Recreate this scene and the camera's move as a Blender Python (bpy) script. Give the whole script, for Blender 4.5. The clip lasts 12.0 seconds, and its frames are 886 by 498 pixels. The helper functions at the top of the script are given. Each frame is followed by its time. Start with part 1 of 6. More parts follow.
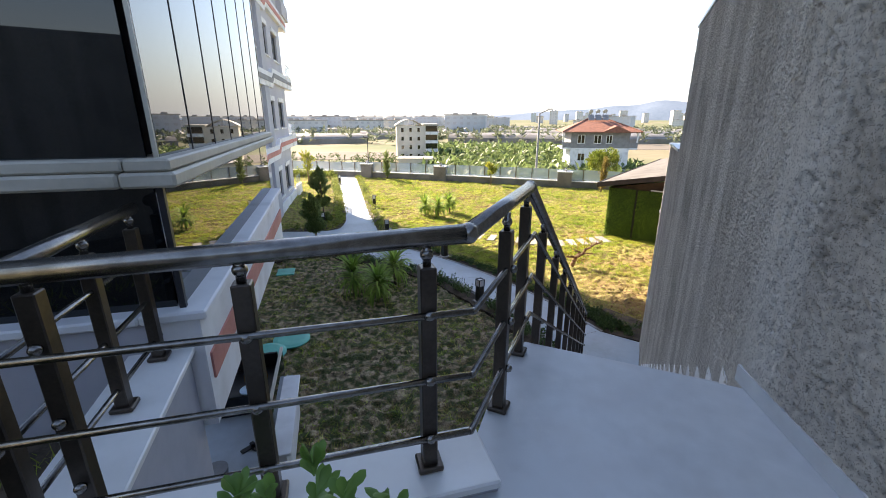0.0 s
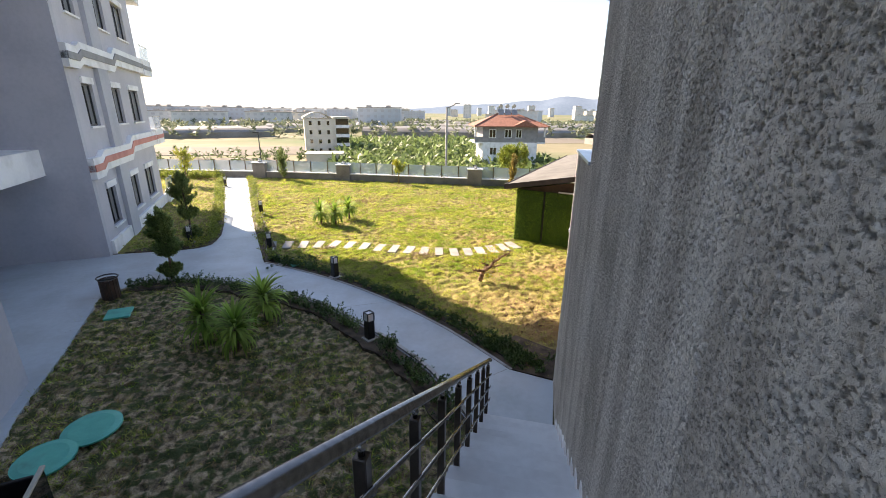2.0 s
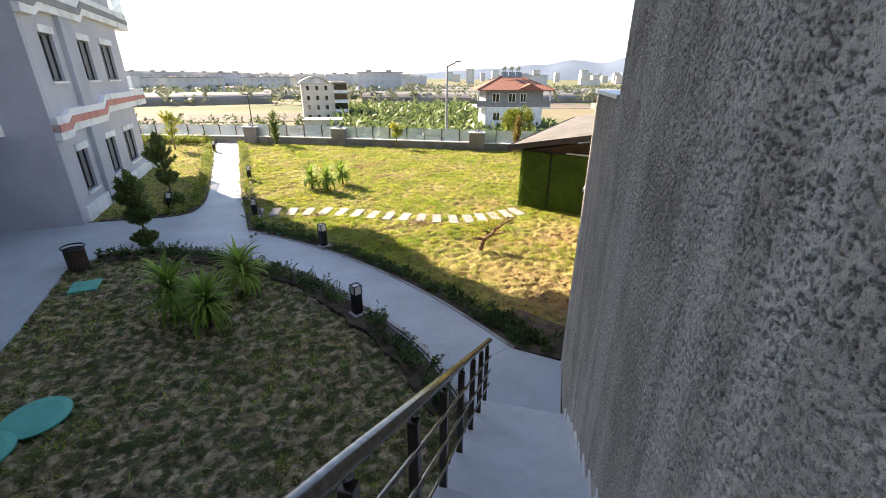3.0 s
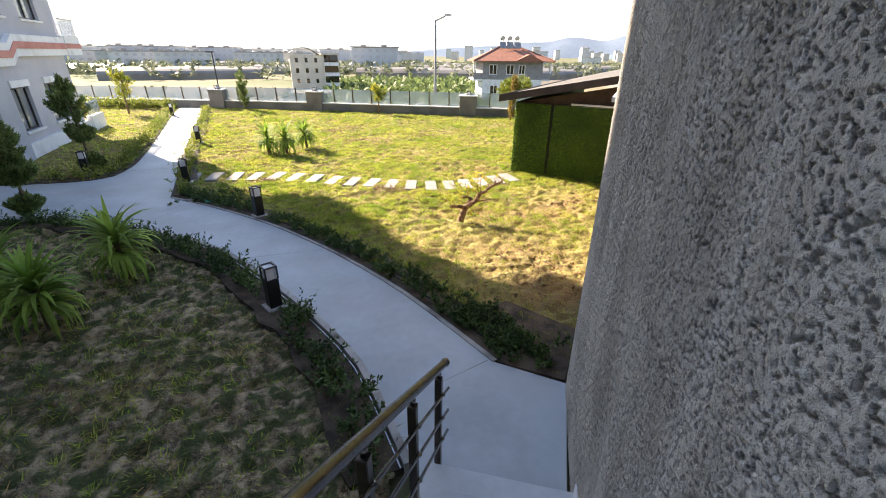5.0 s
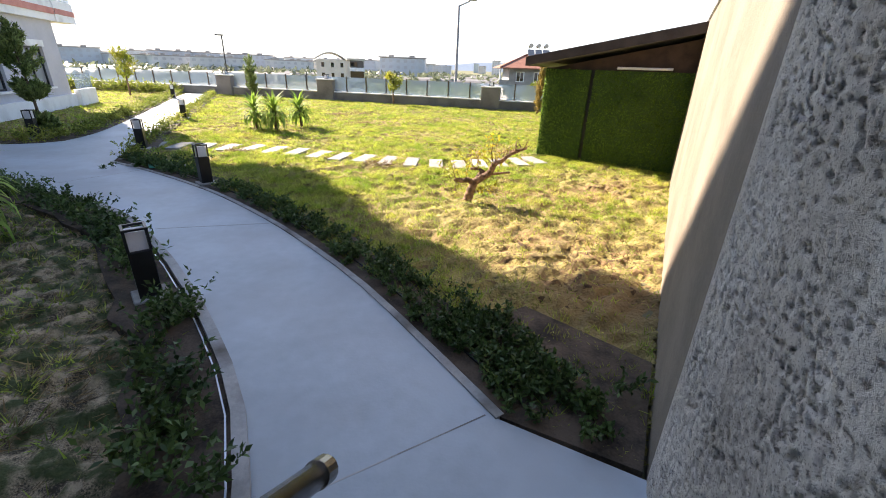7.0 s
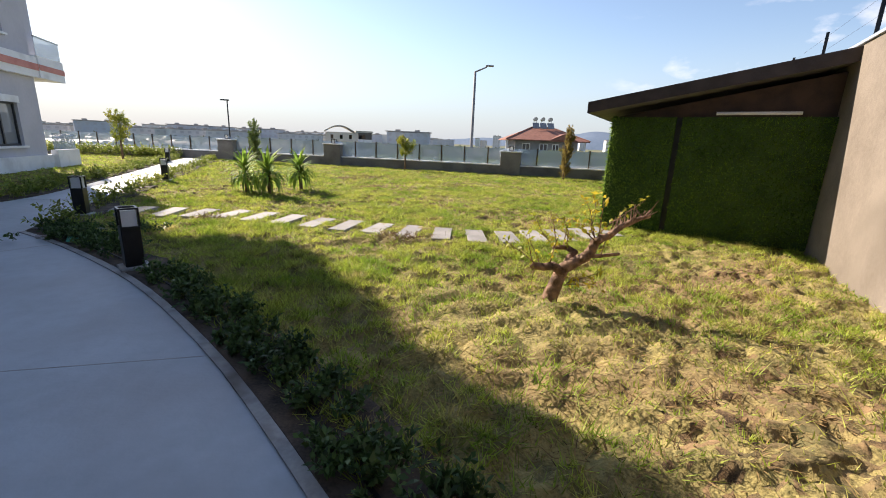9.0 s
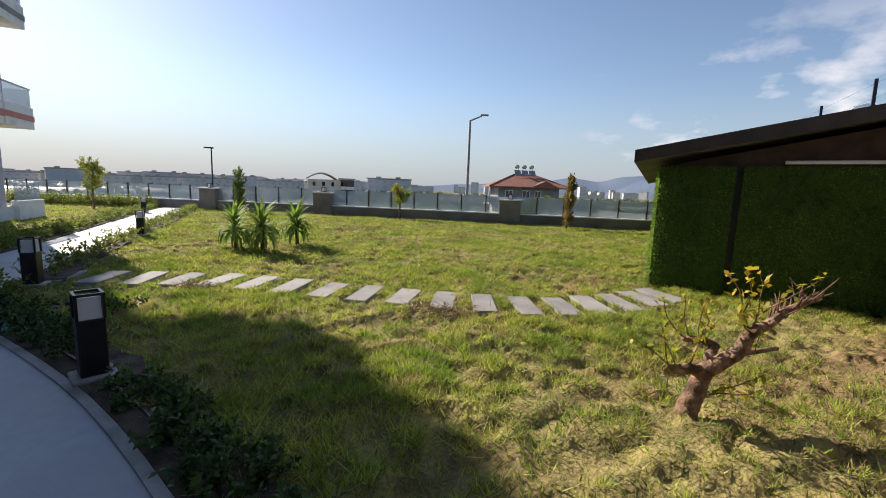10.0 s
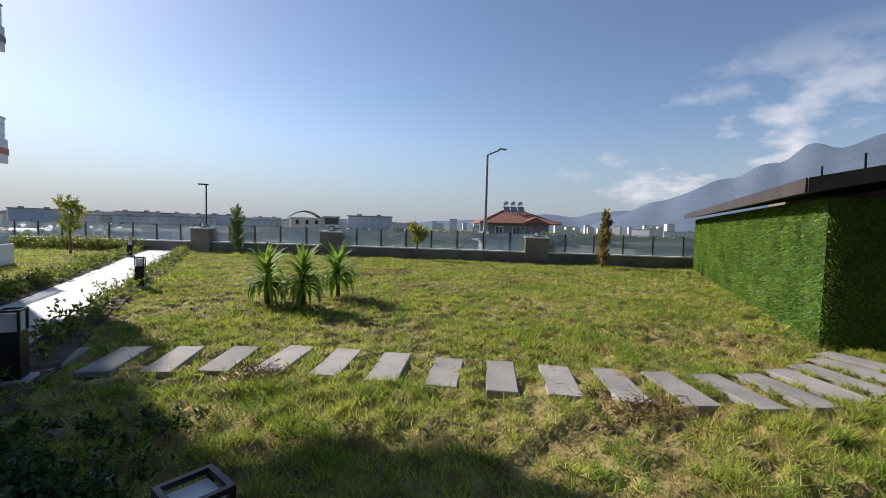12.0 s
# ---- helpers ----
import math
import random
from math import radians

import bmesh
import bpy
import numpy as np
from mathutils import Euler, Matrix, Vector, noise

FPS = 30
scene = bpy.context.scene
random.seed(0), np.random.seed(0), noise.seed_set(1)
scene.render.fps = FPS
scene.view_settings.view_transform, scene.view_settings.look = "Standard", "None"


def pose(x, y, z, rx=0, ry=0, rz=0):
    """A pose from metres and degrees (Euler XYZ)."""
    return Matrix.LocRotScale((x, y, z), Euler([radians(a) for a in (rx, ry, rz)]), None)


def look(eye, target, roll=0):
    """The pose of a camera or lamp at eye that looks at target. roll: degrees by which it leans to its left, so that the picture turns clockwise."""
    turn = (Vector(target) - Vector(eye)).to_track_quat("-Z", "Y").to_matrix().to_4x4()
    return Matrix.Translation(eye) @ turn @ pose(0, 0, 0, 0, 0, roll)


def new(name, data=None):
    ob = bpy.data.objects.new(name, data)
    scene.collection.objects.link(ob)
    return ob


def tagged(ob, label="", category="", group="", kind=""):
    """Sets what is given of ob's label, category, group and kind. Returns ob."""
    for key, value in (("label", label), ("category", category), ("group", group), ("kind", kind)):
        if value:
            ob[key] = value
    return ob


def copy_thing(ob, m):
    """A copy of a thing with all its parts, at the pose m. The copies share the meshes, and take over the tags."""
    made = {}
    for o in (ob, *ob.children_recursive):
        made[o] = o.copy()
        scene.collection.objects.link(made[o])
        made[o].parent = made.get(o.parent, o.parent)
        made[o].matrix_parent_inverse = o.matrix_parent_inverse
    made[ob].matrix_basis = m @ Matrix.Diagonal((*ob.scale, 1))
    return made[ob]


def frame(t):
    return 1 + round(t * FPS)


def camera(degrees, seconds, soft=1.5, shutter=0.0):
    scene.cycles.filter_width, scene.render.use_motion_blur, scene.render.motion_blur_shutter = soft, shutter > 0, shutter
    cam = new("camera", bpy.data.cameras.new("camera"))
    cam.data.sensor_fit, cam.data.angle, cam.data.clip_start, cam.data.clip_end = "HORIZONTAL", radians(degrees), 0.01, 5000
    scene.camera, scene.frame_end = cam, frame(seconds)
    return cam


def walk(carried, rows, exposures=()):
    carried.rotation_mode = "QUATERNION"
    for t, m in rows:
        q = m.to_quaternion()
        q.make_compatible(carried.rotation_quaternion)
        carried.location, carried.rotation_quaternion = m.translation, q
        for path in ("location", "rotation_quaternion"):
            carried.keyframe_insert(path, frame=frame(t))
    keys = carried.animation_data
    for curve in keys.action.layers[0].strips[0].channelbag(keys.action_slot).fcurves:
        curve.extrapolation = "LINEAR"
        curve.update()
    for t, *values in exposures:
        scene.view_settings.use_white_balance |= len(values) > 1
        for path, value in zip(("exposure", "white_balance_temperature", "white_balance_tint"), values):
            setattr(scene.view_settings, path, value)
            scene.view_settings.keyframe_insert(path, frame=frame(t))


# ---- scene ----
cam = camera(93.1, 12.0, 0.95)
PATH = [
    (0, (0.091, 0.188, 1.598), (0.091, 2.097, 1.001), 0.0),
    (0.5, (0.356, 0.641, 1.611), (0.507, 2.538, 0.997), 0.2),
    (1, (0.658, 1.062, 1.632), (0.993, 2.933, 1.012), 1.3),
    (1.5, (0.839, 1.619, 1.672), (1.206, 3.483, 1.048), 1.1),
    (2, (0.997, 2.073, 1.681), (1.365, 3.938, 1.057), 0.7),
    (2.5, (1.153, 2.498, 1.552), (1.502, 4.35, 0.883), 0.6),
    (3, (1.308, 2.91, 1.303), (1.655, 4.727, 0.543), 0.4),
    (5, (2.281, 4.918, 0.199), (2.633, 6.698, -0.643), 0.7),
    (5.5, (2.461, 5.272, -0.121), (2.808, 7.063, -0.939), 1.3),
    (6, (2.704, 5.743, -0.411), (3.035, 7.543, -1.217), 1.3),
    (6.5, (2.921, 6.197, -0.723), (3.244, 8.002, -1.52), 1.8),
    (8.3, (2.975, 8.166, -1.551), (3.051, 10.037, -2.254), 1.8),
    (8.5, (2.905, 8.445, -1.533), (2.986, 10.34, -2.169), 1.8),
    (9, (2.685, 9.204, -1.514), (2.942, 11.125, -2.008), 2.3),
    (9.5, (2.304, 9.841, -1.488), (2.644, 11.78, -1.842), 2.2),
    (10, (2.048, 10.422, -1.461), (2.398, 12.371, -1.743), 2.1),
    (10.5, (1.68, 10.936, -1.483), (2.014, 12.896, -1.697), 1.9),
    (11, (1.375, 11.402, -1.453), (1.701, 13.367, -1.63), 1.6),
    (11.5, (0.911, 11.891, -1.473), (1.249, 13.857, -1.611), 1.6),
    (12, (0.567, 12.301, -1.471), (1.014, 14.247, -1.578), 1.5),
]
walk(cam, [(t, look(eye, target, roll)) for t, eye, target, roll in PATH],
     exposures=[(0, 2.18, 7700, 17), (1.5, 2.02, 7800, 17), (3, 2.05, 7850, 17), (6.5, 2.14, 7450, 17), (8.3, 1.77, 7000, 18), (9.3, 1.03, 6850, 16), (10.5, 0.68, 6600, 15), (12, 0.52, 6350, 15)])

# ---------------------------------------------------------------- light
SUN_AZ, SUN_EL = 39.0, 31.0          # degrees from +y towards -x, and above the horizon
sun_way = Vector((-math.sin(radians(SUN_AZ)) * math.cos(radians(SUN_EL)), math.cos(radians(SUN_AZ)) * math.cos(radians(SUN_EL)), math.sin(radians(SUN_EL))))
sun = new("sun", bpy.data.lights.new("sun", "SUN"))
sun.data.energy, sun.data.angle, sun.data.color = 4.7, radians(0.6), (1.0, 0.92, 0.79)
sun.matrix_world = look(sun_way * 60, (0, 0, 0))

world = bpy.data.worlds.new("sky")
scene.world = world
world.use_nodes = True
wn, wl = world.node_tree.nodes, world.node_tree.links
wn.clear()
sky = wn.new("ShaderNodeTexSky")
sky.sky_type, sky.sun_disc = "NISHITA", False
sky.sun_elevation, sky.sun_rotation = radians(SUN_EL), radians(-SUN_AZ)
sky.air_density, sky.dust_density, sky.ozone_density = 1.0, 0.3, 2.0
# a few cumulus clouds over the mountains
coord = wn.new("ShaderNodeTexCoord")
cloud_map = wn.new("ShaderNodeMapping")
cloud_map.inputs["Scale"].default_value = (2.6, 2.6, 5.5)
cloud_noise = wn.new("ShaderNodeTexNoise")
cloud_noise.inputs["Scale"].default_value, cloud_noise.inputs["Detail"].default_value, cloud_noise.inputs["Roughness"].default_value = 1.7, 9.0, 0.55
cloud_ramp = wn.new("ShaderNodeValToRGB")
cloud_ramp.color_ramp.elements[0].position, cloud_ramp.color_ramp.elements[1].position = 0.53, 0.64
sep = wn.new("ShaderNodeSeparateXYZ")
band = wn.new("ShaderNodeMapRange")
band.inputs["From Min"].default_value, band.inputs["From Max"].default_value = 0.36, 0.1
side = wn.new("ShaderNodeMapRange")
side.inputs["From Min"].default_value, side.inputs["From Max"].default_value = 0.42, 0.66
mul1, mul2 = wn.new("ShaderNodeMath"), wn.new("ShaderNodeMath")
mul1.operation = mul2.operation = "MULTIPLY"
mix = wn.new("ShaderNodeMixRGB")
mix.inputs["Color2"].default_value = (8.2, 8.0, 8.0, 1)
back = wn.new("ShaderNodeBackground")
back.inputs["Strength"].default_value = 0.081
wout = wn.new("ShaderNodeOutputWorld")
wl.new(coord.outputs["Generated"], cloud_map.inputs["Vector"])
wl.new(cloud_map.outputs["Vector"], cloud_noise.inputs["Vector"])
wl.new(cloud_noise.outputs["Fac"], cloud_ramp.inputs["Fac"])
wl.new(coord.outputs["Generated"], sep.inputs["Vector"])
wl.new(sep.outputs["Z"], band.inputs["Value"])
wl.new(sep.outputs["X"], side.inputs["Value"])
wl.new(band.outputs["Result"], mul1.inputs[0])
wl.new(side.outputs["Result"], mul1.inputs[1])
wl.new(mul1.outputs["Value"], mul2.inputs[0])
wl.new(cloud_ramp.outputs["Color"], mul2.inputs[1])
wl.new(mul2.outputs["Value"], mix.inputs["Fac"])
# pale haze low over the horizon
haze_band, haze = wn.new("ShaderNodeMapRange"), wn.new("ShaderNodeMixRGB")
haze_band.interpolation_type = "SMOOTHSTEP"
haze_band.inputs["From Min"].default_value, haze_band.inputs["From Max"].default_value = 0.24, -0.02
haze_band.inputs["To Max"].default_value = 0.93
haze.inputs["Color2"].default_value = (2.95, 3.5, 4.1, 1)
wl.new(sep.outputs["Z"], haze_band.inputs["Value"])
wl.new(haze_band.outputs["Result"], haze.inputs["Fac"])
wl.new(sky.outputs["Color"], haze.inputs["Color1"])
wl.new(haze.outputs["Color"], mix.inputs["Color1"])
wl.new(mix.outputs["Color"], back.inputs["Color"])
wl.new(back.outputs["Background"], wout.inputs["Surface"])


# ---------------------------------------------------------------- materials
def material(name, dark, light, scale=4.0, rough=0.7, bump=0.0, bump_scale=60.0, metal=0.0, fine=0.35, spec=0.4,
             island=0.0, piece=0.0, stain=None, stain_scale=0.6, stain_from=0.5, stain_to=0.7, stretch=(1, 1, 1), distance=0.01):
    """A node material: two scales of colour noise, an optional stain, a bump, and a tone that varies by island or by piece."""
    m = bpy.data.materials.new(name)
    m.use_nodes = True
    n, l = m.node_tree.nodes, m.node_tree.links
    b = n["Principled BSDF"]
    tc = n.new("ShaderNodeTexCoord")
    mp = n.new("ShaderNodeMapping")
    mp.inputs["Scale"].default_value = stretch
    geo = n.new("ShaderNodeNewGeometry")
    l.new(geo.outputs["Position"], mp.inputs["Vector"])
    coarse, grain = n.new("ShaderNodeTexNoise"), n.new("ShaderNodeTexNoise")
    coarse.inputs["Scale"].default_value, coarse.inputs["Detail"].default_value = scale, 6
    grain.inputs["Scale"].default_value, grain.inputs["Detail"].default_value = scale * 14, 4
    l.new(mp.outputs["Vector"], coarse.inputs["Vector"])
    l.new(mp.outputs["Vector"], grain.inputs["Vector"])
    blend = n.new("ShaderNodeMath")
    blend.operation = "MULTIPLY_ADD"
    blend.inputs[1].default_value = fine
    l.new(grain.outputs["Fac"], blend.inputs[0])
    l.new(coarse.outputs["Fac"], blend.inputs[2])
    ramp = n.new("ShaderNodeValToRGB")
    ramp.color_ramp.elements[0].position, ramp.color_ramp.elements[1].position = 0.38 + fine / 2 - 0.05, 0.62 + fine / 2
    ramp.color_ramp.elements[0].color, ramp.color_ramp.elements[1].color = (*dark, 1), (*light, 1)
    l.new(blend.outputs["Value"], ramp.inputs["Fac"])
    colour = ramp.outputs["Color"]
    if stain:
        sn, sr, sm = n.new("ShaderNodeTexNoise"), n.new("ShaderNodeMapRange"), n.new("ShaderNodeMixRGB")
        sn.inputs["Scale"].default_value, sn.inputs["Detail"].default_value = stain_scale, 5
        l.new(mp.outputs["Vector"], sn.inputs["Vector"])
        sr.inputs["From Min"].default_value, sr.inputs["From Max"].default_value = stain_from, stain_to
        l.new(sn.outputs["Fac"], sr.inputs["Value"])
        l.new(sr.outputs["Result"], sm.inputs["Fac"])
        l.new(colour, sm.inputs["Color1"])
        sm.inputs["Color2"].default_value = (*stain, 1)
        colour = sm.outputs["Color"]
    if island or piece:
        hsv, rng = n.new("ShaderNodeHueSaturation"), n.new("ShaderNodeMapRange")
        info = n.new("ShaderNodeObjectInfo")
        l.new(geo.outputs["Random Per Island"] if island else info.outputs["Random"], rng.inputs["Value"])
        amount = island or piece
        rng.inputs["To Min"].default_value, rng.inputs["To Max"].default_value = 1 - amount, 1 + amount
        l.new(rng.outputs["Result"], hsv.inputs["Value"])
        l.new(colour, hsv.inputs["Color"])
        colour = hsv.outputs["Color"]
    l.new(colour, b.inputs["Base Color"])
    b.inputs["Roughness"].default_value, b.inputs["Metallic"].default_value = rough, metal
    b.inputs["Specular IOR Level"].default_value = spec
    if bump:
        bn, bp = n.new("ShaderNodeTexNoise"), n.new("ShaderNodeBump")
        bn.inputs["Scale"].default_value, bn.inputs["Detail"].default_value = bump_scale, 6
        l.new(mp.outputs["Vector"], bn.inputs["Vector"])
        bp.inputs["Strength"].default_value, bp.inputs["Distance"].default_value = bump, distance
        l.new(bn.outputs["Fac"], bp.inputs["Height"])
        l.new(bp.outputs["Normal"], b.inputs["Normal"])
    return m


def leaf_material(name, dark, light, island=0.35, through_light=0.35, rough=0.5, tip=None, tip_scale=0.9):
    """Foliage: tone by leaf, and some light through it."""
    m = material(name, dark, light, scale=1.6, rough=rough, island=island, fine=0.3, spec=0.35, stain=tip, stain_scale=tip_scale, stain_from=0.54, stain_to=0.7)
    n, l = m.node_tree.nodes, m.node_tree.links
    b, out = n["Principled BSDF"], n["Material Output"]
    tr, add = n.new("ShaderNodeBsdfTranslucent"), n.new("ShaderNodeMixShader")
    add.inputs["Fac"].default_value = through_light
    l.new(b.inputs["Base Color"].links[0].from_socket, tr.inputs["Color"])
    l.new(b.outputs["BSDF"], add.inputs[1])
    l.new(tr.outputs["BSDF"], add.inputs[2])
    l.new(add.outputs["Shader"], out.inputs["Surface"])
    return m


def roughcast(name, dark, light, streak):
    """Sprayed cement render: hard pits and grains, pit shade painted dark, with soft upright streaks of dirt."""
    m = material(name, dark, light, scale=2.2, rough=0.93, fine=0.5, spec=0.15)
    n, l = m.node_tree.nodes, m.node_tree.links
    b = n["Principled BSDF"]
    geo = n.new("ShaderNodeNewGeometry")
    mp = n.new("ShaderNodeMapping")
    mp.inputs["Scale"].default_value = (2.6, 2.6, 0.14)
    l.new(geo.outputs["Position"], mp.inputs["Vector"])
    st, sr, sm = n.new("ShaderNodeTexNoise"), n.new("ShaderNodeMapRange"), n.new("ShaderNodeMixRGB")
    st.inputs["Scale"].default_value, st.inputs["Detail"].default_value = 1.2, 4
    l.new(mp.outputs["Vector"], st.inputs["Vector"])
    sr.inputs["From Min"].default_value, sr.inputs["From Max"].default_value, sr.inputs["To Max"].default_value = 0.44, 0.6, 0.75
    l.new(st.outputs["Fac"], sr.inputs["Value"])
    l.new(sr.outputs["Result"], sm.inputs["Fac"])
    l.new(b.inputs["Base Color"].links[0].from_socket, sm.inputs["Color1"])
    sm.inputs["Color2"].default_value = (*streak, 1)
    # dark specks: shade and dirt of the pits, painted into the colour
    pit_shade, pr, pm = n.new("ShaderNodeTexNoise"), n.new("ShaderNodeMapRange"), n.new("ShaderNodeMixRGB")
    pit_shade.inputs["Scale"].default_value, pit_shade.inputs["Detail"].default_value, pit_shade.inputs["Roughness"].default_value = 125, 2, 0.5
    l.new(geo.outputs["Position"], pit_shade.inputs["Vector"])
    pr.inputs["From Min"].default_value, pr.inputs["From Max"].default_value, pr.inputs["To Max"].default_value = 0.44, 0.38, 0.5
    l.new(pit_shade.outputs["Fac"], pr.inputs["Value"])
    l.new(pr.outputs["Result"], pm.inputs["Fac"])
    l.new(sm.outputs["Color"], pm.inputs["Color1"])
    pm.inputs["Color2"].default_value = (0.1, 0.095, 0.09, 1)
    l.new(pm.outputs["Color"], b.inputs["Base Color"])
    vor, nz, add, bp = n.new("ShaderNodeTexVoronoi"), n.new("ShaderNodeTexNoise"), n.new("ShaderNodeMath"), n.new("ShaderNodeBump")
    vor.inputs["Scale"].default_value, nz.inputs["Scale"].default_value, nz.inputs["Detail"].default_value = 110, 90, 6
    warp = n.new("ShaderNodeMixRGB")
    warp.inputs["Fac"].default_value = 0.06
    l.new(geo.outputs["Position"], warp.inputs["Color1"])
    l.new(nz.outputs["Color"], warp.inputs["Color2"])
    l.new(geo.outputs["Position"], nz.inputs["Vector"])
    l.new(warp.outputs["Color"], vor.inputs["Vector"])
    add.operation = "MULTIPLY_ADD"
    add.inputs[1].default_value = 1.6
    l.new(nz.outputs["Fac"], add.inputs[0])
    l.new(vor.outputs["Distance"], add.inputs[2])
    bp.inputs["Strength"].default_value, bp.inputs["Distance"].default_value = 0.6, 0.007
    l.new(add.outputs["Value"], bp.inputs["Height"])
    l.new(bp.outputs["Normal"], b.inputs["Normal"])
    return m


def glass_material(name, colour, rough=0.02, alpha=1.0, spec=1.0, ior=1.5):
    m = bpy.data.materials.new(name)
    m.use_nodes = True
    b = m.node_tree.nodes["Principled BSDF"]
    b.inputs["Base Color"].default_value = (*colour, 1)
    b.inputs["Roughness"].default_value, b.inputs["Specular IOR Level"].default_value = rough, spec
    b.inputs["Alpha"].default_value, b.inputs["IOR"].default_value = alpha, ior
    return m


M_MARBLE = material("white_marble", (0.49, 0.51, 0.53), (0.61, 0.635, 0.655), scale=0.9, rough=0.35, bump=0.05, bump_scale=25, stain=(0.52, 0.52, 0.53), stain_scale=1.3, stain_from=0.52, stain_to=0.8)
M_COPING = material("bright_white_marble", (0.76, 0.755, 0.74), (0.84, 0.835, 0.82), scale=1.2, rough=0.4, bump=0.05, bump_scale=25, stain=(0.68, 0.67, 0.65), stain_scale=2.0, stain_from=0.55, stain_to=0.8)
M_PAVING = material("pale_concrete_paving", (0.375, 0.42, 0.45), (0.465, 0.52, 0.56), scale=0.7, rough=0.6, bump=0.12, bump_scale=45, stain=(0.37, 0.385, 0.4), stain_scale=0.9, stain_from=0.5, stain_to=0.8)
M_SLAB = material("grey_slab", (0.24, 0.232, 0.222), (0.35, 0.335, 0.318), scale=2.0, rough=0.85, bump=0.2, bump_scale=50, piece=0.12)
M_KERB = material("kerb_concrete", (0.3, 0.3, 0.29), (0.45, 0.44, 0.42), scale=3, rough=0.85, bump=0.25, bump_scale=40, stain=(0.16, 0.14, 0.12), stain_scale=2.5)
M_ROUGHCAST = roughcast("dark_roughcast", (0.41, 0.37, 0.32), (0.58, 0.532, 0.468), (0.73, 0.685, 0.62))
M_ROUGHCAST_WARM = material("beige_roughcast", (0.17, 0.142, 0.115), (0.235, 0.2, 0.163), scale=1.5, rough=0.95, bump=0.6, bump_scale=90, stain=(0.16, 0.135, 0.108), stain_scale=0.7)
M_CAP = material("pale_metal_cap", (0.45, 0.5, 0.56), (0.55, 0.6, 0.66), scale=3, rough=0.4, metal=0.6)
M_GREYWALL = material("grey_blue_plaster", (0.38, 0.395, 0.45), (0.46, 0.47, 0.52), scale=0.8, rough=0.85, bump=0.15, bump_scale=120)
M_GREYLIGHT = material("light_grey_plaster", (0.44, 0.44, 0.49), (0.51, 0.505, 0.555), scale=0.8, rough=0.85, bump=0.15, bump_scale=120)
M_WHITE = material("white_plaster", (0.74, 0.745, 0.76), (0.82, 0.825, 0.835), scale=1.0, rough=0.7, bump=0.1, bump_scale=100, stain=(0.6, 0.6, 0.6), stain_scale=1.5)
M_CORAL = material("coral_paint", (0.5, 0.19, 0.16), (0.6, 0.26, 0.22), scale=2.0, rough=0.7)
M_BANDGREY = material("grey_band_paint", (0.2, 0.2, 0.21), (0.27, 0.27, 0.28), scale=2.0, rough=0.7)
M_FRAME = material("dark_window_frame", (0.02, 0.02, 0.022), (0.035, 0.035, 0.04), scale=5, rough=0.4)
M_PANE = glass_material("window_glass", (0.006, 0.008, 0.01), spec=0.7)
M_CURTAINED = glass_material("glass_before_pale_curtains", (0.24, 0.255, 0.275))
M_BALCONYGLASS = glass_material("dark_balcony_glass", (0.004, 0.006, 0.012), rough=0.015, ior=1.75)
M_CLEARGLASS = glass_material("blue_tinted_fence_glass", (0.34, 0.43, 0.52), rough=0.08, alpha=0.5)
M_LEDGE = material("beige_ledge_trim", (0.42, 0.385, 0.32), (0.52, 0.48, 0.41), scale=2.0, rough=0.5)
M_STEEL = material("brushed_stainless_steel", (0.21, 0.195, 0.18), (0.31, 0.29, 0.27), scale=30, rough=0.27, metal=1.0, stretch=(1, 1, 1))
M_BRONZE = material("bronze_aluminium_post", (0.065, 0.05, 0.04), (0.1, 0.08, 0.065), scale=6, rough=0.33, metal=0.75)
M_BLACK = material("black_powder_coat", (0.008, 0.008, 0.009), (0.018, 0.018, 0.02), scale=8, rough=0.35)
M_DIFFUSER = material("milky_diffuser", (0.62, 0.63, 0.66), (0.72, 0.73, 0.76), scale=4, rough=0.3)
M_SOIL = material("damp_soil", (0.03, 0.022, 0.016), (0.12, 0.088, 0.062), scale=5, rough=0.95, bump=0.8, bump_scale=25)
M_LAWN = material("lawn_soil_and_thatch", (0.12, 0.105, 0.036), (0.35, 0.285, 0.105), scale=4.5, rough=0.95, bump=0.9, bump_scale=30, fine=0.6, stain=(0.24, 0.16, 0.075), stain_scale=0.55, stain_from=0.5, stain_to=0.68, distance=0.03)
M_GRASS = leaf_material("grass_blades", (0.19, 0.31, 0.03), (0.44, 0.48, 0.085), island=0.5, through_light=0.45, rough=0.6, tip=(0.47, 0.38, 0.16), tip_scale=3.5)
M_TURF = leaf_material("artificial_turf", (0.1, 0.19, 0.02), (0.21, 0.34, 0.045), island=0.45, through_light=0.42, rough=0.5)
# Worn soil; its dark gaps and stain also paint shade between the clods.
M_LAWN_WORN_SHADE = material("worn_lawn_soil_with_shade", (0.055, 0.042, 0.024), (0.5, 0.375, 0.235), scale=9.0, rough=0.95, bump=1.0, bump_scale=22, fine=0.8, stain=(0.07, 0.085, 0.028), stain_scale=5.5, stain_from=0.44, stain_to=0.56, distance=0.04)
M_TURFBACK = material("turf_backing", (0.03, 0.07, 0.015), (0.05, 0.1, 0.02), scale=5, rough=0.9, bump=0.6, bump_scale=80)
M_ROOFTRIM = material("dark_brown_fascia", (0.04, 0.03, 0.026), (0.065, 0.05, 0.045), scale=4, rough=0.5)
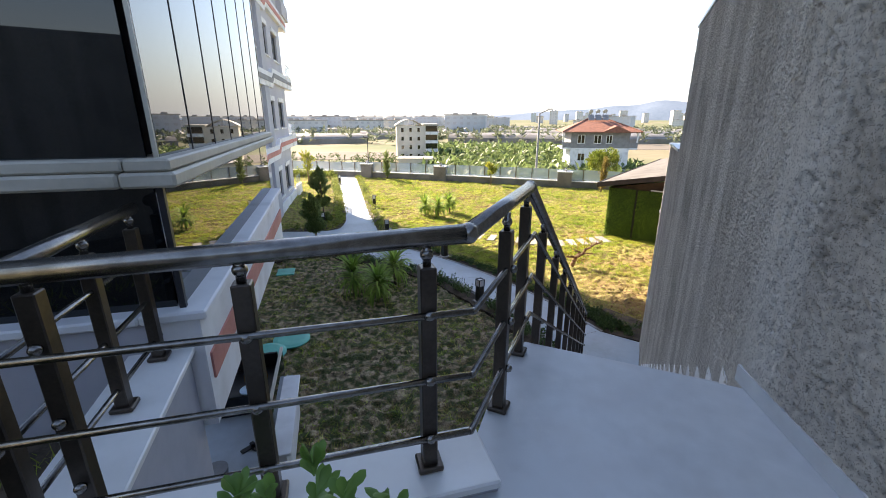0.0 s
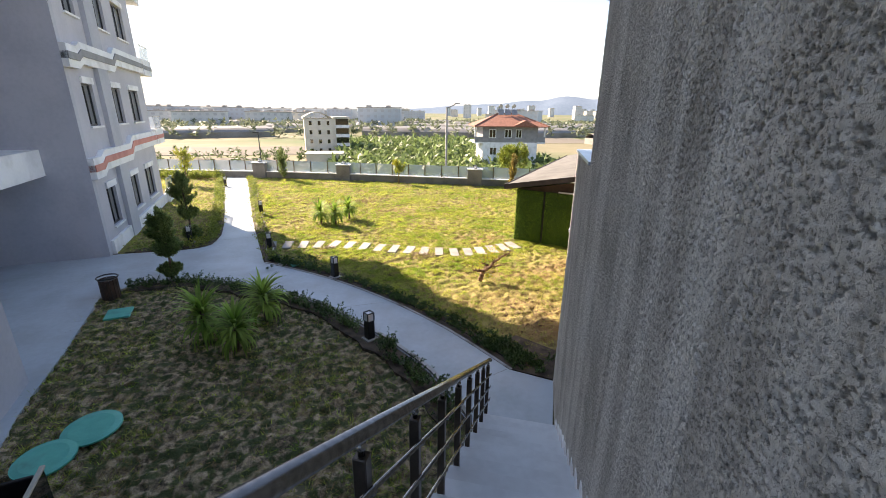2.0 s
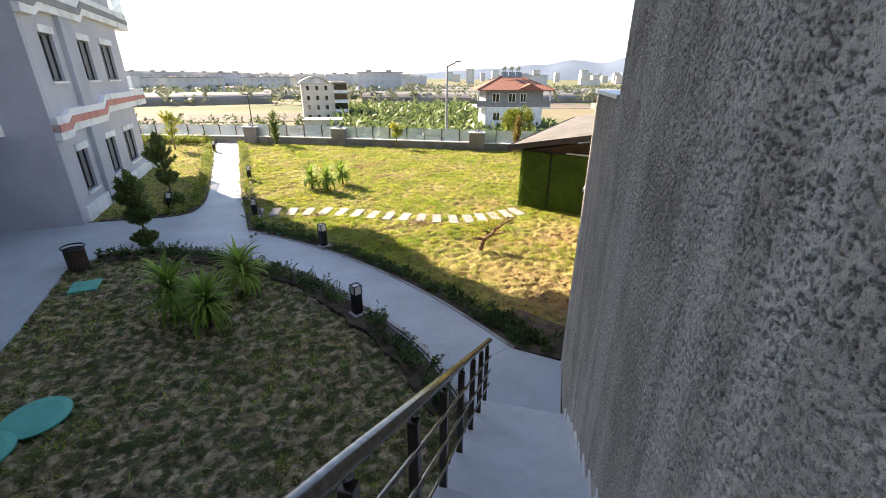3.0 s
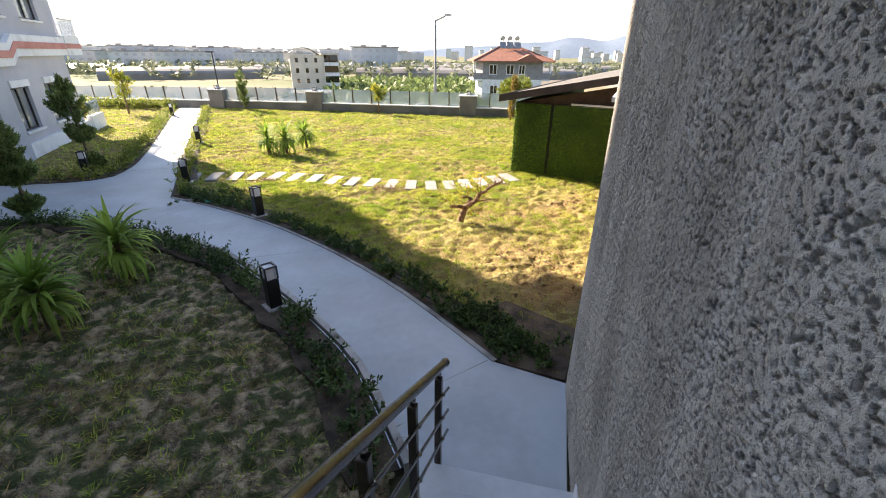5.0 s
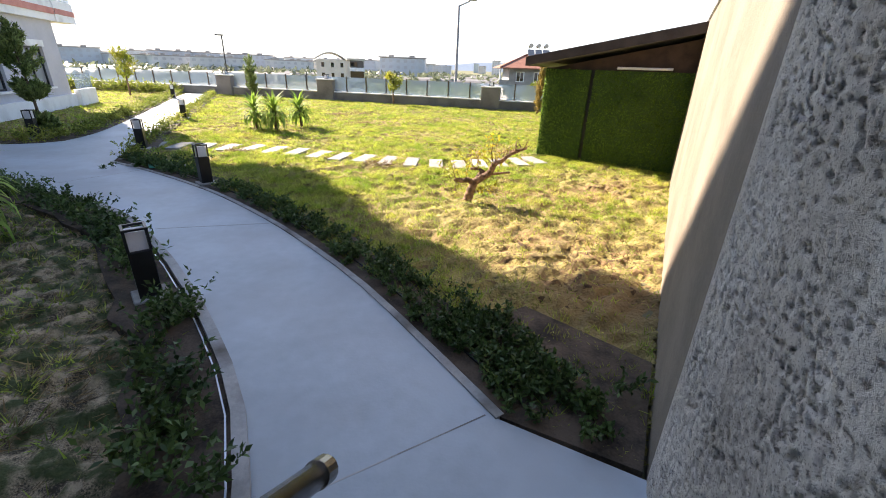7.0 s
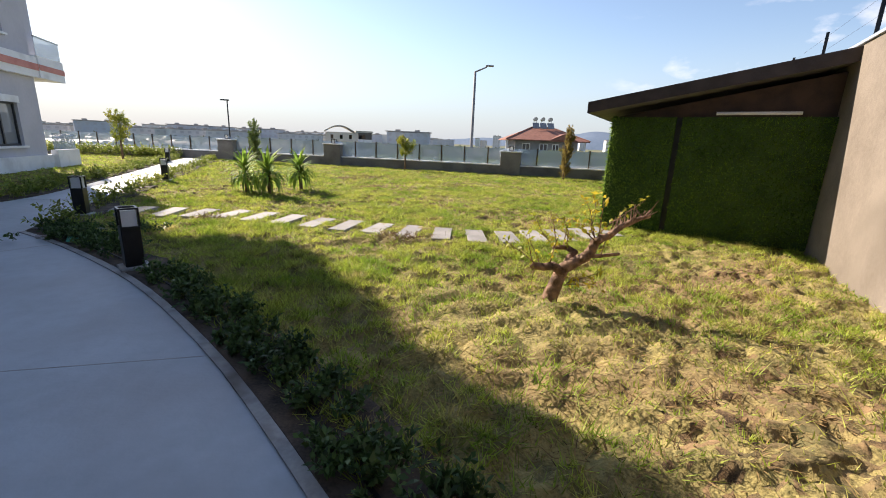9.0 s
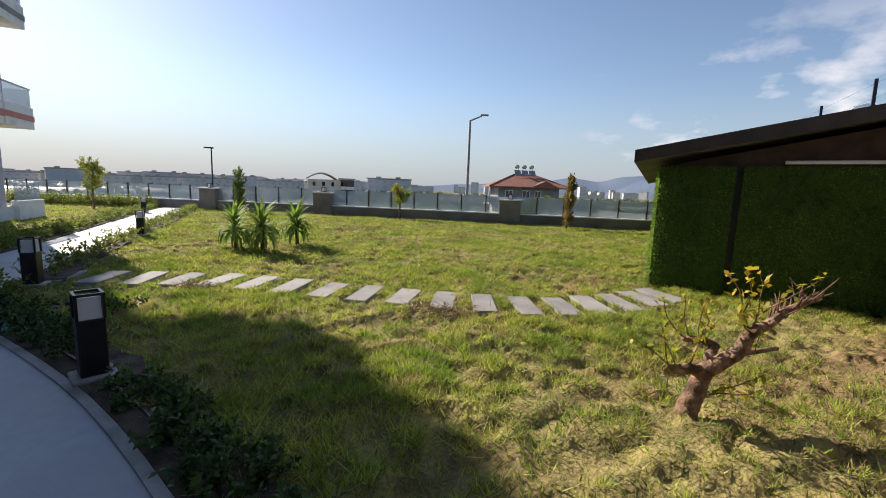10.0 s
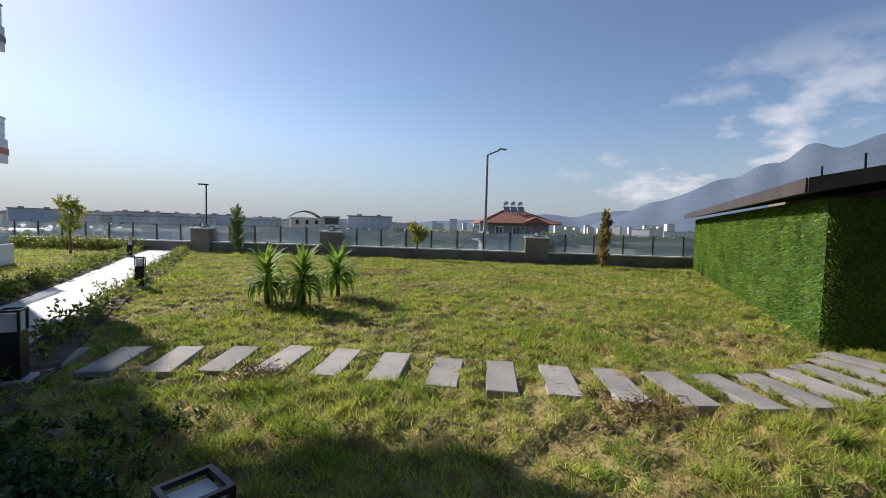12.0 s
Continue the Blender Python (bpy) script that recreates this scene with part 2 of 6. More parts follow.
M_MEMBRANE = material("grey_roof_felt", (0.105, 0.1, 0.096), (0.155, 0.148, 0.14), scale=1.5, rough=0.9, bump=0.3, bump_scale=80)
M_DARKWOOD = material("dark_wood", (0.035, 0.02, 0.014), (0.07, 0.04, 0.028), scale=5, rough=0.6)
M_GROUND = material("valley_earth", (0.11, 0.105, 0.05), (0.2, 0.175, 0.11), scale=0.02, rough=0.95, fine=0.3, stain=(0.07, 0.11, 0.035), stain_scale=0.012, stain_from=0.45, stain_to=0.6)
M_BARK = material("bark", (0.09, 0.06, 0.04), (0.2, 0.14, 0.1), scale=9, rough=0.9, bump=0.8, bump_scale=50)
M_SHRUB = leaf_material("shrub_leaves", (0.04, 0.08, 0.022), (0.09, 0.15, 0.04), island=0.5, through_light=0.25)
# Yellow-green leaves; their sunlit paleness is put into the colour too.
M_SHRUBLIGHT = leaf_material("sun_toned_shrub_leaves", (0.13, 0.19, 0.03), (0.28, 0.31, 0.06), island=0.45, through_light=0.4)
M_PINE = leaf_material("conifer_needles", (0.11, 0.17, 0.05), (0.23, 0.3, 0.1), island=0.5, through_light=0.3)
M_YUCCA = leaf_material("dracaena_leaves", (0.14, 0.26, 0.035), (0.31, 0.43, 0.085), island=0.4, through_light=0.35, rough=0.7)
M_YELLOWLEAF = leaf_material("yellow_green_leaves", (0.15, 0.21, 0.03), (0.32, 0.32, 0.05), island=0.4, through_light=0.5)
M_TURQUOISE = material("turquoise_plastic", (0.06, 0.4, 0.32), (0.09, 0.5, 0.4), scale=3, rough=0.4, stain=(0.07, 0.3, 0.25), stain_scale=3)
M_STONE = material("grey_wall_stucco", (0.13, 0.12, 0.115), (0.21, 0.195, 0.185), scale=1.4, rough=0.95, bump=0.5, bump_scale=70)
M_POT = material("white_planter", (0.6, 0.6, 0.6), (0.7, 0.7, 0.7), scale=3, rough=0.5)


# ---------------------------------------------------------------- mesh helpers
def box(bm, cx, cy, cz, sx, sy, sz, m=None):
    """A box of that centre and size, in the frame m."""
    r = bmesh.ops.create_cube(bm, size=1.0, matrix=(m or Matrix()) @ Matrix.Translation((cx, cy, cz)) @ Matrix.Diagonal((sx, sy, sz, 1)))
    return r["verts"]


def rod(bm, a, b, r0, r1=None, seg=10):
    """A tapered round bar from a to b."""
    a, b = Vector(a), Vector(b)
    way = b - a
    m = Matrix.Translation((a + b) / 2) @ way.to_track_quat("Z", "Y").to_matrix().to_4x4()
    bmesh.ops.create_cone(bm, cap_ends=True, segments=seg, radius1=r0, radius2=r0 if r1 is None else r1, depth=way.length, matrix=m)


def ball(bm, c, r, squash=1.0, u=12, v=8):
    bmesh.ops.create_uvsphere(bm, u_segments=u, v_segments=v, radius=r, matrix=Matrix.Translation(c) @ Matrix.Diagonal((1, 1, squash, 1)))


def prism(bm, points, z0, z1):
    """A plan polygon raised from z0 to z1."""
    low = [bm.verts.new((x, y, z0)) for x, y in points]
    top = [bm.verts.new((x, y, z1)) for x, y in points]
    n = len(points)
    bm.faces.new(top)
    bm.faces.new(low[::-1])
    for i in range(n):
        bm.faces.new((low[i], low[(i + 1) % n], top[(i + 1) % n], top[i]))
    bmesh.ops.recalc_face_normals(bm, faces=bm.faces[:])


def bevel(bm, width=0.01, segments=1):
    bmesh.ops.bevel(bm, geom=bm.edges[:], offset=width, segments=segments, affect="EDGES", clamp_overlap=True)


def part(name, bm, mat, parent=None, label="", smooth=False):
    """Links a bmesh as one mesh object, under parent if one is given."""
    me = bpy.data.meshes.new(name)
    bm.to_mesh(me)
    bm.free()
    me.materials.append(mat)
    if smooth:
        me.polygons.foreach_set("use_smooth", [True] * len(me.polygons))
    ob = new(name, me)
    ob.parent = parent
    if label:
        ob["label"] = label
    return ob


def thing(name, label, category, m=None, group="", kind=""):
    """An Empty at the thing's base, that carries its tags."""
    ob = new(name)
    ob.empty_display_size = 0.1
    if m is not None:
        ob.matrix_basis = m
    return tagged(ob, label, category, group, kind)


def triangles(name, verts, faces, mat, parent=None):
    """A mesh from arrays: many loose leaves or blades."""
    me = bpy.data.meshes.new(name)
    verts, faces = np.asarray(verts, np.float32), np.asarray(faces, np.int32)
    n = faces.shape[1]
    me.vertices.add(len(verts))
    me.vertices.foreach_set("co", verts.ravel())
    me.loops.add(faces.size)
    me.loops.foreach_set("vertex_index", faces.ravel())
    me.polygons.add(len(faces))
    me.polygons.foreach_set("loop_start", np.arange(len(faces), dtype=np.int32) * n)
    me.update(calc_edges=True)
    me.materials.append(mat)
    ob = new(name, me)
    ob.parent = parent
    return ob


def inside(poly, xs, ys):
    """Which of the points lie in the plan polygon."""
    hit = np.zeros(len(xs), bool)
    n = len(poly)
    for i in range(n):
        (x0, y0), (x1, y1) = poly[i], poly[(i + 1) % n]
        if y0 == y1:
            continue
        hit ^= ((y0 > ys) != (y1 > ys)) & (xs < (x1 - x0) * (ys - y0) / (y1 - y0) + x0)
    return hit


def smooth_line(points, step=0.4):
    """Points along a rounded line through the given plan points."""
    p = [Vector((*q, 0)) for q in points]
    out = []
    for i in range(len(p) - 1):
        a, b, c, d = p[max(i - 1, 0)], p[i], p[i + 1], p[min(i + 2, len(p) - 1)]
        k = max(2, int((c - b).length / step))
        for j in range(k):
            t = j / k
            q = 0.5 * ((2 * b) + (c - a) * t + (2 * a - 5 * b + 4 * c - d) * t * t + (3 * b - a - 3 * c + d) * t ** 3)
            out.append((q.x, q.y))
    return out + [tuple(points[-1])]


def wall_panel(bm, u0, u1, z0, z1, thick, openings, m):
    """An upright wall along x of the frame m (its face at y = 0, its body behind), with holes (u0, u1, z0, z1)."""
    us = sorted({u0, u1, *[v for o in openings for v in o[:2]]})
    zs = sorted({z0, z1, *[v for o in openings for v in o[2:]]})
    for i in range(len(us) - 1):
        run = None
        for j in range(len(zs) - 1):
            uc, zc = (us[i] + us[i + 1]) / 2, (zs[j] + zs[j + 1]) / 2
            hole = any(o[0] < uc < o[1] and o[2] < zc < o[3] for o in openings)
            if hole:
                if run is not None:
                    box(bm, uc, thick / 2, (run + zs[j]) / 2, us[i + 1] - us[i], thick, zs[j] - run, m)
                run = None
            elif run is None:
                run = zs[j]
        if run is not None:
            uc = (us[i] + us[i + 1]) / 2
            box(bm, uc, thick / 2, (run + z1) / 2, us[i + 1] - us[i], thick, z1 - run, m)


# ---------------------------------------------------------------- plan
G = -2.89                      # level of the garden
TOP = 0.38                     # level of the upper landing
STAIR = Vector((0.405, 0.914, 0)).normalized()
ACROSS = Vector((STAIR.y, -STAIR.x, 0))
KNEE = Vector((0.52, 2.25, 0))  # where the rail turns down the stairs

EDGE_R = smooth_line([(3.56, 8.42), (3.2, 9.15), (2.73, 10.05), (2.18, 10.91), (1.43, 11.94), (0.29, 13.24), (-1.13, 14.5), (-2.1, 15.21)])
EDGE_L = smooth_line([(2.52, 7.3), (2.15, 8.6), (1.55, 9.7), (1.2, 10.23), (0.63, 11.03), (-0.4, 12.2), (-2.27, 13.45), (-3.75, 14.1), (-5.2, 13.95)])
LAWN_EDGE = [(-5.6, 13.2), (-4.86, 10.5), (-4.41, 8.6), (-3.96, 7.3), (-3.2, 4.3), (-2.6, 1.8)]
FAR_L = [(-7.02, 16.75), (-6.5, 16.85), (-5.0, 16.95), (-4.4, 17.25), (-4.25, 17.95), (-4.69, 20.46), (-7.57, 31.08), (-8.2, 33.9)]
FAR_R = [(-6.9, 33.7), (-6.17, 31.07), (-3.67, 20.87), (-2.1, 15.21)]
WALL_END = (4.2, 7.96)
FENCE = [(-16.5, 35.9), (-5.84, 33.4), (-0.1, 31.55), (8.25, 28.35), (15.6, 25.4)]

ground_bm = bmesh.new()
axis_x = [-3200, -1500, -700, -350, -180, -100, -60] + list(range(-40, 41, 2)) + [60, 100, 180, 350, 700, 1500, 3200]
axis_y = [-400, -100, -40] + list(range(-20, 81, 2)) + [100, 140, 200, 300, 500, 900, 1700, 3200]


def fence_y(x):
    for (x0, y0), (x1, y1) in zip(FENCE, FENCE[1:]):
        if x0 <= x <= x1:
            return y0 + (y1 - y0) * (x - x0) / (x1 - x0)
    return FENCE[0][1] if x < FENCE[0][0] else FENCE[-1][1]


def land(x, y):
    """Height of the land: the garden's terrace, then the plain below it."""
    over = y - fence_y(x) - 1.2
    if x < -22:
        over = max(over, -22 - x)
    if x > 24:
        over = max(over, x - 24)
    k = min(max(over / 9, 0), 1)
    far = max(0.0, (Vector((x, y)).length - 120) / 1000)
    return G - 0.06 - (5.6 * k * k * (3 - 2 * k)) - min(far, 1) * 4


grid = [[ground_bm.verts.new((x, y, land(x, y))) for x in axis_x] for y in axis_y]
for j in range(len(axis_y) - 1):
    for i in range(len(axis_x) - 1):
        ground_bm.faces.new((grid[j][i], grid[j][i + 1], grid[j + 1][i + 1], grid[j + 1][i]))
tagged(part("ground", ground_bm, M_GROUND, smooth=True), "dry earth and scrub of the plain below the garden", "ground", kind="structure")

# lawns
def beside(pts, d):
    """The plan line moved d to its left."""
    out = []
    for i, (x, y) in enumerate(pts):
        a, b = pts[max(i - 1, 0)], pts[min(i + 1, len(pts) - 1)]
        w = Vector((b[0] - a[0], b[1] - a[1])).normalized()
        out.append((x - w.y * d, y + w.x * d))
    return out


LAWN_A = LAWN_EDGE[::-1] + beside(EDGE_L, 0.16)[::-1] + [(0.3, 2.0)]
LAWN_B = beside(EDGE_R, -0.16)[::-1] + [(4.25, 8.05), (8.8, 14.5), (16.2, 25.1)] + FENCE[:0:-1] + [FAR_R[0], FAR_R[1], FAR_R[2]]
LAWN_C = FAR_L[2:] + [(-8.2, 33.9), (-16.0, 35.7), (-9.6, 28.0), (-7.15, 17.0)]


def value_noise(x, y, seed):
    """Smooth random values from 0 to 1 over the plan."""
    x, y = np.asarray(x, float), np.asarray(y, float)
    i, j = np.floor(x), np.floor(y)
    u, v = x - i, y - j
    u, v = u * u * (3 - 2 * u), v * v * (3 - 2 * v)

    def corner(a, b):
        h = np.sin(a * 127.1 + b * 311.7 + seed * 74.7) * 43758.5453
        return h - np.floor(h)
    low = corner(i, j) * (1 - u) + corner(i + 1, j) * u
    high = corner(i, j + 1) * (1 - u) + corner(i + 1, j + 1) * u
    return low * (1 - v) + high * v


def clods(x, y):
    """Tussocks a hand wide with trodden gaps between them, from 0 to 1."""
    x, y = np.asarray(x, float), np.asarray(y, float)
    wx, wy = x + 0.12 * value_noise(x * 3, y * 3, 4), y + 0.12 * value_noise(x * 3, y * 3, 8)
    f = 0.68 * value_noise(wx * 6.5, wy * 9.5, 1) + 0.32 * value_noise(wx * 16, wy * 19, 2)
    k = np.clip((f - 0.36) / 0.26, 0, 1)
    return k * k * (3 - 2 * k)


def bumps(x, y):
    """Lumpy turf: slow swells, tussocks and small crumbs."""
    return 0.035 * (value_noise(np.asarray(x) * 1.3, np.asarray(y) * 1.3, 3) - 0.5) + 0.055 * (clods(x, y) - 0.8) + 0.02 * (value_noise(np.asarray(x) * 17, np.asarray(y) * 19, 6) - 0.5)


def lawn(name, poly, label, mat=M_LAWN, step=0.05):
    xs, ys = [p[0] for p in poly], [p[1] for p in poly]
    gx, gy = np.arange(min(xs), max(xs), step), np.arange(min(ys), max(ys), step)
    cx, cy = np.meshgrid(gx, gy)
    keep = inside(poly, cx.ravel() + step / 2, cy.ravel() + step / 2).reshape(cx.shape)
    index, verts, faces = {}, [], []

    def vert(i, j):
        if (i, j) not in index:
            index[i, j] = len(verts)
            x, y = gx[0] + i * step, gy[0] + j * step
            verts.append((x, y, G))
        return index[i, j]
    for j, i in zip(*np.nonzero(keep)):
        faces.append((vert(i, j), vert(i + 1, j), vert(i + 1, j + 1), vert(i, j + 1)))
    verts = np.array(verts)
    verts[:, 2] += bumps(verts[:, 0], verts[:, 1])
    ob = triangles(name, verts, faces, mat)
    ob.data.polygons.foreach_set("use_smooth", [True] * len(faces))
    return tagged(ob, label, "lawn", kind="structure")


lawn("lawn_front", LAWN_A, "patchy worn lawn beside the stairs", M_LAWN_WORN_SHADE, 0.045)
lawn("lawn_main", LAWN_B, "sunlit patchy lawn inside the boundary wall")
lawn("lawn_side", LAWN_C, "small lawn between the path and the apartment building")

# paving
pave = bmesh.new()
prism(pave, EDGE_L + LAWN_EDGE + [(-1.0, 1.6), (-2.6, -3.0), (-9.5, -3.0), (-13.5, 15.2)] + FAR_L + FAR_R[:3] + EDGE_R[::-1] + [WALL_END, (3.4, 6.3), (2.4, 6.6)], G - 0.15, G + 0.015)
tagged(part("pavement", pave, M_PAVING), "pale concrete garden path and terrace", "path", kind="structure")

# ---------------------------------------------------------------- walls beside the stairs
def plan_wall(name, pts, thick, z0, z1, mat, label, cap=None):
    """A wall whose seen face follows the plan line; its body lies to the right of the line's run."""
    for k in range(len(pts) - 1):
        a, b = Vector((*pts[k], 0)), Vector((*pts[k + 1], 0))
        way = (b - a).normalized()
        off = Vector((way.y, -way.x, 0)) * thick
        bm = bmesh.new()
        prism(bm, [(a.x, a.y), (b.x, b.y), (b.x + off.x, b.y + off.y), (a.x + off.x, a.y + off.y)][::-1], z0, z1)
        bmesh.ops.subdivide_edges(bm, edges=[e for e in bm.edges if e.calc_length() > 1], cuts=6, use_grid_fill=True)
        ob = tagged(part(name, bm, mat), label, "wall", kind="structure")
        if mat is M_ROUGHCAST and name != "wall_behind":
            start = a if name != "wall_landing" else a.lerp(b, 0.5)
            relief((start.x, start.y), (b.x, b.y), {"wall_landing": TOP - 0.1, "wall_stairs_high": -1.9, "wall_stairs_low": G}[name], z1, ob, len(name), 0.0075 if name == "wall_stairs_high" else 0.011)
        if cap:
            cm = bmesh.new()
            o2 = off.normalized()
            p, q, r, s = a - o2 * 0.03, b - o2 * 0.03 + way * 0.02, b + off + o2 * 0.03 + way * 0.02, a + off + o2 * 0.03
            prism(cm, [(v.x, v.y) for v in (p, q, r, s)][::-1], z1 + 0.003, z1 + 0.04)
            part("wall_cap", cm, cap, ob)


def relief(a, b, z0, z1, parent, seed, step=0.011, deep=0.015):
    """Thrown cement over a wall face: a fine sheet of lumps and pits."""
    g = np.random.default_rng(seed)
    a, b = np.array(a), np.array(b)
    length = np.linalg.norm(b - a)
    w = (b - a) / length
    out = np.array((-w[1], w[0]))
    ns, nz = int(length / step) + 1, int((z1 - z0) / step) + 1

    def blur(r, k):
        for _ in range(k):
            r = (r + np.roll(r, 1, 0) + np.roll(r, -1, 0) + np.roll(r, 1, 1) + np.roll(r, -1, 1)) / 5
        return r / r.std()
    grain = g.normal(size=(nz, ns))
    h = grain / grain.std() + 0.2 * blur(grain, 1)
    h /= h.std()
    thick = np.clip(1.0 + 0.3 * blur(g.normal(size=(nz, ns)), 120), 0.35, 1.6)
    h = np.where(h < -1.15, -1.9 * thick, h * 0.34)
    h = h * deep * 0.5 + 0.012
    ends = np.clip(np.minimum(np.arange(ns), np.arange(ns)[::-1]) / 7, 0, 1)[None, :]
    h = h * ends + 0.004 * (1 - ends)
    s = np.linspace(0, length, ns)[None, :]
    z = np.linspace(z0, z1, nz)[:, None]
    x = a[0] + w[0] * s + out[0] * h
    y = a[1] + w[1] * s + out[1] * h
    v = np.stack((x, y, z + 0 * s), 2).reshape(-1, 3)
    i = np.arange(nz * ns).reshape(nz, ns)
    f = np.stack((i[:-1, :-1], i[:-1, 1:], i[1:, 1:], i[1:, :-1]), 2).reshape(-1, 4)
    ob = triangles("roughcast_coat", v, f, M_ROUGHCAST, parent)
    ob.data.polygons.foreach_set("use_smooth", [True] * len(f))


KINK, STEPDOWN = (1.53, 1.95), (3.5, 6.37)
plan_wall("wall_landing", [(0.95, -2.5), KINK], 0.3, G - 0.2, 2.74, M_ROUGHCAST, "dark grey roughcast wall with dirt streaks beside the landing", M_CAP)
plan_wall("wall_stairs_high", [KINK, STEPDOWN], 0.3, G - 0.2, 2.737, M_ROUGHCAST, "tall dark grey roughcast wall with dirt streaks along the stairs", M_CAP)
plan_wall("wall_stairs_low", [STEPDOWN, WALL_END], 0.3, G - 0.2, 1.13, M_ROUGHCAST, "lower end of the dark grey roughcast stair wall", M_CAP)
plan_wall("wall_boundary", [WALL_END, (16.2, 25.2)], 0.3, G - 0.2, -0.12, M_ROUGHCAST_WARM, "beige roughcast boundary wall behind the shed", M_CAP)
plan_wall("wall_behind", [(-9.5, -2.5), (0.95, -2.5)], 0.3, G - 0.2, 2.6, M_ROUGHCAST, "plain roughcast wall behind the landing")

# ---------------------------------------------------------------- stairs and landing
land_bm = bmesh.new()
NOSE = 0.06
RISE, TREAD, COUNT = (TOP - G - 0.015) / 18, 0.31, 18
WIDTH = 1.06


def stair_point(s, side):
    p = KNEE + STAIR * s + ACROSS * side
    return p.x, p.y


prism(land_bm, [(0.2, 1.5), stair_point(NOSE, -0.06), stair_point(NOSE, WIDTH), (1.53, 1.94), (0.95, -2.4), (-1.05, -2.4), (-0.85, 1.24)], TOP - 0.2, TOP)
tagged(part("landing", land_bm, M_MARBLE), "white marble landing at the head of the stairs", "landing", kind="structure")
body = bmesh.new()
stair = thing("stairs", "white marble garden stairs along the roughcast wall", "stairs", kind="structure")
for k in range(1, COUNT):
    z = TOP - k * RISE
    s0, s1 = NOSE + (k - 1) * TREAD, NOSE + k * TREAD
    bm = bmesh.new()
    prism(bm, [stair_point(s0 + 0.004, -0.06), stair_point(s0 + 0.004, WIDTH), stair_point(s1 + 0.025, WIDTH), stair_point(s1 + 0.025, -0.06)], z - 0.035, z)
    bevel(bm, 0.006)
    part("tread", bm, M_MARBLE, stair)
    prism(body, [stair_point(s0 + 0.003, -0.04), stair_point(s0 + 0.003, WIDTH), stair_point(s1, WIDTH), stair_point(s1, -0.04)], G - 0.1, z - 0.036)
    # saw-tooth skirting against the wall
    sk = bmesh.new()
    for w in (WIDTH - 0.03, WIDTH - 0.002):
        profile = ((s0 + 0.02, 0.002), (s0 + 0.03, 0.03), (s1 - 0.09, 0.1), (s1 + 0.015, 0.105), (s1 + 0.02, 0.002))
        sk.faces.new([sk.verts.new((*stair_point(u, w), z + h)) for u, h in profile])
    sk.verts.ensure_lookup_table()
    for i in range(5):
        j = (i + 1) % 5
        sk.faces.new((sk.verts[i], sk.verts[j], sk.verts[5 + j], sk.verts[5 + i]))
    bmesh.ops.recalc_face_normals(sk, faces=sk.faces[:])
    part("skirting", sk, M_COPING, stair)
part("stair_body", body, M_GREYLIGHT, stair)
sk = bmesh.new()
for a, b in (((0.95, -2.4), (1.53, 1.95)), ((1.53, 1.95), stair_point(NOSE, WIDTH))):
    a, b = Vector((*a, 0)), Vector((*b, 0))
    w = (b - a).normalized()
    o = Vector((-w.y, w.x, 0)) * 0.018
    prism(sk, [(a.x, a.y), (b.x, b.y), (b.x + o.x, b.y + o.y), (a.x + o.x, a.y + o.y)], TOP + 0.002, TOP + 0.085)
tagged(part("baseboard", sk, M_MARBLE), "white marble skirting along the landing wall", "skirting", kind="structure")

# marble-topped parapets round the light well
UB = Vector((-0.262, 0.965, 0)).normalized()      # along the near balcony
VB = Vector((UB.y, -UB.x, 0))                     # away from it, towards the garden
KERB_TOP = 0.45


def parapet(name, a, b, w, label):
    a, b = Vector((*a, 0)), Vector((*b, 0))
    way = (b - a).normalized()
    n = Vector((-way.y, way.x, 0)) * w / 2
    ob = thing(name, label, "parapet", kind="structure")
    bm = bmesh.new()
    i = n * 0.8
    prism(bm, [((a + i).x, (a + i).y), ((a - i).x, (a - i).y), ((b - i).x, (b - i).y), ((b + i).x, (b + i).y)], G - 0.1, KERB_TOP - 0.035)
    part("wall", bm, M_GREYWALL, ob, "grey-blue plastered face")
    bm = bmesh.new()
    prism(bm, [((a + n).x, (a + n).y), ((a - n).x, (a - n).y), ((b - n).x, (b - n).y), ((b + n).x, (b + n).y)], KERB_TOP - 0.033, KERB_TOP)
    bevel(bm, 0.006)
    part("coping", bm, M_COPING, ob, "white marble coping")


parapet("parapet_front", (0.25, 1.42), (-0.83, 1.13), 0.28, "white marble coping on the parapet beside the landing")
parapet("parapet_side", (-0.98, 0.9), (-1.36, 2.1), 0.3, "white marble coping on a grey-blue parapet by the balcony")

# ---------------------------------------------------------------- railing
def railing(name, label):
    return thing(name, label, "railing")


def post(parent, x, y, z0, z1, turn):
    """A square bronze post on a foot plate, with a steel pin under the handrail."""
    m = pose(x, y, 0, 0, 0, turn)
    bm = bmesh.new()
    box(bm, 0, 0, (z0 + z1) / 2, 0.05, 0.05, z1 - z0, m)
    bevel(bm, 0.004)
    p = part("post", bm, M_BRONZE, parent)
    bm = bmesh.new()
    box(bm, 0, 0, z0 + 0.013, 0.085, 0.085, 0.022, m)
    bevel(bm, 0.005)
    part("foot_plate", bm, M_BRONZE, p)
    bm = bmesh.new()
    rod(bm, m @ Vector((0, 0, z1)), m @ Vector((0, 0, z1 + 0.07)), 0.013)
    ball(bm, m @ Vector((0, 0, z1 + 0.035)), 0.02)
    part("pin", bm, M_STEEL, p, smooth=True)
    return p


def clip(parent, p):
    bm = bmesh.new()
    ball(bm, p, 0.017, u=8, v=6)
    part("bar_clip", bm, M_STEEL, parent, smooth=True)


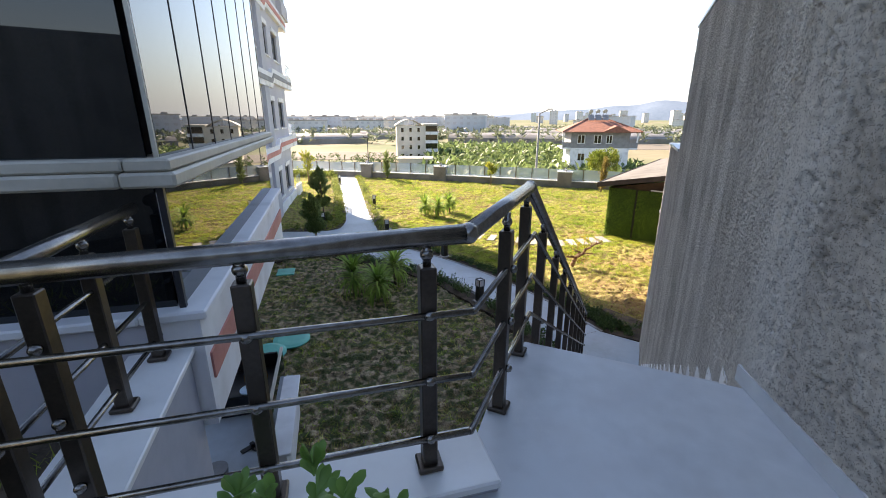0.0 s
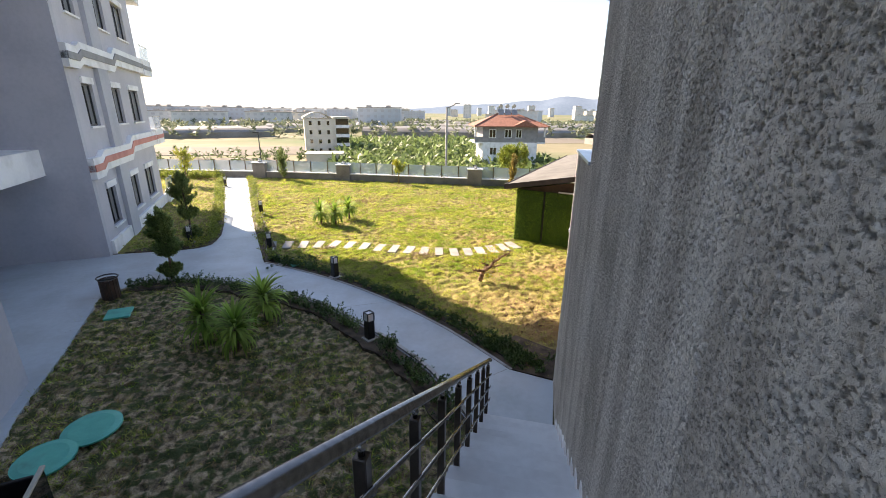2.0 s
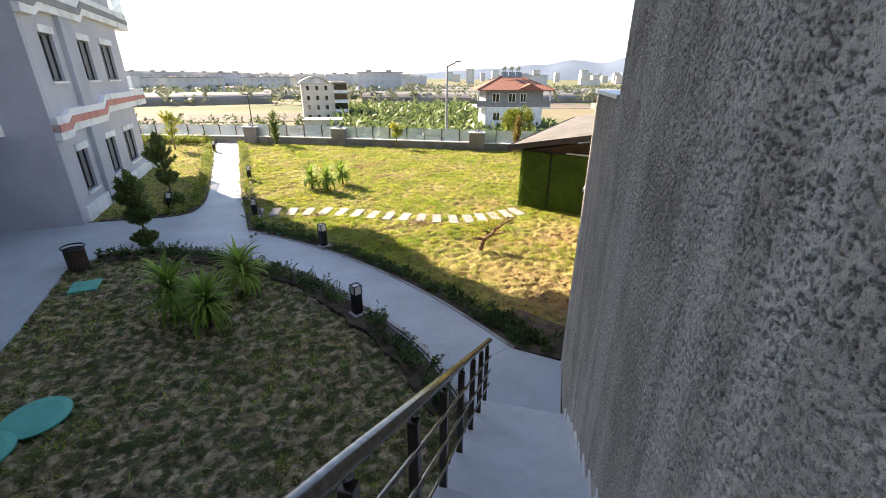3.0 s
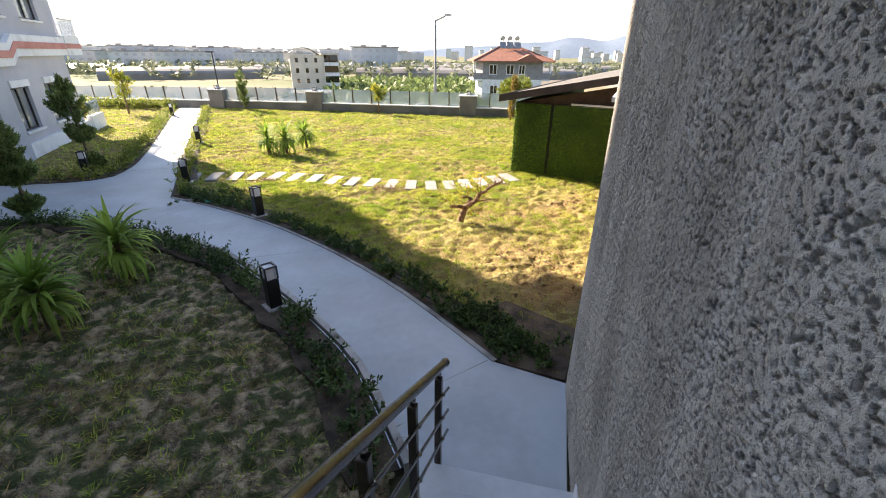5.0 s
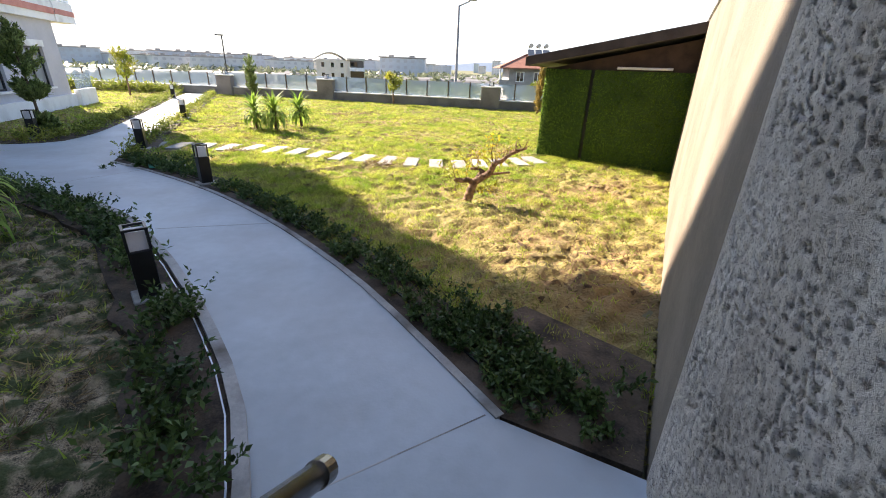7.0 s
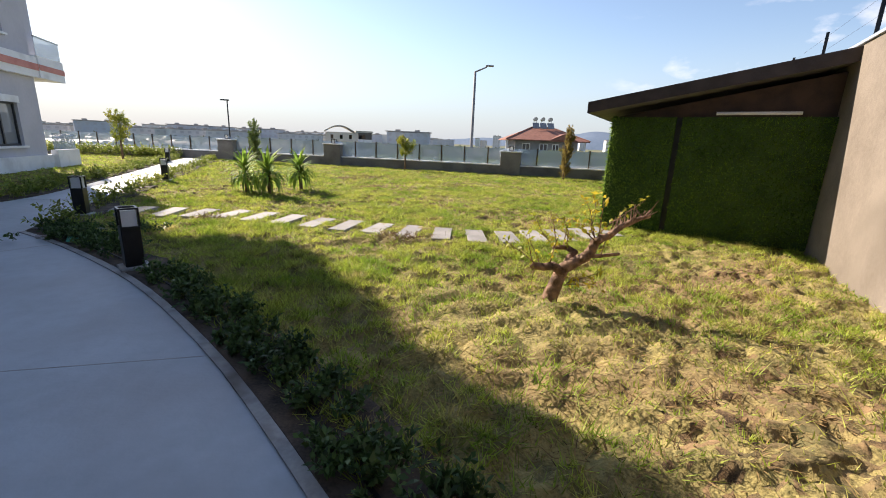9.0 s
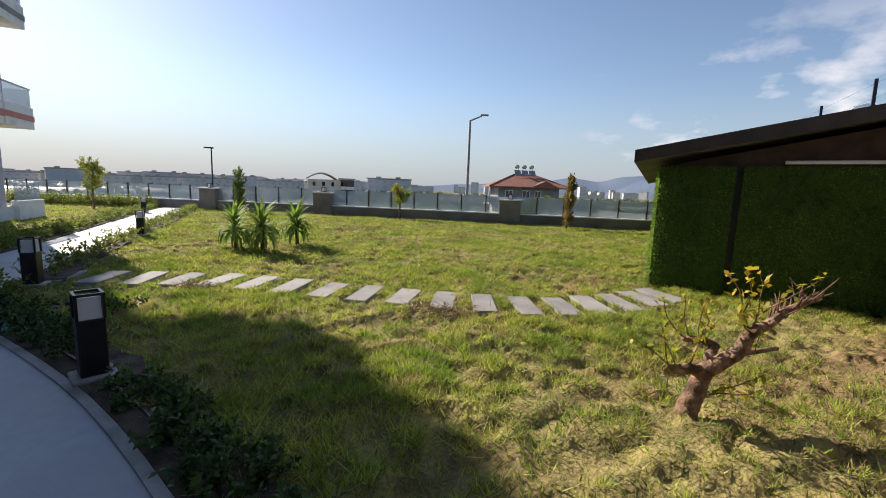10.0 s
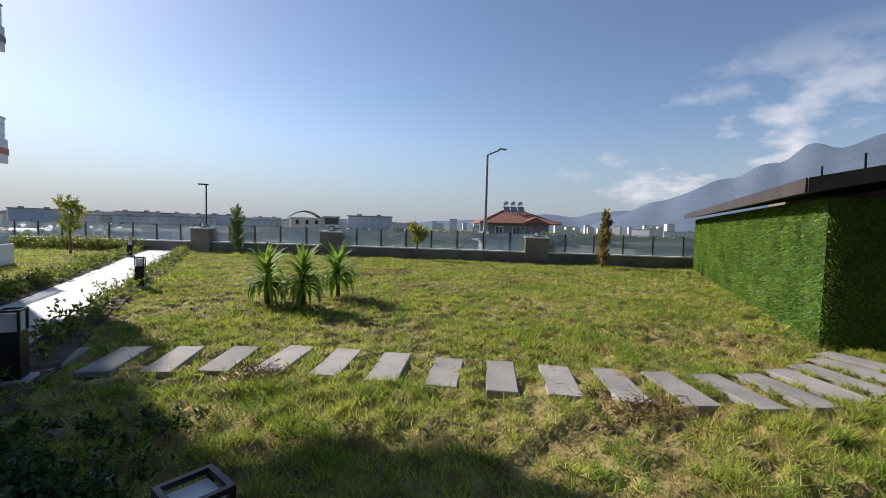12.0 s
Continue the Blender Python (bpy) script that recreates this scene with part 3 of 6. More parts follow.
def bar_line(parent, name, pts, r, mat, label=""):
    bm = bmesh.new()
    for a, b in zip(pts, pts[1:]):
        rod(bm, a, b, r, seg=14)
    for p in pts[1:-1]:
        ball(bm, p, r * 1.03, u=14, v=10)
    return part(name, bm, mat, parent, label, smooth=True)


RAIL_TOP = 1.272
rail = railing("stair_railing", "stainless steel handrail on bronze posts down the stairs")
SLOPE = (RAIL_TOP + 1.92) / 5.62
BALL, KN = Vector((0.165, 1.385, RAIL_TOP)), KNEE + Vector((0, 0, RAIL_TOP))
END = KN + STAIR * 5.62 + Vector((0, 0, -SLOPE * 5.62))
CORNER = Vector((-1.05, 1.06, RAIL_TOP - 0.02))
bar_line(rail, "handrail", [CORNER, BALL, KN, END], 0.03, M_STEEL, "brushed stainless steel tube")
bm = bmesh.new()
ball(bm, BALL, 0.0325, u=16, v=12)
part("elbow", bm, M_STEEL, rail, smooth=True)
bm = bmesh.new()
ball(bm, KN, 0.0325, u=16, v=12)
part("elbow", bm, M_STEEL, rail, smooth=True)
bm = bmesh.new()
rod(bm, END - Vector((STAIR.x, STAIR.y, -SLOPE)).normalized() * 0.03, END + Vector((STAIR.x, STAIR.y, -SLOPE)).normalized() * 0.012, 0.034, seg=16)
part("end_cap", bm, M_STEEL, rail)
for h in (0.21, 0.43, 0.655):
    side = ACROSS * 0.034
    z = TOP + h
    bar_line(rail, "bar", [CORNER + Vector((0.008, -0.034, z - CORNER.z + 0.01)), Vector((BALL.x + 0.02, BALL.y - 0.03, z)), Vector((*(KNEE + STAIR * 0.02)[:2], z)) + side,
                           Vector((*(KNEE + STAIR * 5.6)[:2], z - SLOPE * 5.6)) + side], 0.011, M_STEEL)
RAIL_TURN = math.degrees(math.atan2(STAIR.y, STAIR.x)) - 90
for s in (-0.55, -0.06):
    x, y = stair_point(s, 0)
    if s < -0.3:
        x, y = 0.335, 1.74
    p = post(rail, x, y, TOP, RAIL_TOP - 0.085, RAIL_TURN)
    for h in (0.21, 0.43, 0.655):
        clip(p, Vector((x, y, TOP + h)) + ACROSS * 0.034)
for k in range(9):
    s = 0.45 + 0.62 * k
    x, y = stair_point(s, 0)
    step = int((s - NOSE) / TREAD) + 1
    p = post(rail, x, y, TOP - min(step, 17.99) * RISE + 0.001 if step < 18 else G + 0.016, RAIL_TOP - SLOPE * s - 0.085, RAIL_TURN)
    for h in (0.21, 0.43, 0.655):
        clip(p, Vector((x, y, TOP + h - SLOPE * s)) + ACROSS * 0.034)
for q in (BALL.lerp(CORNER, 0.1), BALL.lerp(CORNER, 0.5), Vector((-0.95, 1.16, 0))):
    p = post(rail, q.x, q.y, KERB_TOP, RAIL_TOP - 0.09, 15)
    for h in (0.21, 0.43, 0.655):
        clip(p, Vector((q.x + 0.008, q.y - 0.034, TOP + h)))
side_rail = railing("balcony_side_railing", "stainless steel handrail on bronze posts on the side parapet")
A2, B2 = Vector((-1.06, 1.04, 1.2)), Vector((-1.34, 2.09, 1.2))
bar_line(side_rail, "handrail", [A2, B2], 0.028, M_STEEL)
for h in (0.15, 0.36, 0.58):
    bar_line(side_rail, "bar", [A2 + Vector((0, 0, KERB_TOP + h - 0.05 - 1.2)), B2 + Vector((0, 0, KERB_TOP + h - 0.05 - 1.2))], 0.011, M_STEEL)
for f in (0.06, 0.58, 0.94):
    q = A2.lerp(B2, f)
    post(side_rail, q.x, q.y, KERB_TOP, 1.12, 15)

# ---------------------------------------------------------------- near glazed balcony of the apartment building
O = Vector((-1.18, 2.17, 0))
near = thing("glazed_balcony", "glazed balcony with dark sliding panes on a white and coral parapet", "balcony", kind="structure")
NB = Matrix.Translation(O) @ Matrix.Rotation(math.atan2(UB.y, UB.x), 4, "Z")     # x along the front, y inwards
LONG, DEEP = 4.05, 7.0


def near_box(name, x0, x1, y0, y1, z0, z1, mat, label="", edge=0.0, parent=near):
    bm = bmesh.new()
    box(bm, (x0 + x1) / 2, (y0 + y1) / 2, (z0 + z1) / 2, x1 - x0, y1 - y0, z1 - z0, NB)
    if edge:
        bevel(bm, edge)
    return part(name, bm, mat, parent, label)


near_box("parapet_wall", 0.0, LONG, 0.0, 0.22, -0.06, 0.6, M_WHITE, "white parapet wall")
near_box("parapet_end", 0.0, 0.2, 0.222, DEEP, -0.06, 0.6, M_GREYLIGHT, "pale end wall")
near_box("parapet_sill", -0.04, LONG + 0.03, -0.045, 0.26, 0.603, 0.655, M_WHITE, "white sill", 0.01)
near_box("parapet_sill", -0.04, 0.24, 0.264, DEEP, 0.603, 0.652, M_WHITE, "white sill", 0.01)
near_box("stripe", 0.06, LONG - 0.02, -0.012, 0.0, 0.2, 0.36, M_CORAL, "coral painted stripe")
near_box("floor_slab", 0.21, LONG, 0.224, DEEP, -0.06, 0.1, M_WHITE)
near_box("ledge", -0.06, LONG, -0.03, 0.2, 1.29, 1.36, M_LEDGE, "pale ledge rail", 0.012)
near_box("ledge", -0.04, LONG, -0.01, 0.18, 1.363, 1.42, M_LEDGE, "pale ledge rail", 0.01)
near_box("ledge", -0.06, 0.17, 0.204, 3.6, 1.29, 1.36, M_LEDGE, "pale ledge rail", 0.012)
near_box("ledge", -0.04, 0.15, 0.185, 3.6, 1.363, 1.42, M_LEDGE, "pale ledge rail", 0.01)
near_box("lower_corner", 0.03, 0.06, 0.06, 0.09, 0.655, 1.29, M_FRAME, "dark corner joint")
near_box("corner_post", 0.05, 0.068, 0.06, 0.078, 1.42, 4.3, M_LEDGE, "pale aluminium corner post")
near_box("lower_pane", 0.065, LONG - 0.03, 0.08, 0.1, 0.655, 1.29, M_BALCONYGLASS, "dark low glass pane")
near_box("lower_pane", 0.06, 0.08, 0.11, 3.6, 0.652, 1.29, M_PANE, "dark low glass pane")
near_box("upper_pane_side", 0.05, 0.07, 0.11, 3.6, 1.42, 4.3, M_PANE, "dark tall glass pane")
PANES = 7
for k in range(PANES):
    a = 0.07 + (LONG - 0.1) * k / PANES
    b = 0.07 + (LONG - 0.1) * (k + 1) / PANES
    p = near_box("upper_pane", a + 0.004, b - 0.004, 0.06, 0.075, 1.42, 4.3, M_BALCONYGLASS, "dark tall sliding pane")
    near_box("gasket", b - 0.0038, b + 0.0038, 0.056, 0.08, 1.42, 4.3, M_FRAME, "", parent=p)
near_box("upper_slab", -0.1, LONG + 0.05, -0.05, DEEP, 4.3, 4.55, M_WHITE, "white floor slab above")
# Storeys above the slab are out of view, raised to block the sun.
near_box("upper_wall", 0.0, LONG, 0.0, DEEP, 4.553, 16.4, M_GREYLIGHT, "unseen grey upper storeys, raised to block the sun")
near_box("back_wall", 0.1, LONG, 3.6, 3.8, 0.1, 4.3, M_GREYWALL, "grey back wall of the balcony")
near_box("side_wall", 0.03, 0.1, 3.604, DEEP, 0.66, 4.3, M_GREYWALL)
near_box("lower_wall", 0.02, 0.25, 0.9, DEEP, G, -0.063, M_GREYWALL, "grey ground-floor wall")
near_box("lower_back_wall", 0.26, LONG + 4, 1.6, 1.9, G, -0.065, M_GREYWALL, "grey ground-floor wall under the balcony")
near_box("end_column", LONG - 0.02, LONG + 0.2, 0.4, 2.2, 0.66, 4.29, M_FRAME, "dark end panel")

# raised bed behind the side parapet
bed = bmesh.new()
prism(bed, [(-1.28, 0.9), (-1.52, 2.0), (-4.5, 1.2), (-4.5, -2.3), (-1.2, -2.3)], G, 0.05)
tagged(part("raised_bed", bed, M_SOIL), "raised planting bed with dark soil beside the parapet", "planting bed", kind="structure")

# ---------------------------------------------------------------- far block of the apartment building
P, Q = Vector((-7.02, 16.6, 0)), Vector((-9.1, 26.7, 0))
FB = Matrix.Translation(P) @ Matrix.Rotation(math.atan2((Q - P).y, (Q - P).x), 4, "Z")
block = thing("apartment_building", "grey plastered apartment building with white and coral bands", "building")
ROOF = 9.5
END_U = 8.95
WINDOWS = [(1.03, 2.0), (3.85, 5.05), (6.25, 7.75)]
FLOORS = [-2.13, 1.1, 4.33, 7.5]
HEIGHT = 1.27


def far_box(name, x0, x1, y0, y1, z0, z1, mat, label="", parent=block):
    bm = bmesh.new()
    box(bm, (x0 + x1) / 2, (y0 + y1) / 2, (z0 + z1) / 2, x1 - x0, y1 - y0, z1 - z0, FB)
    return part(name, bm, mat, parent, label)


bm = bmesh.new()
wall_panel(bm, 0.252, END_U, G, ROOF, 0.3, [(a, b, z, z + HEIGHT) for z in FLOORS for a, b in WINDOWS], FB)
part("facade_wall", bm, M_GREYLIGHT, block, "light grey plaster front")
far_box("end_wall", 0.0, 0.25, 0.0, 9.0, G, ROOF, M_GREYWALL, "plain grey-blue end wall")
far_box("core", 0.254, END_U, 0.32, 9.0, G, ROOF - 0.05, M_GREYWALL)
# Eaves out of view, sized so their shadow edges the lawn as wanted.
far_box("roof", -0.3, END_U + 0.85, -1.1, 9.2, ROOF + 0.003, ROOF + 0.6, M_WHITE, "flat white roof, unseen eaves sized to cast the shadow edge on the lawn")
# Unseen mass added above the roof to keep sun off the stair wall.
far_box("shade_storeys", 0.0, 9.5, 1.3, 9.0, ROOF + 0.603, 16.5, M_GREYLIGHT, "unseen set-back mass added to shade the stair wall")
far_box("pilaster", 2.45, 3.45, -0.14, -0.002, G, ROOF, M_GREYWALL, "darker grey pilaster")
far_box("plinth", 0.3, END_U + 0.1, -0.1, -0.003, G, -2.45, M_WHITE, "white plinth")
for z in FLOORS:
    for a, b in WINDOWS:
        w = thing("window", "", "")
        w.parent = block
        bm = bmesh.new()
        for x0, x1, z0, z1 in ((a, a + 0.06, z, z + HEIGHT), (b - 0.06, b, z, z + HEIGHT), (a + 0.06, b - 0.06, z, z + 0.06), (a + 0.06, b - 0.06, z + HEIGHT - 0.06, z + HEIGHT),
                               ((a + b) / 2 - 0.03, (a + b) / 2 + 0.03, z + 0.06, z + HEIGHT - 0.06)):
            box(bm, (x0 + x1) / 2, 0.12, (z0 + z1) / 2, x1 - x0, 0.07, z1 - z0, FB)
        part("window_frame", bm, M_FRAME, w, "dark frame")
        far_box("pane", a + 0.06, b - 0.06, 0.13, 0.145, z + 0.06, z + HEIGHT - 0.06, M_CURTAINED, "pale curtains behind glass", w)
        far_box("sill", a - 0.08, b + 0.08, -0.07, -0.002, z - 0.06, z, M_WHITE, "white sill", w)
        far_box("shutter_box", a - 0.02, b + 0.02, -0.06, -0.002, z + HEIGHT, z + HEIGHT + 0.2, M_WHITE, "white roller-shutter box", w)
PROFILE = [(0.0, 0.0), (0.8, 0.0), (1.15, 0.16), (4.3, 0.16), (4.75, 0.42), (END_U, 0.42)]


def band_strip(name, low, high, proud, mat, label):
    bm = bmesh.new()
    for (u0, h0), (u1, h1) in zip(PROFILE, PROFILE[1:]):
        vs = []
        for y in (-proud, -0.001):
            for u, h in ((u0, h0), (u1, h1)):
                vs.append([bm.verts.new(FB @ Vector((u, y, low + h))), bm.verts.new(FB @ Vector((u, y, high + h)))])
        (a0, a1), (b0, b1), (c0, c1), (d0, d1) = vs
        for f in ((a0, b0, b1, a1), (a1, b1, d1, c1), (a0, c0, d0, b0), (a0, a1, c1, c0), (b0, d0, d1, b1)):
            bm.faces.new(f)
    bmesh.ops.recalc_face_normals(bm, faces=bm.faces[:])
    part(name, bm, mat, block, label)


for k, colour in enumerate((M_CORAL, M_BANDGREY, M_CORAL)):
    z = -0.42 + 3.17 * k
    band_strip("band", z, z + 0.62, 0.16, M_WHITE, "white moulded band")
    band_strip("band_stripe", z + 0.22, z + 0.42, 0.19, colour, "painted band stripe")
    b = thing("balcony", "", "")
    b.parent = block
    zb = 0.0 + 3.13 * k
    far_box("slab", END_U + 0.006, 10.55, -0.2, 4.3, zb, zb + 0.68, M_WHITE, "white balcony parapet", b)
    far_box("stripe", END_U + 0.003, 10.57, -0.215, -0.201, zb + 0.24, zb + 0.42, colour, "painted stripe", b)
    far_box("glass", END_U + 0.02, 10.5, -0.17, -0.155, zb + 0.68, zb + 1.25, M_CLEARGLASS, "glass balustrade", b)
    far_box("glass", 10.48, 10.5, -0.15, 3.9, zb + 0.68, zb + 1.25, M_CLEARGLASS, "glass balustrade", b)
    far_box("top_rail", END_U + 0.01, 10.53, -0.185, -0.14, zb + 1.25, zb + 1.29, M_STEEL, "", b)
# Boxes added, mostly out of view, to shape the building's shadow on the lawn.
far_box("balcony_shadow_caster", END_U + 0.003, 11.3, -0.28, 4.4, 6.9, 7.65, M_GREYLIGHT, "unseen balcony box added to shape the lawn shadow")
far_box("balcony_shadow_mass", END_U + 0.003, 10.6, -0.24, 4.4, 7.653, 8.2, M_GREYLIGHT, "unseen stepped mass added to shape the lawn shadow")
far_box("balcony_shadow_mass", END_U + 0.003, 9.85, -0.22, 4.4, 8.203, ROOF, M_GREYLIGHT, "unseen stepped mass added to shape the lawn shadow")
far_box("balcony_shadow_mass", END_U + 0.003, 9.7, 0.15, 4.0, 0.7, 6.2, M_GREYLIGHT, "grey wall behind the corner balconies, sized to shape the lawn shadow")
far_box("terrace_wall", END_U + 0.1, 10.6, -0.25, -0.05, G, -2.3, M_WHITE, "white terrace wall")
far_box("terrace_glass", END_U + 0.1, 10.55, -0.17, -0.15, -2.3, -1.75, M_CLEARGLASS, "terrace glass balustrade")
far_box("link_slab", -6.0, -0.01, 1.05, 3.58, -0.25, 0.5, M_WHITE, "white balcony slab between the wings")
# Black mass in the recess, built up beyond view to block the sun.
far_box("link_wall", -12.0, -0.01, 3.6, 9.0, -0.24, 16.4, M_FRAME, "black recessed mass between the wings, raised to block the sun")
far_box("link_wall_low", -12.0, -0.01, 3.6, 3.9, G, -0.26, M_GREYWALL, "grey recessed ground-floor wall")

# ---------------------------------------------------------------- turf-clad shed
C0, W0 = Vector((6.56, 16.45, 0)), Vector((8.75, 14.38, 0))
BW = Vector((0.571, 0.821, 0)).normalized()          # along the boundary wall
NW = Vector((-BW.y, BW.x, 0))
shed = thing("garden_shed", "garden shed clad in artificial turf under a sloping brown-edged roof", "shed")
SIDE = Vector((13.5, 25.75, 0)) - C0
SIDE_LEN = SIDE.length
SIDE.normalize()


def slab_between(bm, a, b, t, z0, z1):
    a, b = Vector(a), Vector(b)
    w = (b - a).normalized()
    n = Vector((-w.y, w.x, 0)) * t
    prism(bm, [(a.x, a.y), (b.x, b.y), (b.x + n.x, b.y + n.y), (a.x + n.x, a.y + n.y)], z0, z1)


GAP = C0.lerp(W0, 0.345)
FRONT = (W0 - C0).normalized()
PANEL_TOP = -0.98
TURF_FACES = []
for a, b in ((C0, GAP - FRONT * 0.05), (GAP + FRONT * 0.04, W0 - FRONT * 0.05)):
    bm = bmesh.new()
    slab_between(bm, a, b, 0.06, G + 0.03, PANEL_TOP)
    part("turf_panel", bm, M_TURFBACK, shed, "panel of dark green artificial turf")
    TURF_FACES.append((a, b, -1))
bm = bmesh.new()
slab_between(bm, C0 + SIDE * SIDE_LEN, C0 + SIDE * 0.002, 0.06, G + 0.02, PANEL_TOP + 0.02)
part("turf_side", bm, M_TURFBACK, shed, "long side of bright green artificial turf")
TURF_FACES.append((C0, C0 + SIDE * SIDE_LEN, 1))
# Black board set behind the panel gap to stand in for its shade.
bm = bmesh.new()
slab_between(bm, GAP - FRONT * 0.14 + SIDE * 0.09, GAP + FRONT * 0.14 + SIDE * 0.09, 0.05, G, PANEL_TOP)
part("gap_shade_board", bm, M_FRAME, shed, "black board that paints the dark of the door gap")
bm = bmesh.new()
E0 = C0 + NW * 0.36 - BW * 0.38
RISEUP = -0.12 + 0.78
far_end = E0 + SIDE * (SIDE_LEN + 0.6)
W1 = W0 - BW * 0.2 + FRONT * 0.1
corners = [(E0, -0.79), (W1, -0.14), (W1 + BW * SIDE_LEN, -0.1), (far_end, -0.79)]
lo = [bm.verts.new((p.x, p.y, z - 0.14)) for p, z in corners]
hi = [bm.verts.new((p.x, p.y, z)) for p, z in corners]
bm.faces.new(hi)
bm.faces.new(lo[::-1])
for i in range(4):
    bm.faces.new((lo[i], lo[(i + 1) % 4], hi[(i + 1) % 4], hi[i]))
bmesh.ops.recalc_face_normals(bm, faces=bm.faces[:])
part("roof", bm, M_MEMBRANE, shed, "grey felt mono-pitch roof")
for (a, za), (b, zb), nm in ((corners[0], corners[1], "fascia"), (corners[3], corners[0], "fascia")):
    bm = bmesh.new()
    w = (b - a).normalized()
    n = Vector((w.y, -w.x, 0)) * 0.025
    vs = [bm.verts.new((p.x + o.x, p.y + o.y, z)) for p, z in ((a, za - 0.15), (b, zb - 0.15), (b, zb + 0.03), (a, za + 0.03)) for o in (n * 0.1, n)]
    for f in ((0, 2, 4, 6), (1, 7, 5, 3), (0, 1, 3, 2), (2, 3, 5, 4), (4, 5, 7, 6), (6, 7, 1, 0)):
        bm.faces.new([vs[i] for i in f])
    bmesh.ops.recalc_face_normals(bm, faces=bm.faces[:])
    part(nm, bm, M_ROOFTRIM, shed, "dark brown metal fascia")
bm = bmesh.new()
slab_between(bm, C0 + SIDE * 0.1 + FRONT * 0.1, W0 + SIDE * 0.1, 0.05, PANEL_TOP, -0.2)
for v in bm.verts:
    if v.co.z > PANEL_TOP + 0.1:
        f = (Vector((v.co.x, v.co.y, 0)) - C0).dot(FRONT) / (W0 - C0).length
        v.co.z = -0.93 + 0.6 * max(0, min(1, f)) - 0.05
part("gable", bm, M_DARKWOOD, shed, "dark wooden gable")
bm = bmesh.new()
a, b = C0.lerp(W0, 0.5), C0.lerp(W0, 0.84)
rod(bm, (a.x, a.y - 0.03, PANEL_TOP + 0.05), (b.x, b.y - 0.03, PANEL_TOP + 0.05), 0.025)
part("light_tube", bm, M_DIFFUSER, shed, "white tube light over the door")

# ---------------------------------------------------------------- boundary wall with glass fence
fence = thing("boundary_fence", "low grey wall with stone pillars and blue-tinted glass panels", "fence", kind="structure")


def fence_run(a, b, glass_z, pillars):
    a, b = Vector((*a, 0)), Vector((*b, 0))
    w = (b - a).normalized()
    length = (b - a).length
    bm = bmesh.new()
    slab_between(bm, a, b, 0.25, G - 0.3, G + 0.42)
    part("low_wall", bm, M_STONE, fence, "low grey stuccoed wall")
    bm = bmesh.new()
    n = Vector((-w.y, w.x, 0))
    slab_between(bm, a - n * 0.02, b - n * 0.02, 0.3, G + 0.422, G + 0.47)
    part("coping", bm, M_WHITE, fence, "pale coping")
    k = max(1, round(length / 1.15))
    mid = n * 0.13
    for i in range(k):
        p, q = a + w * (length * i / k + 0.03) + mid, a + w * (length * (i + 1) / k - 0.03) + mid
        bm = bmesh.new()
        slab_between(bm, p, q, 0.012, G + 0.47, glass_z)
        part("glass_panel", bm, M_CLEARGLASS, fence).visible_shadow = False
        bm = bmesh.new()
        box(bm, 0, 0, (G + 0.47 + glass_z + 0.04) / 2, 0.05, 0.05, glass_z + 0.04 - G - 0.47, Matrix.Translation(a + w * (length * i / k) + mid) @ Matrix.Rotation(math.atan2(w.y, w.x), 4, "Z"))
        part("fence_post", bm, M_BRONZE, fence)


for (a, b), gz in zip(zip(FENCE, FENCE[1:]), (G + 1.15, G + 1.2, G + 1.2, G + 1.2)):
    fence_run(a, b, gz, True)
for x, y in FENCE[1:4]:
    pillar = thing("fence_pillar", "square grey stone pillar with a pale cap and lamp", "pillar", pose(x, y + 0.1, G - 0.05, 0, 0, -20), group="pillars of the boundary wall")
    bm = bmesh.new()
    box(bm, 0, 0, 0.54, 0.92, 0.5, 1.08)
    bevel(bm, 0.01)
    part("shaft", bm, M_STONE, pillar)
    bm = bmesh.new()
    box(bm, 0, 0, 1.11, 1.0, 0.58, 0.055)
    bevel(bm, 0.008)
    part("cap", bm, M_WHITE, pillar, "pale stone cap")
    bm = bmesh.new()
    box(bm, 0, 0, 1.15, 0.2, 0.2, 0.03)
    box(bm, 0, 0, 1.34, 0.2, 0.2, 0.03)
    for sx in (-0.09, 0.09):
        for sy in (-0.09, 0.09):
            box(bm, sx, sy, 1.245, 0.02, 0.02, 0.17)
    lamp = part("lamp", bm, M_BLACK, pillar, "black square lantern")
    bm = bmesh.new()
    box(bm, 0, 0, 1.245, 0.13, 0.13, 0.158)
    part("diffuser", bm, M_DIFFUSER, lamp, "milky diffuser")

# ---------------------------------------------------------------- path edging and planting strips
def offset_line(pts, d):
    """The plan line moved d to its left."""
    out = []
    for i, (x, y) in enumerate(pts):
        a, b = pts[max(i - 1, 0)], pts[min(i + 1, len(pts) - 1)]
        w = Vector((b[0] - a[0], b[1] - a[1])).normalized()
        out.append((x - w.y * d, y + w.x * d))
    return out


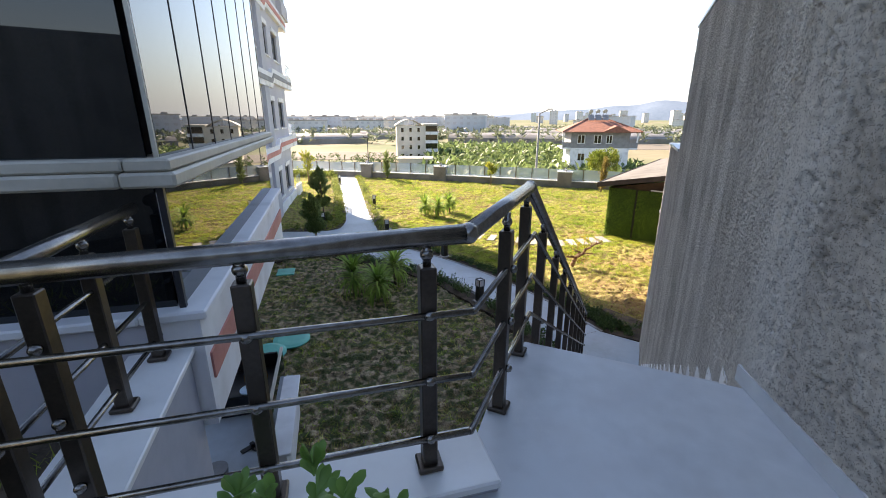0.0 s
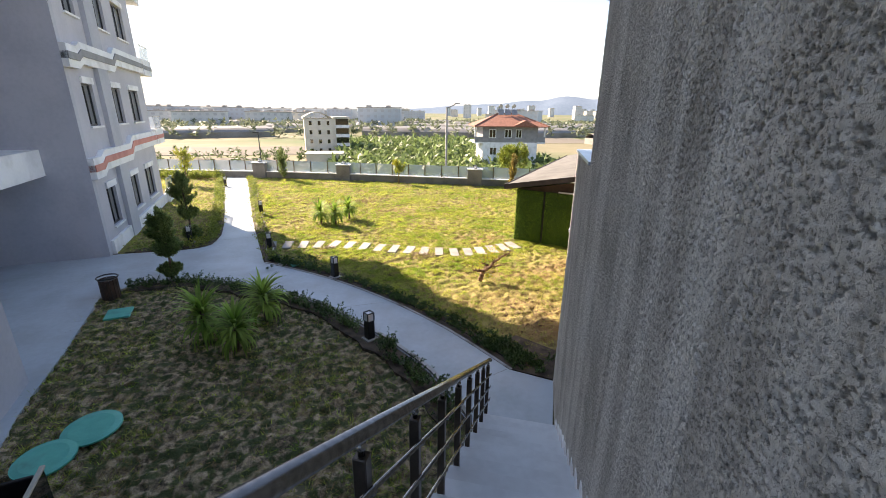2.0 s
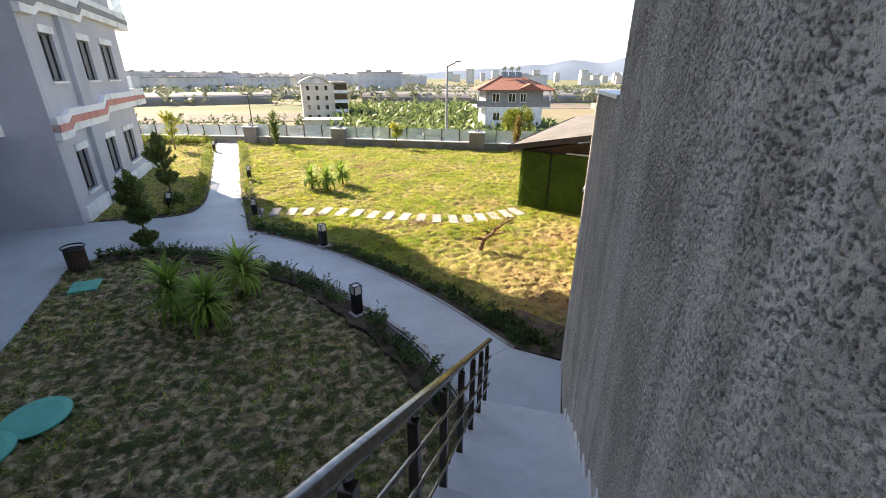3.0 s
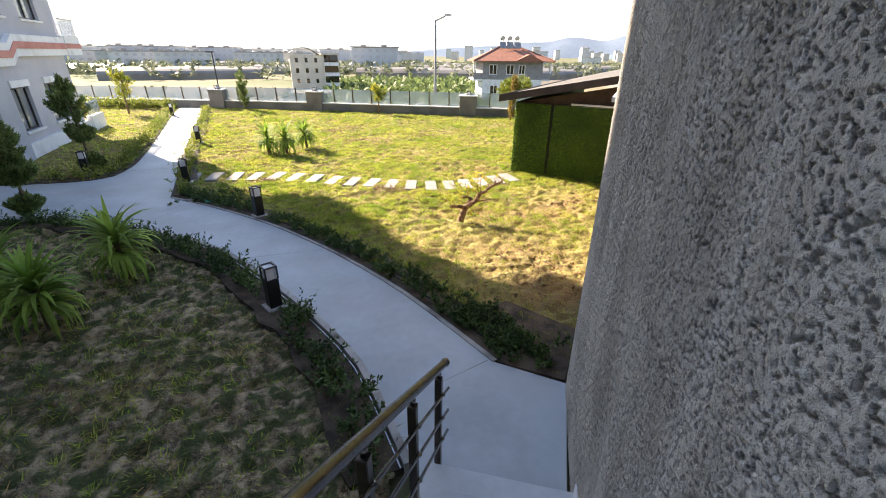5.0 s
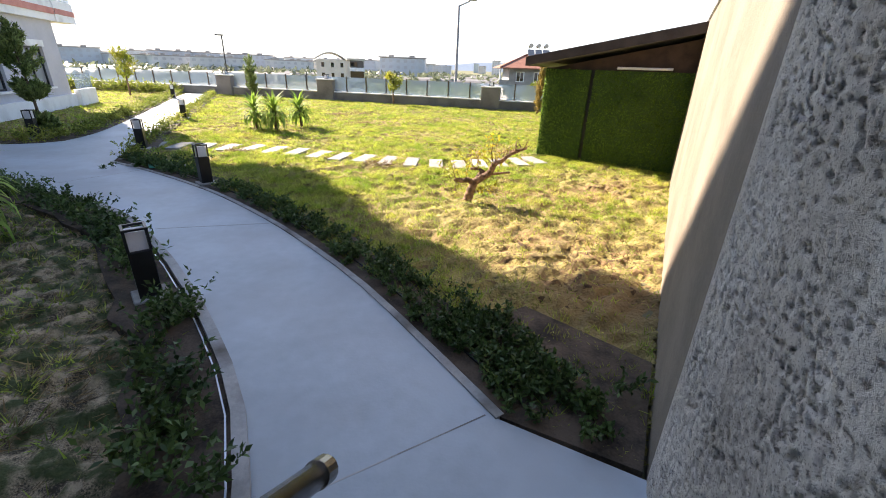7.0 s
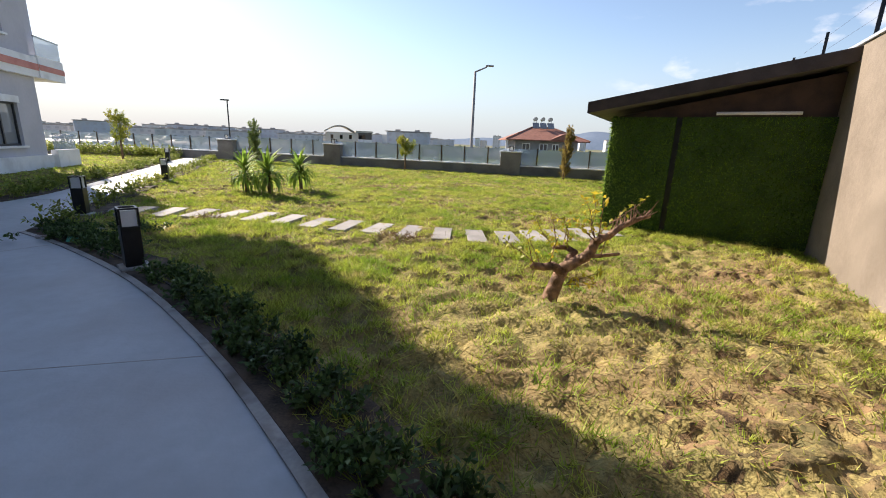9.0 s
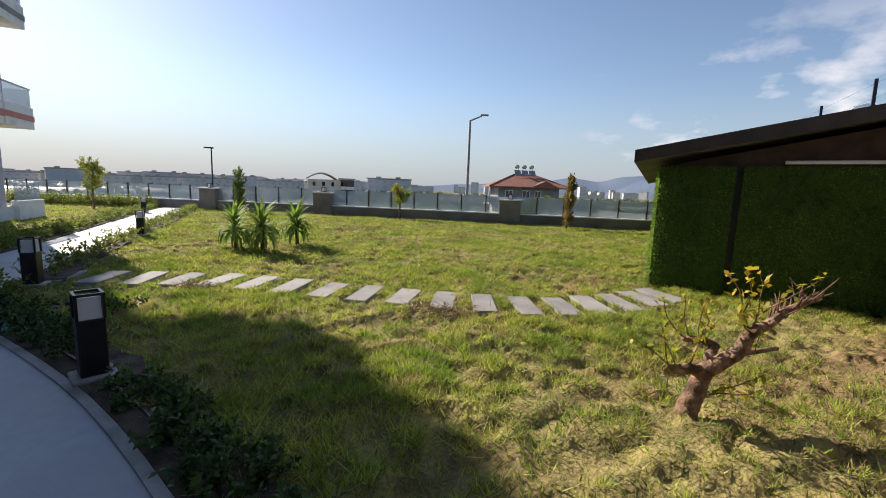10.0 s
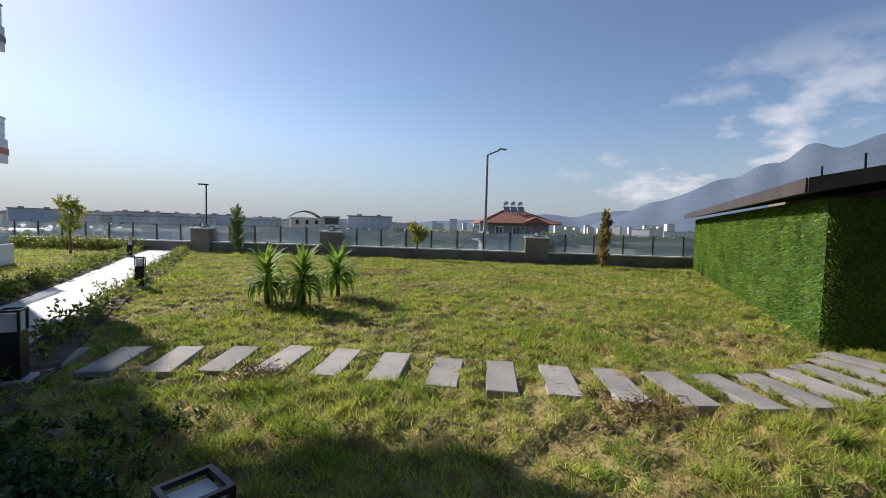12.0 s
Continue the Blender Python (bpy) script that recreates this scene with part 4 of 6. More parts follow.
def strip(name, pts, d0, d1, z0, z1, mat, label, category, kind="structure", wobble=0.0):
    bm = bmesh.new()
    rnd = random.Random(len(pts))
    a, b = offset_line(pts, d0), offset_line(pts, d1)
    rows = []
    for p, q in zip(a, b):
        j = rnd.uniform(-wobble, wobble)
        rows.append([bm.verts.new((p[0], p[1], z0)), bm.verts.new((p[0], p[1], z1)), bm.verts.new((q[0] + j, q[1] + j, z1)), bm.verts.new((q[0] + j, q[1] + j, z0))])
    for r, s in zip(rows, rows[1:]):
        for k in range(3):
            bm.faces.new((r[k], r[k + 1], s[k + 1], s[k]))
    bm.faces.new(rows[0])
    bm.faces.new(rows[-1][::-1])
    bmesh.ops.recalc_face_normals(bm, faces=bm.faces[:])
    return tagged(part(name, bm, mat), label, category, kind=kind)


strip("kerb", EDGE_L, 0.0, 0.075, G - 0.1, G + 0.07, M_KERB, "rounded concrete kerb along the curved path", "kerb")
strip("soil_strip", EDGE_L, 0.078, 0.55, G - 0.1, G + 0.035, M_SOIL, "dark soil of the planting strip along the path", "soil", wobble=0.05)
strip("kerb_thin", EDGE_R, -0.05, 0.012, G - 0.1, G + 0.028, M_KERB, "thin concrete edging along the path", "kerb")
strip("soil_strip_wall_side", EDGE_R, -0.052, -0.46, G - 0.1, G + 0.03, M_SOIL, "dark soil of the planting strip beside the lawn", "soil", wobble=0.06)
FAR_EDGE = smooth_line([(-2.1, 15.3), (-2.85, 17.9), (-3.67, 20.87), (-5.0, 26.3), (-6.17, 31.07), (-6.7, 33.2)], 0.5)
strip("soil_strip_far", FAR_EDGE, -0.01, -0.45, G - 0.1, G + 0.03, M_SOIL, "soil strip along the far path", "soil", wobble=0.05)
SIDE_EDGE = smooth_line(FAR_L[1:], 0.5)
strip("soil_strip_side", SIDE_EDGE, 0.01, 0.5, G - 0.1, G + 0.03, M_SOIL, "soil strip round the side lawn", "soil", wobble=0.05)
strip("drip_hose", EDGE_L, 0.1, 0.109, G + 0.034, G + 0.045, M_CAP, "thin pale grey drip hose behind the kerb", "hose", kind="")
strip("drip_hose", EDGE_R, -0.2, -0.185, G + 0.03, G + 0.045, M_BLACK, "thin black drip hose on the soil", "hose", kind="")
# wedge of soil where the strip meets the stair wall
bm = bmesh.new()
prism(bm, [(3.58, 8.42), (4.2, 8.0), (4.75, 8.8), (4.1, 9.6), (3.3, 9.2)], G - 0.1, G + 0.025)
tagged(part("soil_corner", bm, M_SOIL), "dark soil in the corner by the stair wall", "soil", kind="structure")

# joints in the path
for k, (a, b) in enumerate((((2.45, 8.0), (3.5, 8.45)), ((0.3, 11.6), (1.55, 11.75)), ((-2.1, 13.6), (-1.3, 14.55)), ((-4.1, 18.0), (-2.95, 18.2)), ((-5.2, 22.6), (-4.15, 22.8)))):
    bm = bmesh.new()
    a, b = Vector((*a, 0)), Vector((*b, 0))
    slab_between(bm, a, b, 0.008, G + 0.01, G + 0.0165)
    tagged(part("path_joint", bm, M_KERB), "narrow joint across the concrete path", "joint", kind="structure")

# stepping slabs
CENTRES = [(0, -2.2, 17.1), (4, -0.03, 16.85), (7, 1.52, 16.2), (10, 3.02, 15.62), (11, 3.5, 15.45), (12, 4.0, 15.32), (13, 4.48, 15.27), (14, 4.92, 15.3), (15, 5.36, 15.4), (16, 5.82, 15.57), (17, 6.26, 15.76)]
TURNS = [(0, 6), (4, -17), (9, -19), (11, -10), (13, -6), (14, -2), (15, 2), (17, 8)]


def along(table, k, col):
    for r, s in zip(table, table[1:]):
        if r[0] <= k <= s[0]:
            return r[col] + (s[col] - r[col]) * (k - r[0]) / (s[0] - r[0])
    return table[-1][col]


SLABS = []
rnd = random.Random(4)
for k in range(18):
    bm = bmesh.new()
    box(bm, 0, 0, 0, 0.29 + rnd.uniform(-0.01, 0.01), 0.82 + rnd.uniform(-0.02, 0.02), 0.06)
    bevel(bm, 0.008)
    ob = part("stepping_slab", bm, M_SLAB)
    ob.matrix_basis = pose(along(CENTRES, k, 1), along(CENTRES, k, 2), G - 0.006 + rnd.uniform(-0.003, 0.005), rnd.uniform(-1, 1), rnd.uniform(-1, 1), along(TURNS, k, 1) + rnd.uniform(-2, 2))
    SLABS.append((along(CENTRES, k, 1), along(CENTRES, k, 2), radians(along(TURNS, k, 1))))
    tagged(ob, "pale grey rectangular stepping slab set in the lawn", "stepping stone", group="stepping slabs across the lawn")


# ---------------------------------------------------------------- leaves and grass
def leaf_array(pos, way, length, width, rng, fold=0.25):
    """Folded four-cornered leaves: arrays of base, direction, length and width."""
    n = len(pos)
    up = rng.normal(size=(n, 3)) * 0.6 + np.array((0, 0, 1.0))
    side = np.cross(way, up)
    side /= np.linalg.norm(side, axis=1, keepdims=True) + 1e-9
    nor = np.cross(side, way)
    L, W = length[:, None], width[:, None]
    a = pos
    b = pos + way * L * 0.5 + side * W * 0.5 + nor * W * fold
    c = pos + way * L
    d = pos + way * L * 0.5 - side * W * 0.5 + nor * W * fold
    v = np.stack((a, b, c, d), 1).reshape(-1, 3)
    return v, np.arange(4 * n).reshape(n, 4)


def unit(a):
    return a / (np.linalg.norm(a, axis=1, keepdims=True) + 1e-9)


BOLLARDS = ((1.02, 9.98, 32), (0.14, 13.62, 38), (-2.15, 16.47, 12), (-5.05, 17.75, 10), (-3.52, 21.95, 12), (-7.2, 29.9, 12))


def shrubs(name, spots, mat, label, seed, height=(0.14, 0.32), leaves=60, size=0.06):
    """Low leafy plants at plan spots, each with stems that lean out."""
    rng = np.random.default_rng(seed)
    vs, fs, n0 = [], [], 0
    for x, y in spots:
        if any((x - bx) ** 2 + (y - by) ** 2 < 0.12 for bx, by, _ in BOLLARDS):
            continue
        h = rng.uniform(*height)
        stems = rng.integers(4, 8)
        heads = np.column_stack((rng.normal(0, h * 0.42, stems), rng.normal(0, h * 0.42, stems), rng.uniform(0.6, 1.0, stems) * h))
        per = max(4, leaves // stems)
        for hd in heads:
            t = rng.uniform(0.25, 1.0, per)[:, None]
            pos = np.array((x, y, G + 0.02)) + hd * t
            way = unit(rng.normal(size=(per, 3)) + np.array((hd[0], hd[1], 0.0)) * 2 + np.array((0, 0, 0.55)))
            v, f = leaf_array(pos, way, rng.uniform(0.6, 1.3, per) * size, rng.uniform(0.35, 0.6, per) * size, rng)
            vs.append(v)
            fs.append(f + n0)
            n0 += len(v)
    return tagged(triangles(name, np.concatenate(vs), np.concatenate(fs), mat), label, "shrubs", kind="stuff")


def spots_along(pts, d0, d1, gap, seed, skip=0.0):
    rng = random.Random(seed)
    out = []
    total = 0.0
    for a, b in zip(pts, pts[1:]):
        w = Vector((b[0] - a[0], b[1] - a[1]))
        total += w.length
        while total > gap:
            total -= gap
            if rng.random() < skip:
                continue
            d = rng.uniform(d0, d1)
            n = Vector((-w.y, w.x)).normalized()
            f = rng.random()
            out.append((a[0] + w.x * f + n.x * d, a[1] + w.y * f + n.y * d))
    return out


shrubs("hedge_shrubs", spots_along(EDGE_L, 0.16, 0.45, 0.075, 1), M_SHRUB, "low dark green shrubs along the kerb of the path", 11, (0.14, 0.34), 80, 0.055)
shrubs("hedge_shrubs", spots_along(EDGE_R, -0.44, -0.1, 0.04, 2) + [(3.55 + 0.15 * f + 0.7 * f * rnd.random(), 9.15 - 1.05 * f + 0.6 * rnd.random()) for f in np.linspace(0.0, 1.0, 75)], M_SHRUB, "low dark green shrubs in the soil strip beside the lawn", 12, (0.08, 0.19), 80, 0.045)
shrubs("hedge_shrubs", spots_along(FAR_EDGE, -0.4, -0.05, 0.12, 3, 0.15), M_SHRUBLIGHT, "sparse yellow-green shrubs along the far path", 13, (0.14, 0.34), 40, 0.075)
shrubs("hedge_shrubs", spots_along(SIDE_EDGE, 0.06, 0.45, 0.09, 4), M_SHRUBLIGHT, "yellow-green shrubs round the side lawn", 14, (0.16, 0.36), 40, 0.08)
shrubs("hedge_shrubs", spots_along(smooth_line([(-15.5, 35.0), (-10, 33.7), (-8.4, 33.4)], 0.5), -0.5, 0.2, 0.06, 5), M_SHRUBLIGHT, "young yellow-green hedge along the boundary wall", 15, (0.3, 0.75), 60, 0.11)
shrubs("soil_weeds", [(-1.0 + rnd.uniform(-0.9, 0.6), 14.9 + rnd.uniform(-0.35, 0.6)) for _ in range(30)], M_SHRUB, "weeds and small plants at the tip of the bed", 16, (0.06, 0.16), 40, 0.05)


def patch(x, y):
    """Slow and quick patterns from 0 to 1 for bare and lush places."""
    slow = 0.5 + 0.2 * np.sin(1.7 * x + 0.8 * y + 1.0) + 0.18 * np.sin(0.9 * x - 1.9 * y)
    wx, wy = x + 0.25 * np.sin(2.3 * y), y + 0.25 * np.sin(2.9 * x)
    quick = 0.3 * np.sin(7.3 * wx + 2.1 * wy) * np.sin(9.1 * wy - 1.3 * wx) + 0.25 * np.sin(15.7 * wx - 4 * wy) * np.sin(13.9 * wy + 3 * wx)
    return slow + quick


def grass(name, poly, density, height, label, seed, width=0.006, y_range=(-1e9, 1e9), keep=0.2):
    """Single blades of grass strewn over a plan polygon, thin on the bare places."""
    rng = np.random.default_rng(seed)
    xs, ys = [p[0] for p in poly], [p[1] for p in poly]
    y0, y1 = max(min(ys), y_range[0]), min(max(ys), y_range[1])
    n = int((max(xs) - min(xs)) * (y1 - y0) * density)
    x, y = rng.uniform(min(xs), max(xs), n), rng.uniform(y0, y1, n)
    ok = inside(poly, x, y)
    for cx, cy, turn in SLABS:
        lx = (x - cx) * math.cos(turn) + (y - cy) * math.sin(turn)
        ly = -(x - cx) * math.sin(turn) + (y - cy) * math.cos(turn)
        ok &= (np.abs(lx) > 0.15) | (np.abs(ly) > 0.4)
    bare = np.exp(-(((x - 5.2) / 1.9) ** 2 + ((y - 10.7) / 1.7) ** 2)) + 0.8 * np.exp(-(((x - 6.9) / 1.2) ** 2 + ((y - 13.4) / 1.0) ** 2)) + 0.5 * np.exp(-(((x + 1.9) / 1.1) ** 2 + ((y - 20.6) / 1.6) ** 2))
    lush = np.clip(patch(x, y) - 0.9 * bare, 0, 1)
    ok &= rng.random(n) > 0.72 * np.clip(bare, 0, 1)
    ok &= rng.random(n) < keep + (1 - keep) * lush
    ok &= rng.random(n) < 0.2 + 0.8 * clods(x, y)
    x, y, lush = x[ok], y[ok], lush[ok]
    n = len(x)
    z = G - 0.03
    h = 0.03 + rng.uniform(0.35, 1.2, n) * height * (0.3 + 1.0 * lush)
    ang, lean = rng.uniform(0, 2 * np.pi, n), rng.normal(0, 0.75, (n, 2))
    dx, dy = np.cos(ang) * width, np.sin(ang) * width
    base = np.column_stack((x, y, z + 0.025 + bumps(x, y)))
    v = np.stack((base + np.column_stack((dx, dy, np.zeros(n))), base - np.column_stack((dx, dy, np.zeros(n))), base + np.column_stack((lean[:, 0] * h, lean[:, 1] * h, h))), 1)
    return tagged(triangles(name, v.reshape(-1, 3), np.arange(3 * n).reshape(n, 3), M_GRASS), label, "grass", kind="stuff")


grass("grass", LAWN_B, 5200, 0.042, "green and straw-coloured grass of the main lawn", 21, 0.005, (7, 16.2))
grass("grass", LAWN_B, 2400, 0.042, "green and straw-coloured grass of the main lawn", 22, 0.008, (16.2, 21.5))
grass("grass", LAWN_B, 900, 0.045, "green and straw-coloured grass of the main lawn", 23, 0.015, (21.5, 36))
def tufts(name, poly, per_m2, height, blades, label, seed, mat, spread=0.05, width=0.005, where=None):
    """Separate clumps of leaning blades on a lawn."""
    g = np.random.default_rng(seed)
    xs, ys = [p[0] for p in poly], [p[1] for p in poly]
    n = int((max(xs) - min(xs)) * (max(ys) - min(ys)) * per_m2)
    x, y = g.uniform(min(xs), max(xs), n), g.uniform(min(ys), max(ys), n)
    ok = inside(poly, x, y) & (g.random(n) < np.clip(patch(x, y) * 1.3 - 0.1, 0.1, 1))
    if where is not None:
        ok &= g.random(n) < where(x, y)
    for cx, cy, turn in SLABS:
        ok &= (x - cx) ** 2 + (y - cy) ** 2 > 0.2
    x, y = x[ok], y[ok]
    n = len(x)
    size = g.uniform(0.5, 1.5, n)
    k = np.repeat(np.arange(n), blades)
    m = len(k)
    off = g.normal(0, 1, (m, 2)) * (spread * size[k])[:, None]
    z = G + bumps(x, y)
    base = np.column_stack((x[k] + off[:, 0], y[k] + off[:, 1], z[k] - 0.01))
    h = height * size[k] * g.uniform(0.4, 1.2, m)
    tip = base + np.column_stack((off[:, 0] * 0.8 + g.normal(0, 0.35, m) * h, off[:, 1] * 0.8 + g.normal(0, 0.35, m) * h, h))
    ang = g.uniform(0, np.pi, m)
    d = np.column_stack((np.cos(ang), np.sin(ang), np.zeros(m))) * width
    v = np.stack((base + d, base - d, tip), 1).reshape(-1, 3)
    return tagged(triangles(name, v, np.arange(3 * m).reshape(m, 3), mat), label, "grass", kind="stuff")


M_DEAD = leaf_material("dead_grass", (0.1, 0.062, 0.025), (0.32, 0.215, 0.09), island=0.65, through_light=0.25, rough=0.8)
NEAR_B = [(-1.0, 14.9), (0.4, 13.6), (1.7, 12.1), (2.6, 10.9), (3.5, 9.3), (4.3, 8.5), (8.6, 14.4), (6.5, 16.3), (2, 18.5), (-1.5, 17.5)]
tufts("grass_tufts", NEAR_B, 42, 0.075, 28, "crisp tufts of green grass on the main lawn", 27, M_GRASS, 0.045, 0.004, lambda x, y: 1 - 0.8 * np.exp(-(((x - 5.2) / 1.9) ** 2 + ((y - 10.7) / 1.7) ** 2)))
tufts("dead_grass", NEAR_B, 130, 0.026, 20, "brown dead grass on the trodden part of the lawn", 28, M_DEAD, 0.045, 0.005, lambda x, y: 0.15 + 0.85 * np.exp(-(((x - 5.4) / 2.2) ** 2 + ((y - 11.2) / 2.2) ** 2)))
tufts("grass_tufts", LAWN_A, 30, 0.05, 26, "tufts of dull green grass on the worn front lawn", 29, M_GRASS, 0.055, 0.005)
tufts("dead_grass", LAWN_A, 70, 0.022, 20, "brown dead grass on the worn front lawn", 30, M_DEAD, 0.07, 0.006)
tufts("grass_tufts", LAWN_B, 45, 0.06, 14, "short tufts of green grass on the far half of the lawn", 34, M_GRASS, 0.05, 0.008, lambda x, y: (y > 16.0) * (0.15 + 0.85 * clods(x, y)))
tufts("dead_grass", LAWN_B, 9, 0.045, 26, "straw-coloured clumps scattered over the main lawn", 33, M_DEAD, 0.07, 0.008, lambda x, y: (y > 16.5) * 0.9)
grass("grass", LAWN_A, 380, 0.03, "thin shaded grass of the front lawn", 24, 0.008, keep=0.12)
grass("grass", LAWN_C, 500, 0.04, "short grass of the side lawn", 25, 0.014)
grass("grass", [(-1.3, 0.9), (-1.55, 1.95), (-3.5, 1.4), (-3.5, -1), (-1.25, -1)], 900, 0.1, "grass on the raised bed", 26, 0.008).location.z = 0.05 - G

# bare reddish soil by the boundary wall
M_BARE = material("bare_red_soil", (0.055, 0.034, 0.018), (0.27, 0.175, 0.085), scale=11.0, rough=0.95, bump=0.5, bump_scale=28, fine=0.6, stain=(0.14, 0.13, 0.05), stain_scale=1.6, distance=0.03)
for bx, by, ra, rb, seed in ((5.0, 10.6, 1.9, 1.55, 1), (6.9, 13.4, 1.1, 0.8, 2), (-1.9, 20.6, 0.9, 1.4, 3)):
    bm = bmesh.new()
    rings = []
    for i in range(46):
        ring = []
        for j in range(120):
            a = j * math.tau / 120
            f = i / 45 * (1 + 0.3 * noise.noise((math.cos(a) * 1.5 + seed, math.sin(a) * 1.5, seed)) + 0.12 * noise.noise((math.cos(a) * 5, math.sin(a) * 5, seed)))
            x, y = bx + ra * f * math.cos(a), by + rb * f * math.sin(a)
            ring.append(bm.verts.new((x, y, G + float(bumps(x, y)) + 0.001 + 0.008 * noise.noise((x * 7, y * 7, seed)) + 0.014 * noise.noise((x * 21, y * 21, seed)) - 0.05 * (i / 45) ** 3)))
        rings.append(ring)
    for r, q in zip(rings[1:], rings[2:]):
        for j in range(120):
            bm.faces.new((r[j], r[(j + 1) % 120], q[(j + 1) % 120], q[j]))
    for j in range(120):
        bm.faces.new((rings[0][0], rings[1][j], rings[1][(j + 1) % 120]))
    bmesh.ops.delete(bm, geom=rings[0][1:], context="VERTS")
    bmesh.ops.recalc_face_normals(bm, faces=bm.faces[:])
    tagged(part("bare_soil", bm, M_BARE, smooth=True), "worn patch of bare reddish soil in the lawn", "soil", kind="structure")

# blades of the artificial turf
rng = np.random.default_rng(31)
for a, b, sgn in TURF_FACES:
    w = (b - a).normalized()
    out = np.array((w.y, -w.x, 0.0)) if sgn < 0 else np.array((-w.y, w.x, 0.0))
    length = (b - a).length
    n = int(length * 1.88 * (3000 if sgn < 0 else 1500))
    t, z = rng.uniform(0, length, n), rng.uniform(G + 0.03, PANEL_TOP, n)
    base = np.array((a.x, a.y, 0))[None] + np.outer(t, (w.x, w.y, 0)) + np.outer(z, (0, 0, 1))
    s = 0.006 if sgn < 0 else 0.01
    side = np.outer(rng.normal(0, 1, n), (w.x, w.y, 0)) + np.outer(rng.normal(0, 1, n), (0, 0, 1))
    side = unit(side) * s
    tip = base + out * rng.uniform(0.02, 0.05, n)[:, None] + rng.normal(0, 0.018, (n, 3)) + np.array((0, 0, -0.012))
    v = np.stack((base + side, base - side, tip), 1).reshape(-1, 3)
    triangles("turf_pile", v, np.arange(3 * n).reshape(n, 3), M_TURF, shed)["kind"] = "stuff"


# ---------------------------------------------------------------- bollard lights
def bollard(x, y, turn):
    """A square black garden light: column, open lantern with milky panes, and a concrete foot."""
    ob = thing("bollard_light", "square black garden bollard light with a milky lantern head", "garden light", pose(x, y, G + 0.01, 0, 0, turn), group="bollard lights along the path")
    bm = bmesh.new()
    box(bm, 0, 0, 0.02, 0.26, 0.26, 0.05)
    bevel(bm, 0.008)
    part("foot", bm, M_KERB, ob, "small concrete foot")
    bm = bmesh.new()
    box(bm, 0, 0, 0.245, 0.16, 0.16, 0.4)
    bevel(bm, 0.006)
    part("column", bm, M_BLACK, ob)
    bm = bmesh.new()
    loops = [[bm.verts.new((r * sx, r * sy, z)) for sx, sy in ((-1, -1), (1, -1), (1, 1), (-1, 1))] for r, z in ((0.084, 0.613), (0.084, 0.631), (0.066, 0.631), (0.066, 0.613))]
    for k in range(4):
        for i in range(4):
            j = (i + 1) % 4
            bm.faces.new((loops[k][i], loops[k][j], loops[(k + 1) % 4][j], loops[(k + 1) % 4][i]))
    bmesh.ops.recalc_face_normals(bm, faces=bm.faces[:])
    head = part("lantern_rim", bm, M_BLACK, ob)
    for sx in (-0.075, 0.075):
        for sy in (-0.075, 0.075):
            bm = bmesh.new()
            box(bm, sx, sy, 0.53, 0.018, 0.018, 0.166)
            part("corner_bar", bm, M_BLACK, head)
    bm = bmesh.new()
    box(bm, 0, 0, 0.525, 0.125, 0.125, 0.155)
    part("diffuser", bm, M_DIFFUSER, head, "milky diffuser")
    return ob


for x, y, turn in BOLLARDS:
    bollard(x, y, turn)


# ---------------------------------------------------------------- plants
def dracaena(x, y, h, seed, label, group):
    """A trunk with a head of stiff strap leaves above and hanging ones below."""
    ob = thing("dracaena", label, "plant", pose(x, y, G, 0, 0, 0), group=group)
    rng = np.random.default_rng(seed)
    bm = bmesh.new()
    lean = Vector((rng.normal(0, 0.04), rng.normal(0, 0.04), 1))
    pts = [Vector((0, 0, -0.03)), lean * h * 0.35, lean * h * 0.62]
    for a, b, r in zip(pts, pts[1:], (0.045, 0.035)):
        rod(bm, a, b, r, r * 0.85, 9)
    part("trunk", bm, M_BARK, ob, smooth=True)
    vs, fs, k = [], [], 0
    for i in range(130):
        f = rng.random()
        start = lean * h * (0.3 + 0.34 * f)
        az = rng.uniform(0, 2 * math.pi)
        up = 1.25 * f - 0.1 + rng.normal(0, 0.12)
        length = h * rng.uniform(0.42, 0.62)
        wdt = 0.03
        out = np.array((math.cos(az), math.sin(az), 0))
        side = np.array((-math.sin(az), math.cos(az), 0))
        p = np.array(start)
        ang = min(1.45, max(-0.5, up))
        row = []
        for j in range(6):
            wj = wdt * (0.7, 1, 1, 0.8, 0.5, 0.08)[j]
            row.append((p - side * wj, p + side * wj))
            step = length / 5
            p = p + (out * math.cos(ang) + np.array((0, 0, math.sin(ang)))) * step
            ang -= (0.12 + 0.5 * (1 - f)) * (0.5 + 0.35 * j)
            ang = max(ang, -1.5)
        for l, r in row:
            vs += [l, r]
        for j in range(5):
            fs.append((k + 2 * j, k + 2 * j + 1, k + 2 * j + 3, k + 2 * j + 2))
        k += 12
    triangles("leaves", vs, fs, M_YUCCA, ob)
    return ob


for k, (x, y, h) in enumerate(((-1.55, 9.95, 1.05), (-2.25, 10.45, 1.2), (-1.25, 11.2, 1.15))):
    dracaena(x, y, h, 50 + k, "dracaena with arching green strap leaves on the shaded lawn", "dracaenas on the front lawn")
for k, (x, y, h) in enumerate(((-0.75, 20.0, 1.0), (-0.12, 19.6, 1.02), (0.42, 20.55, 1.0))):
    dracaena(x, y, h, 60 + k, "dracaena with drooping green strap leaves on the sunny lawn", "dracaenas on the main lawn")


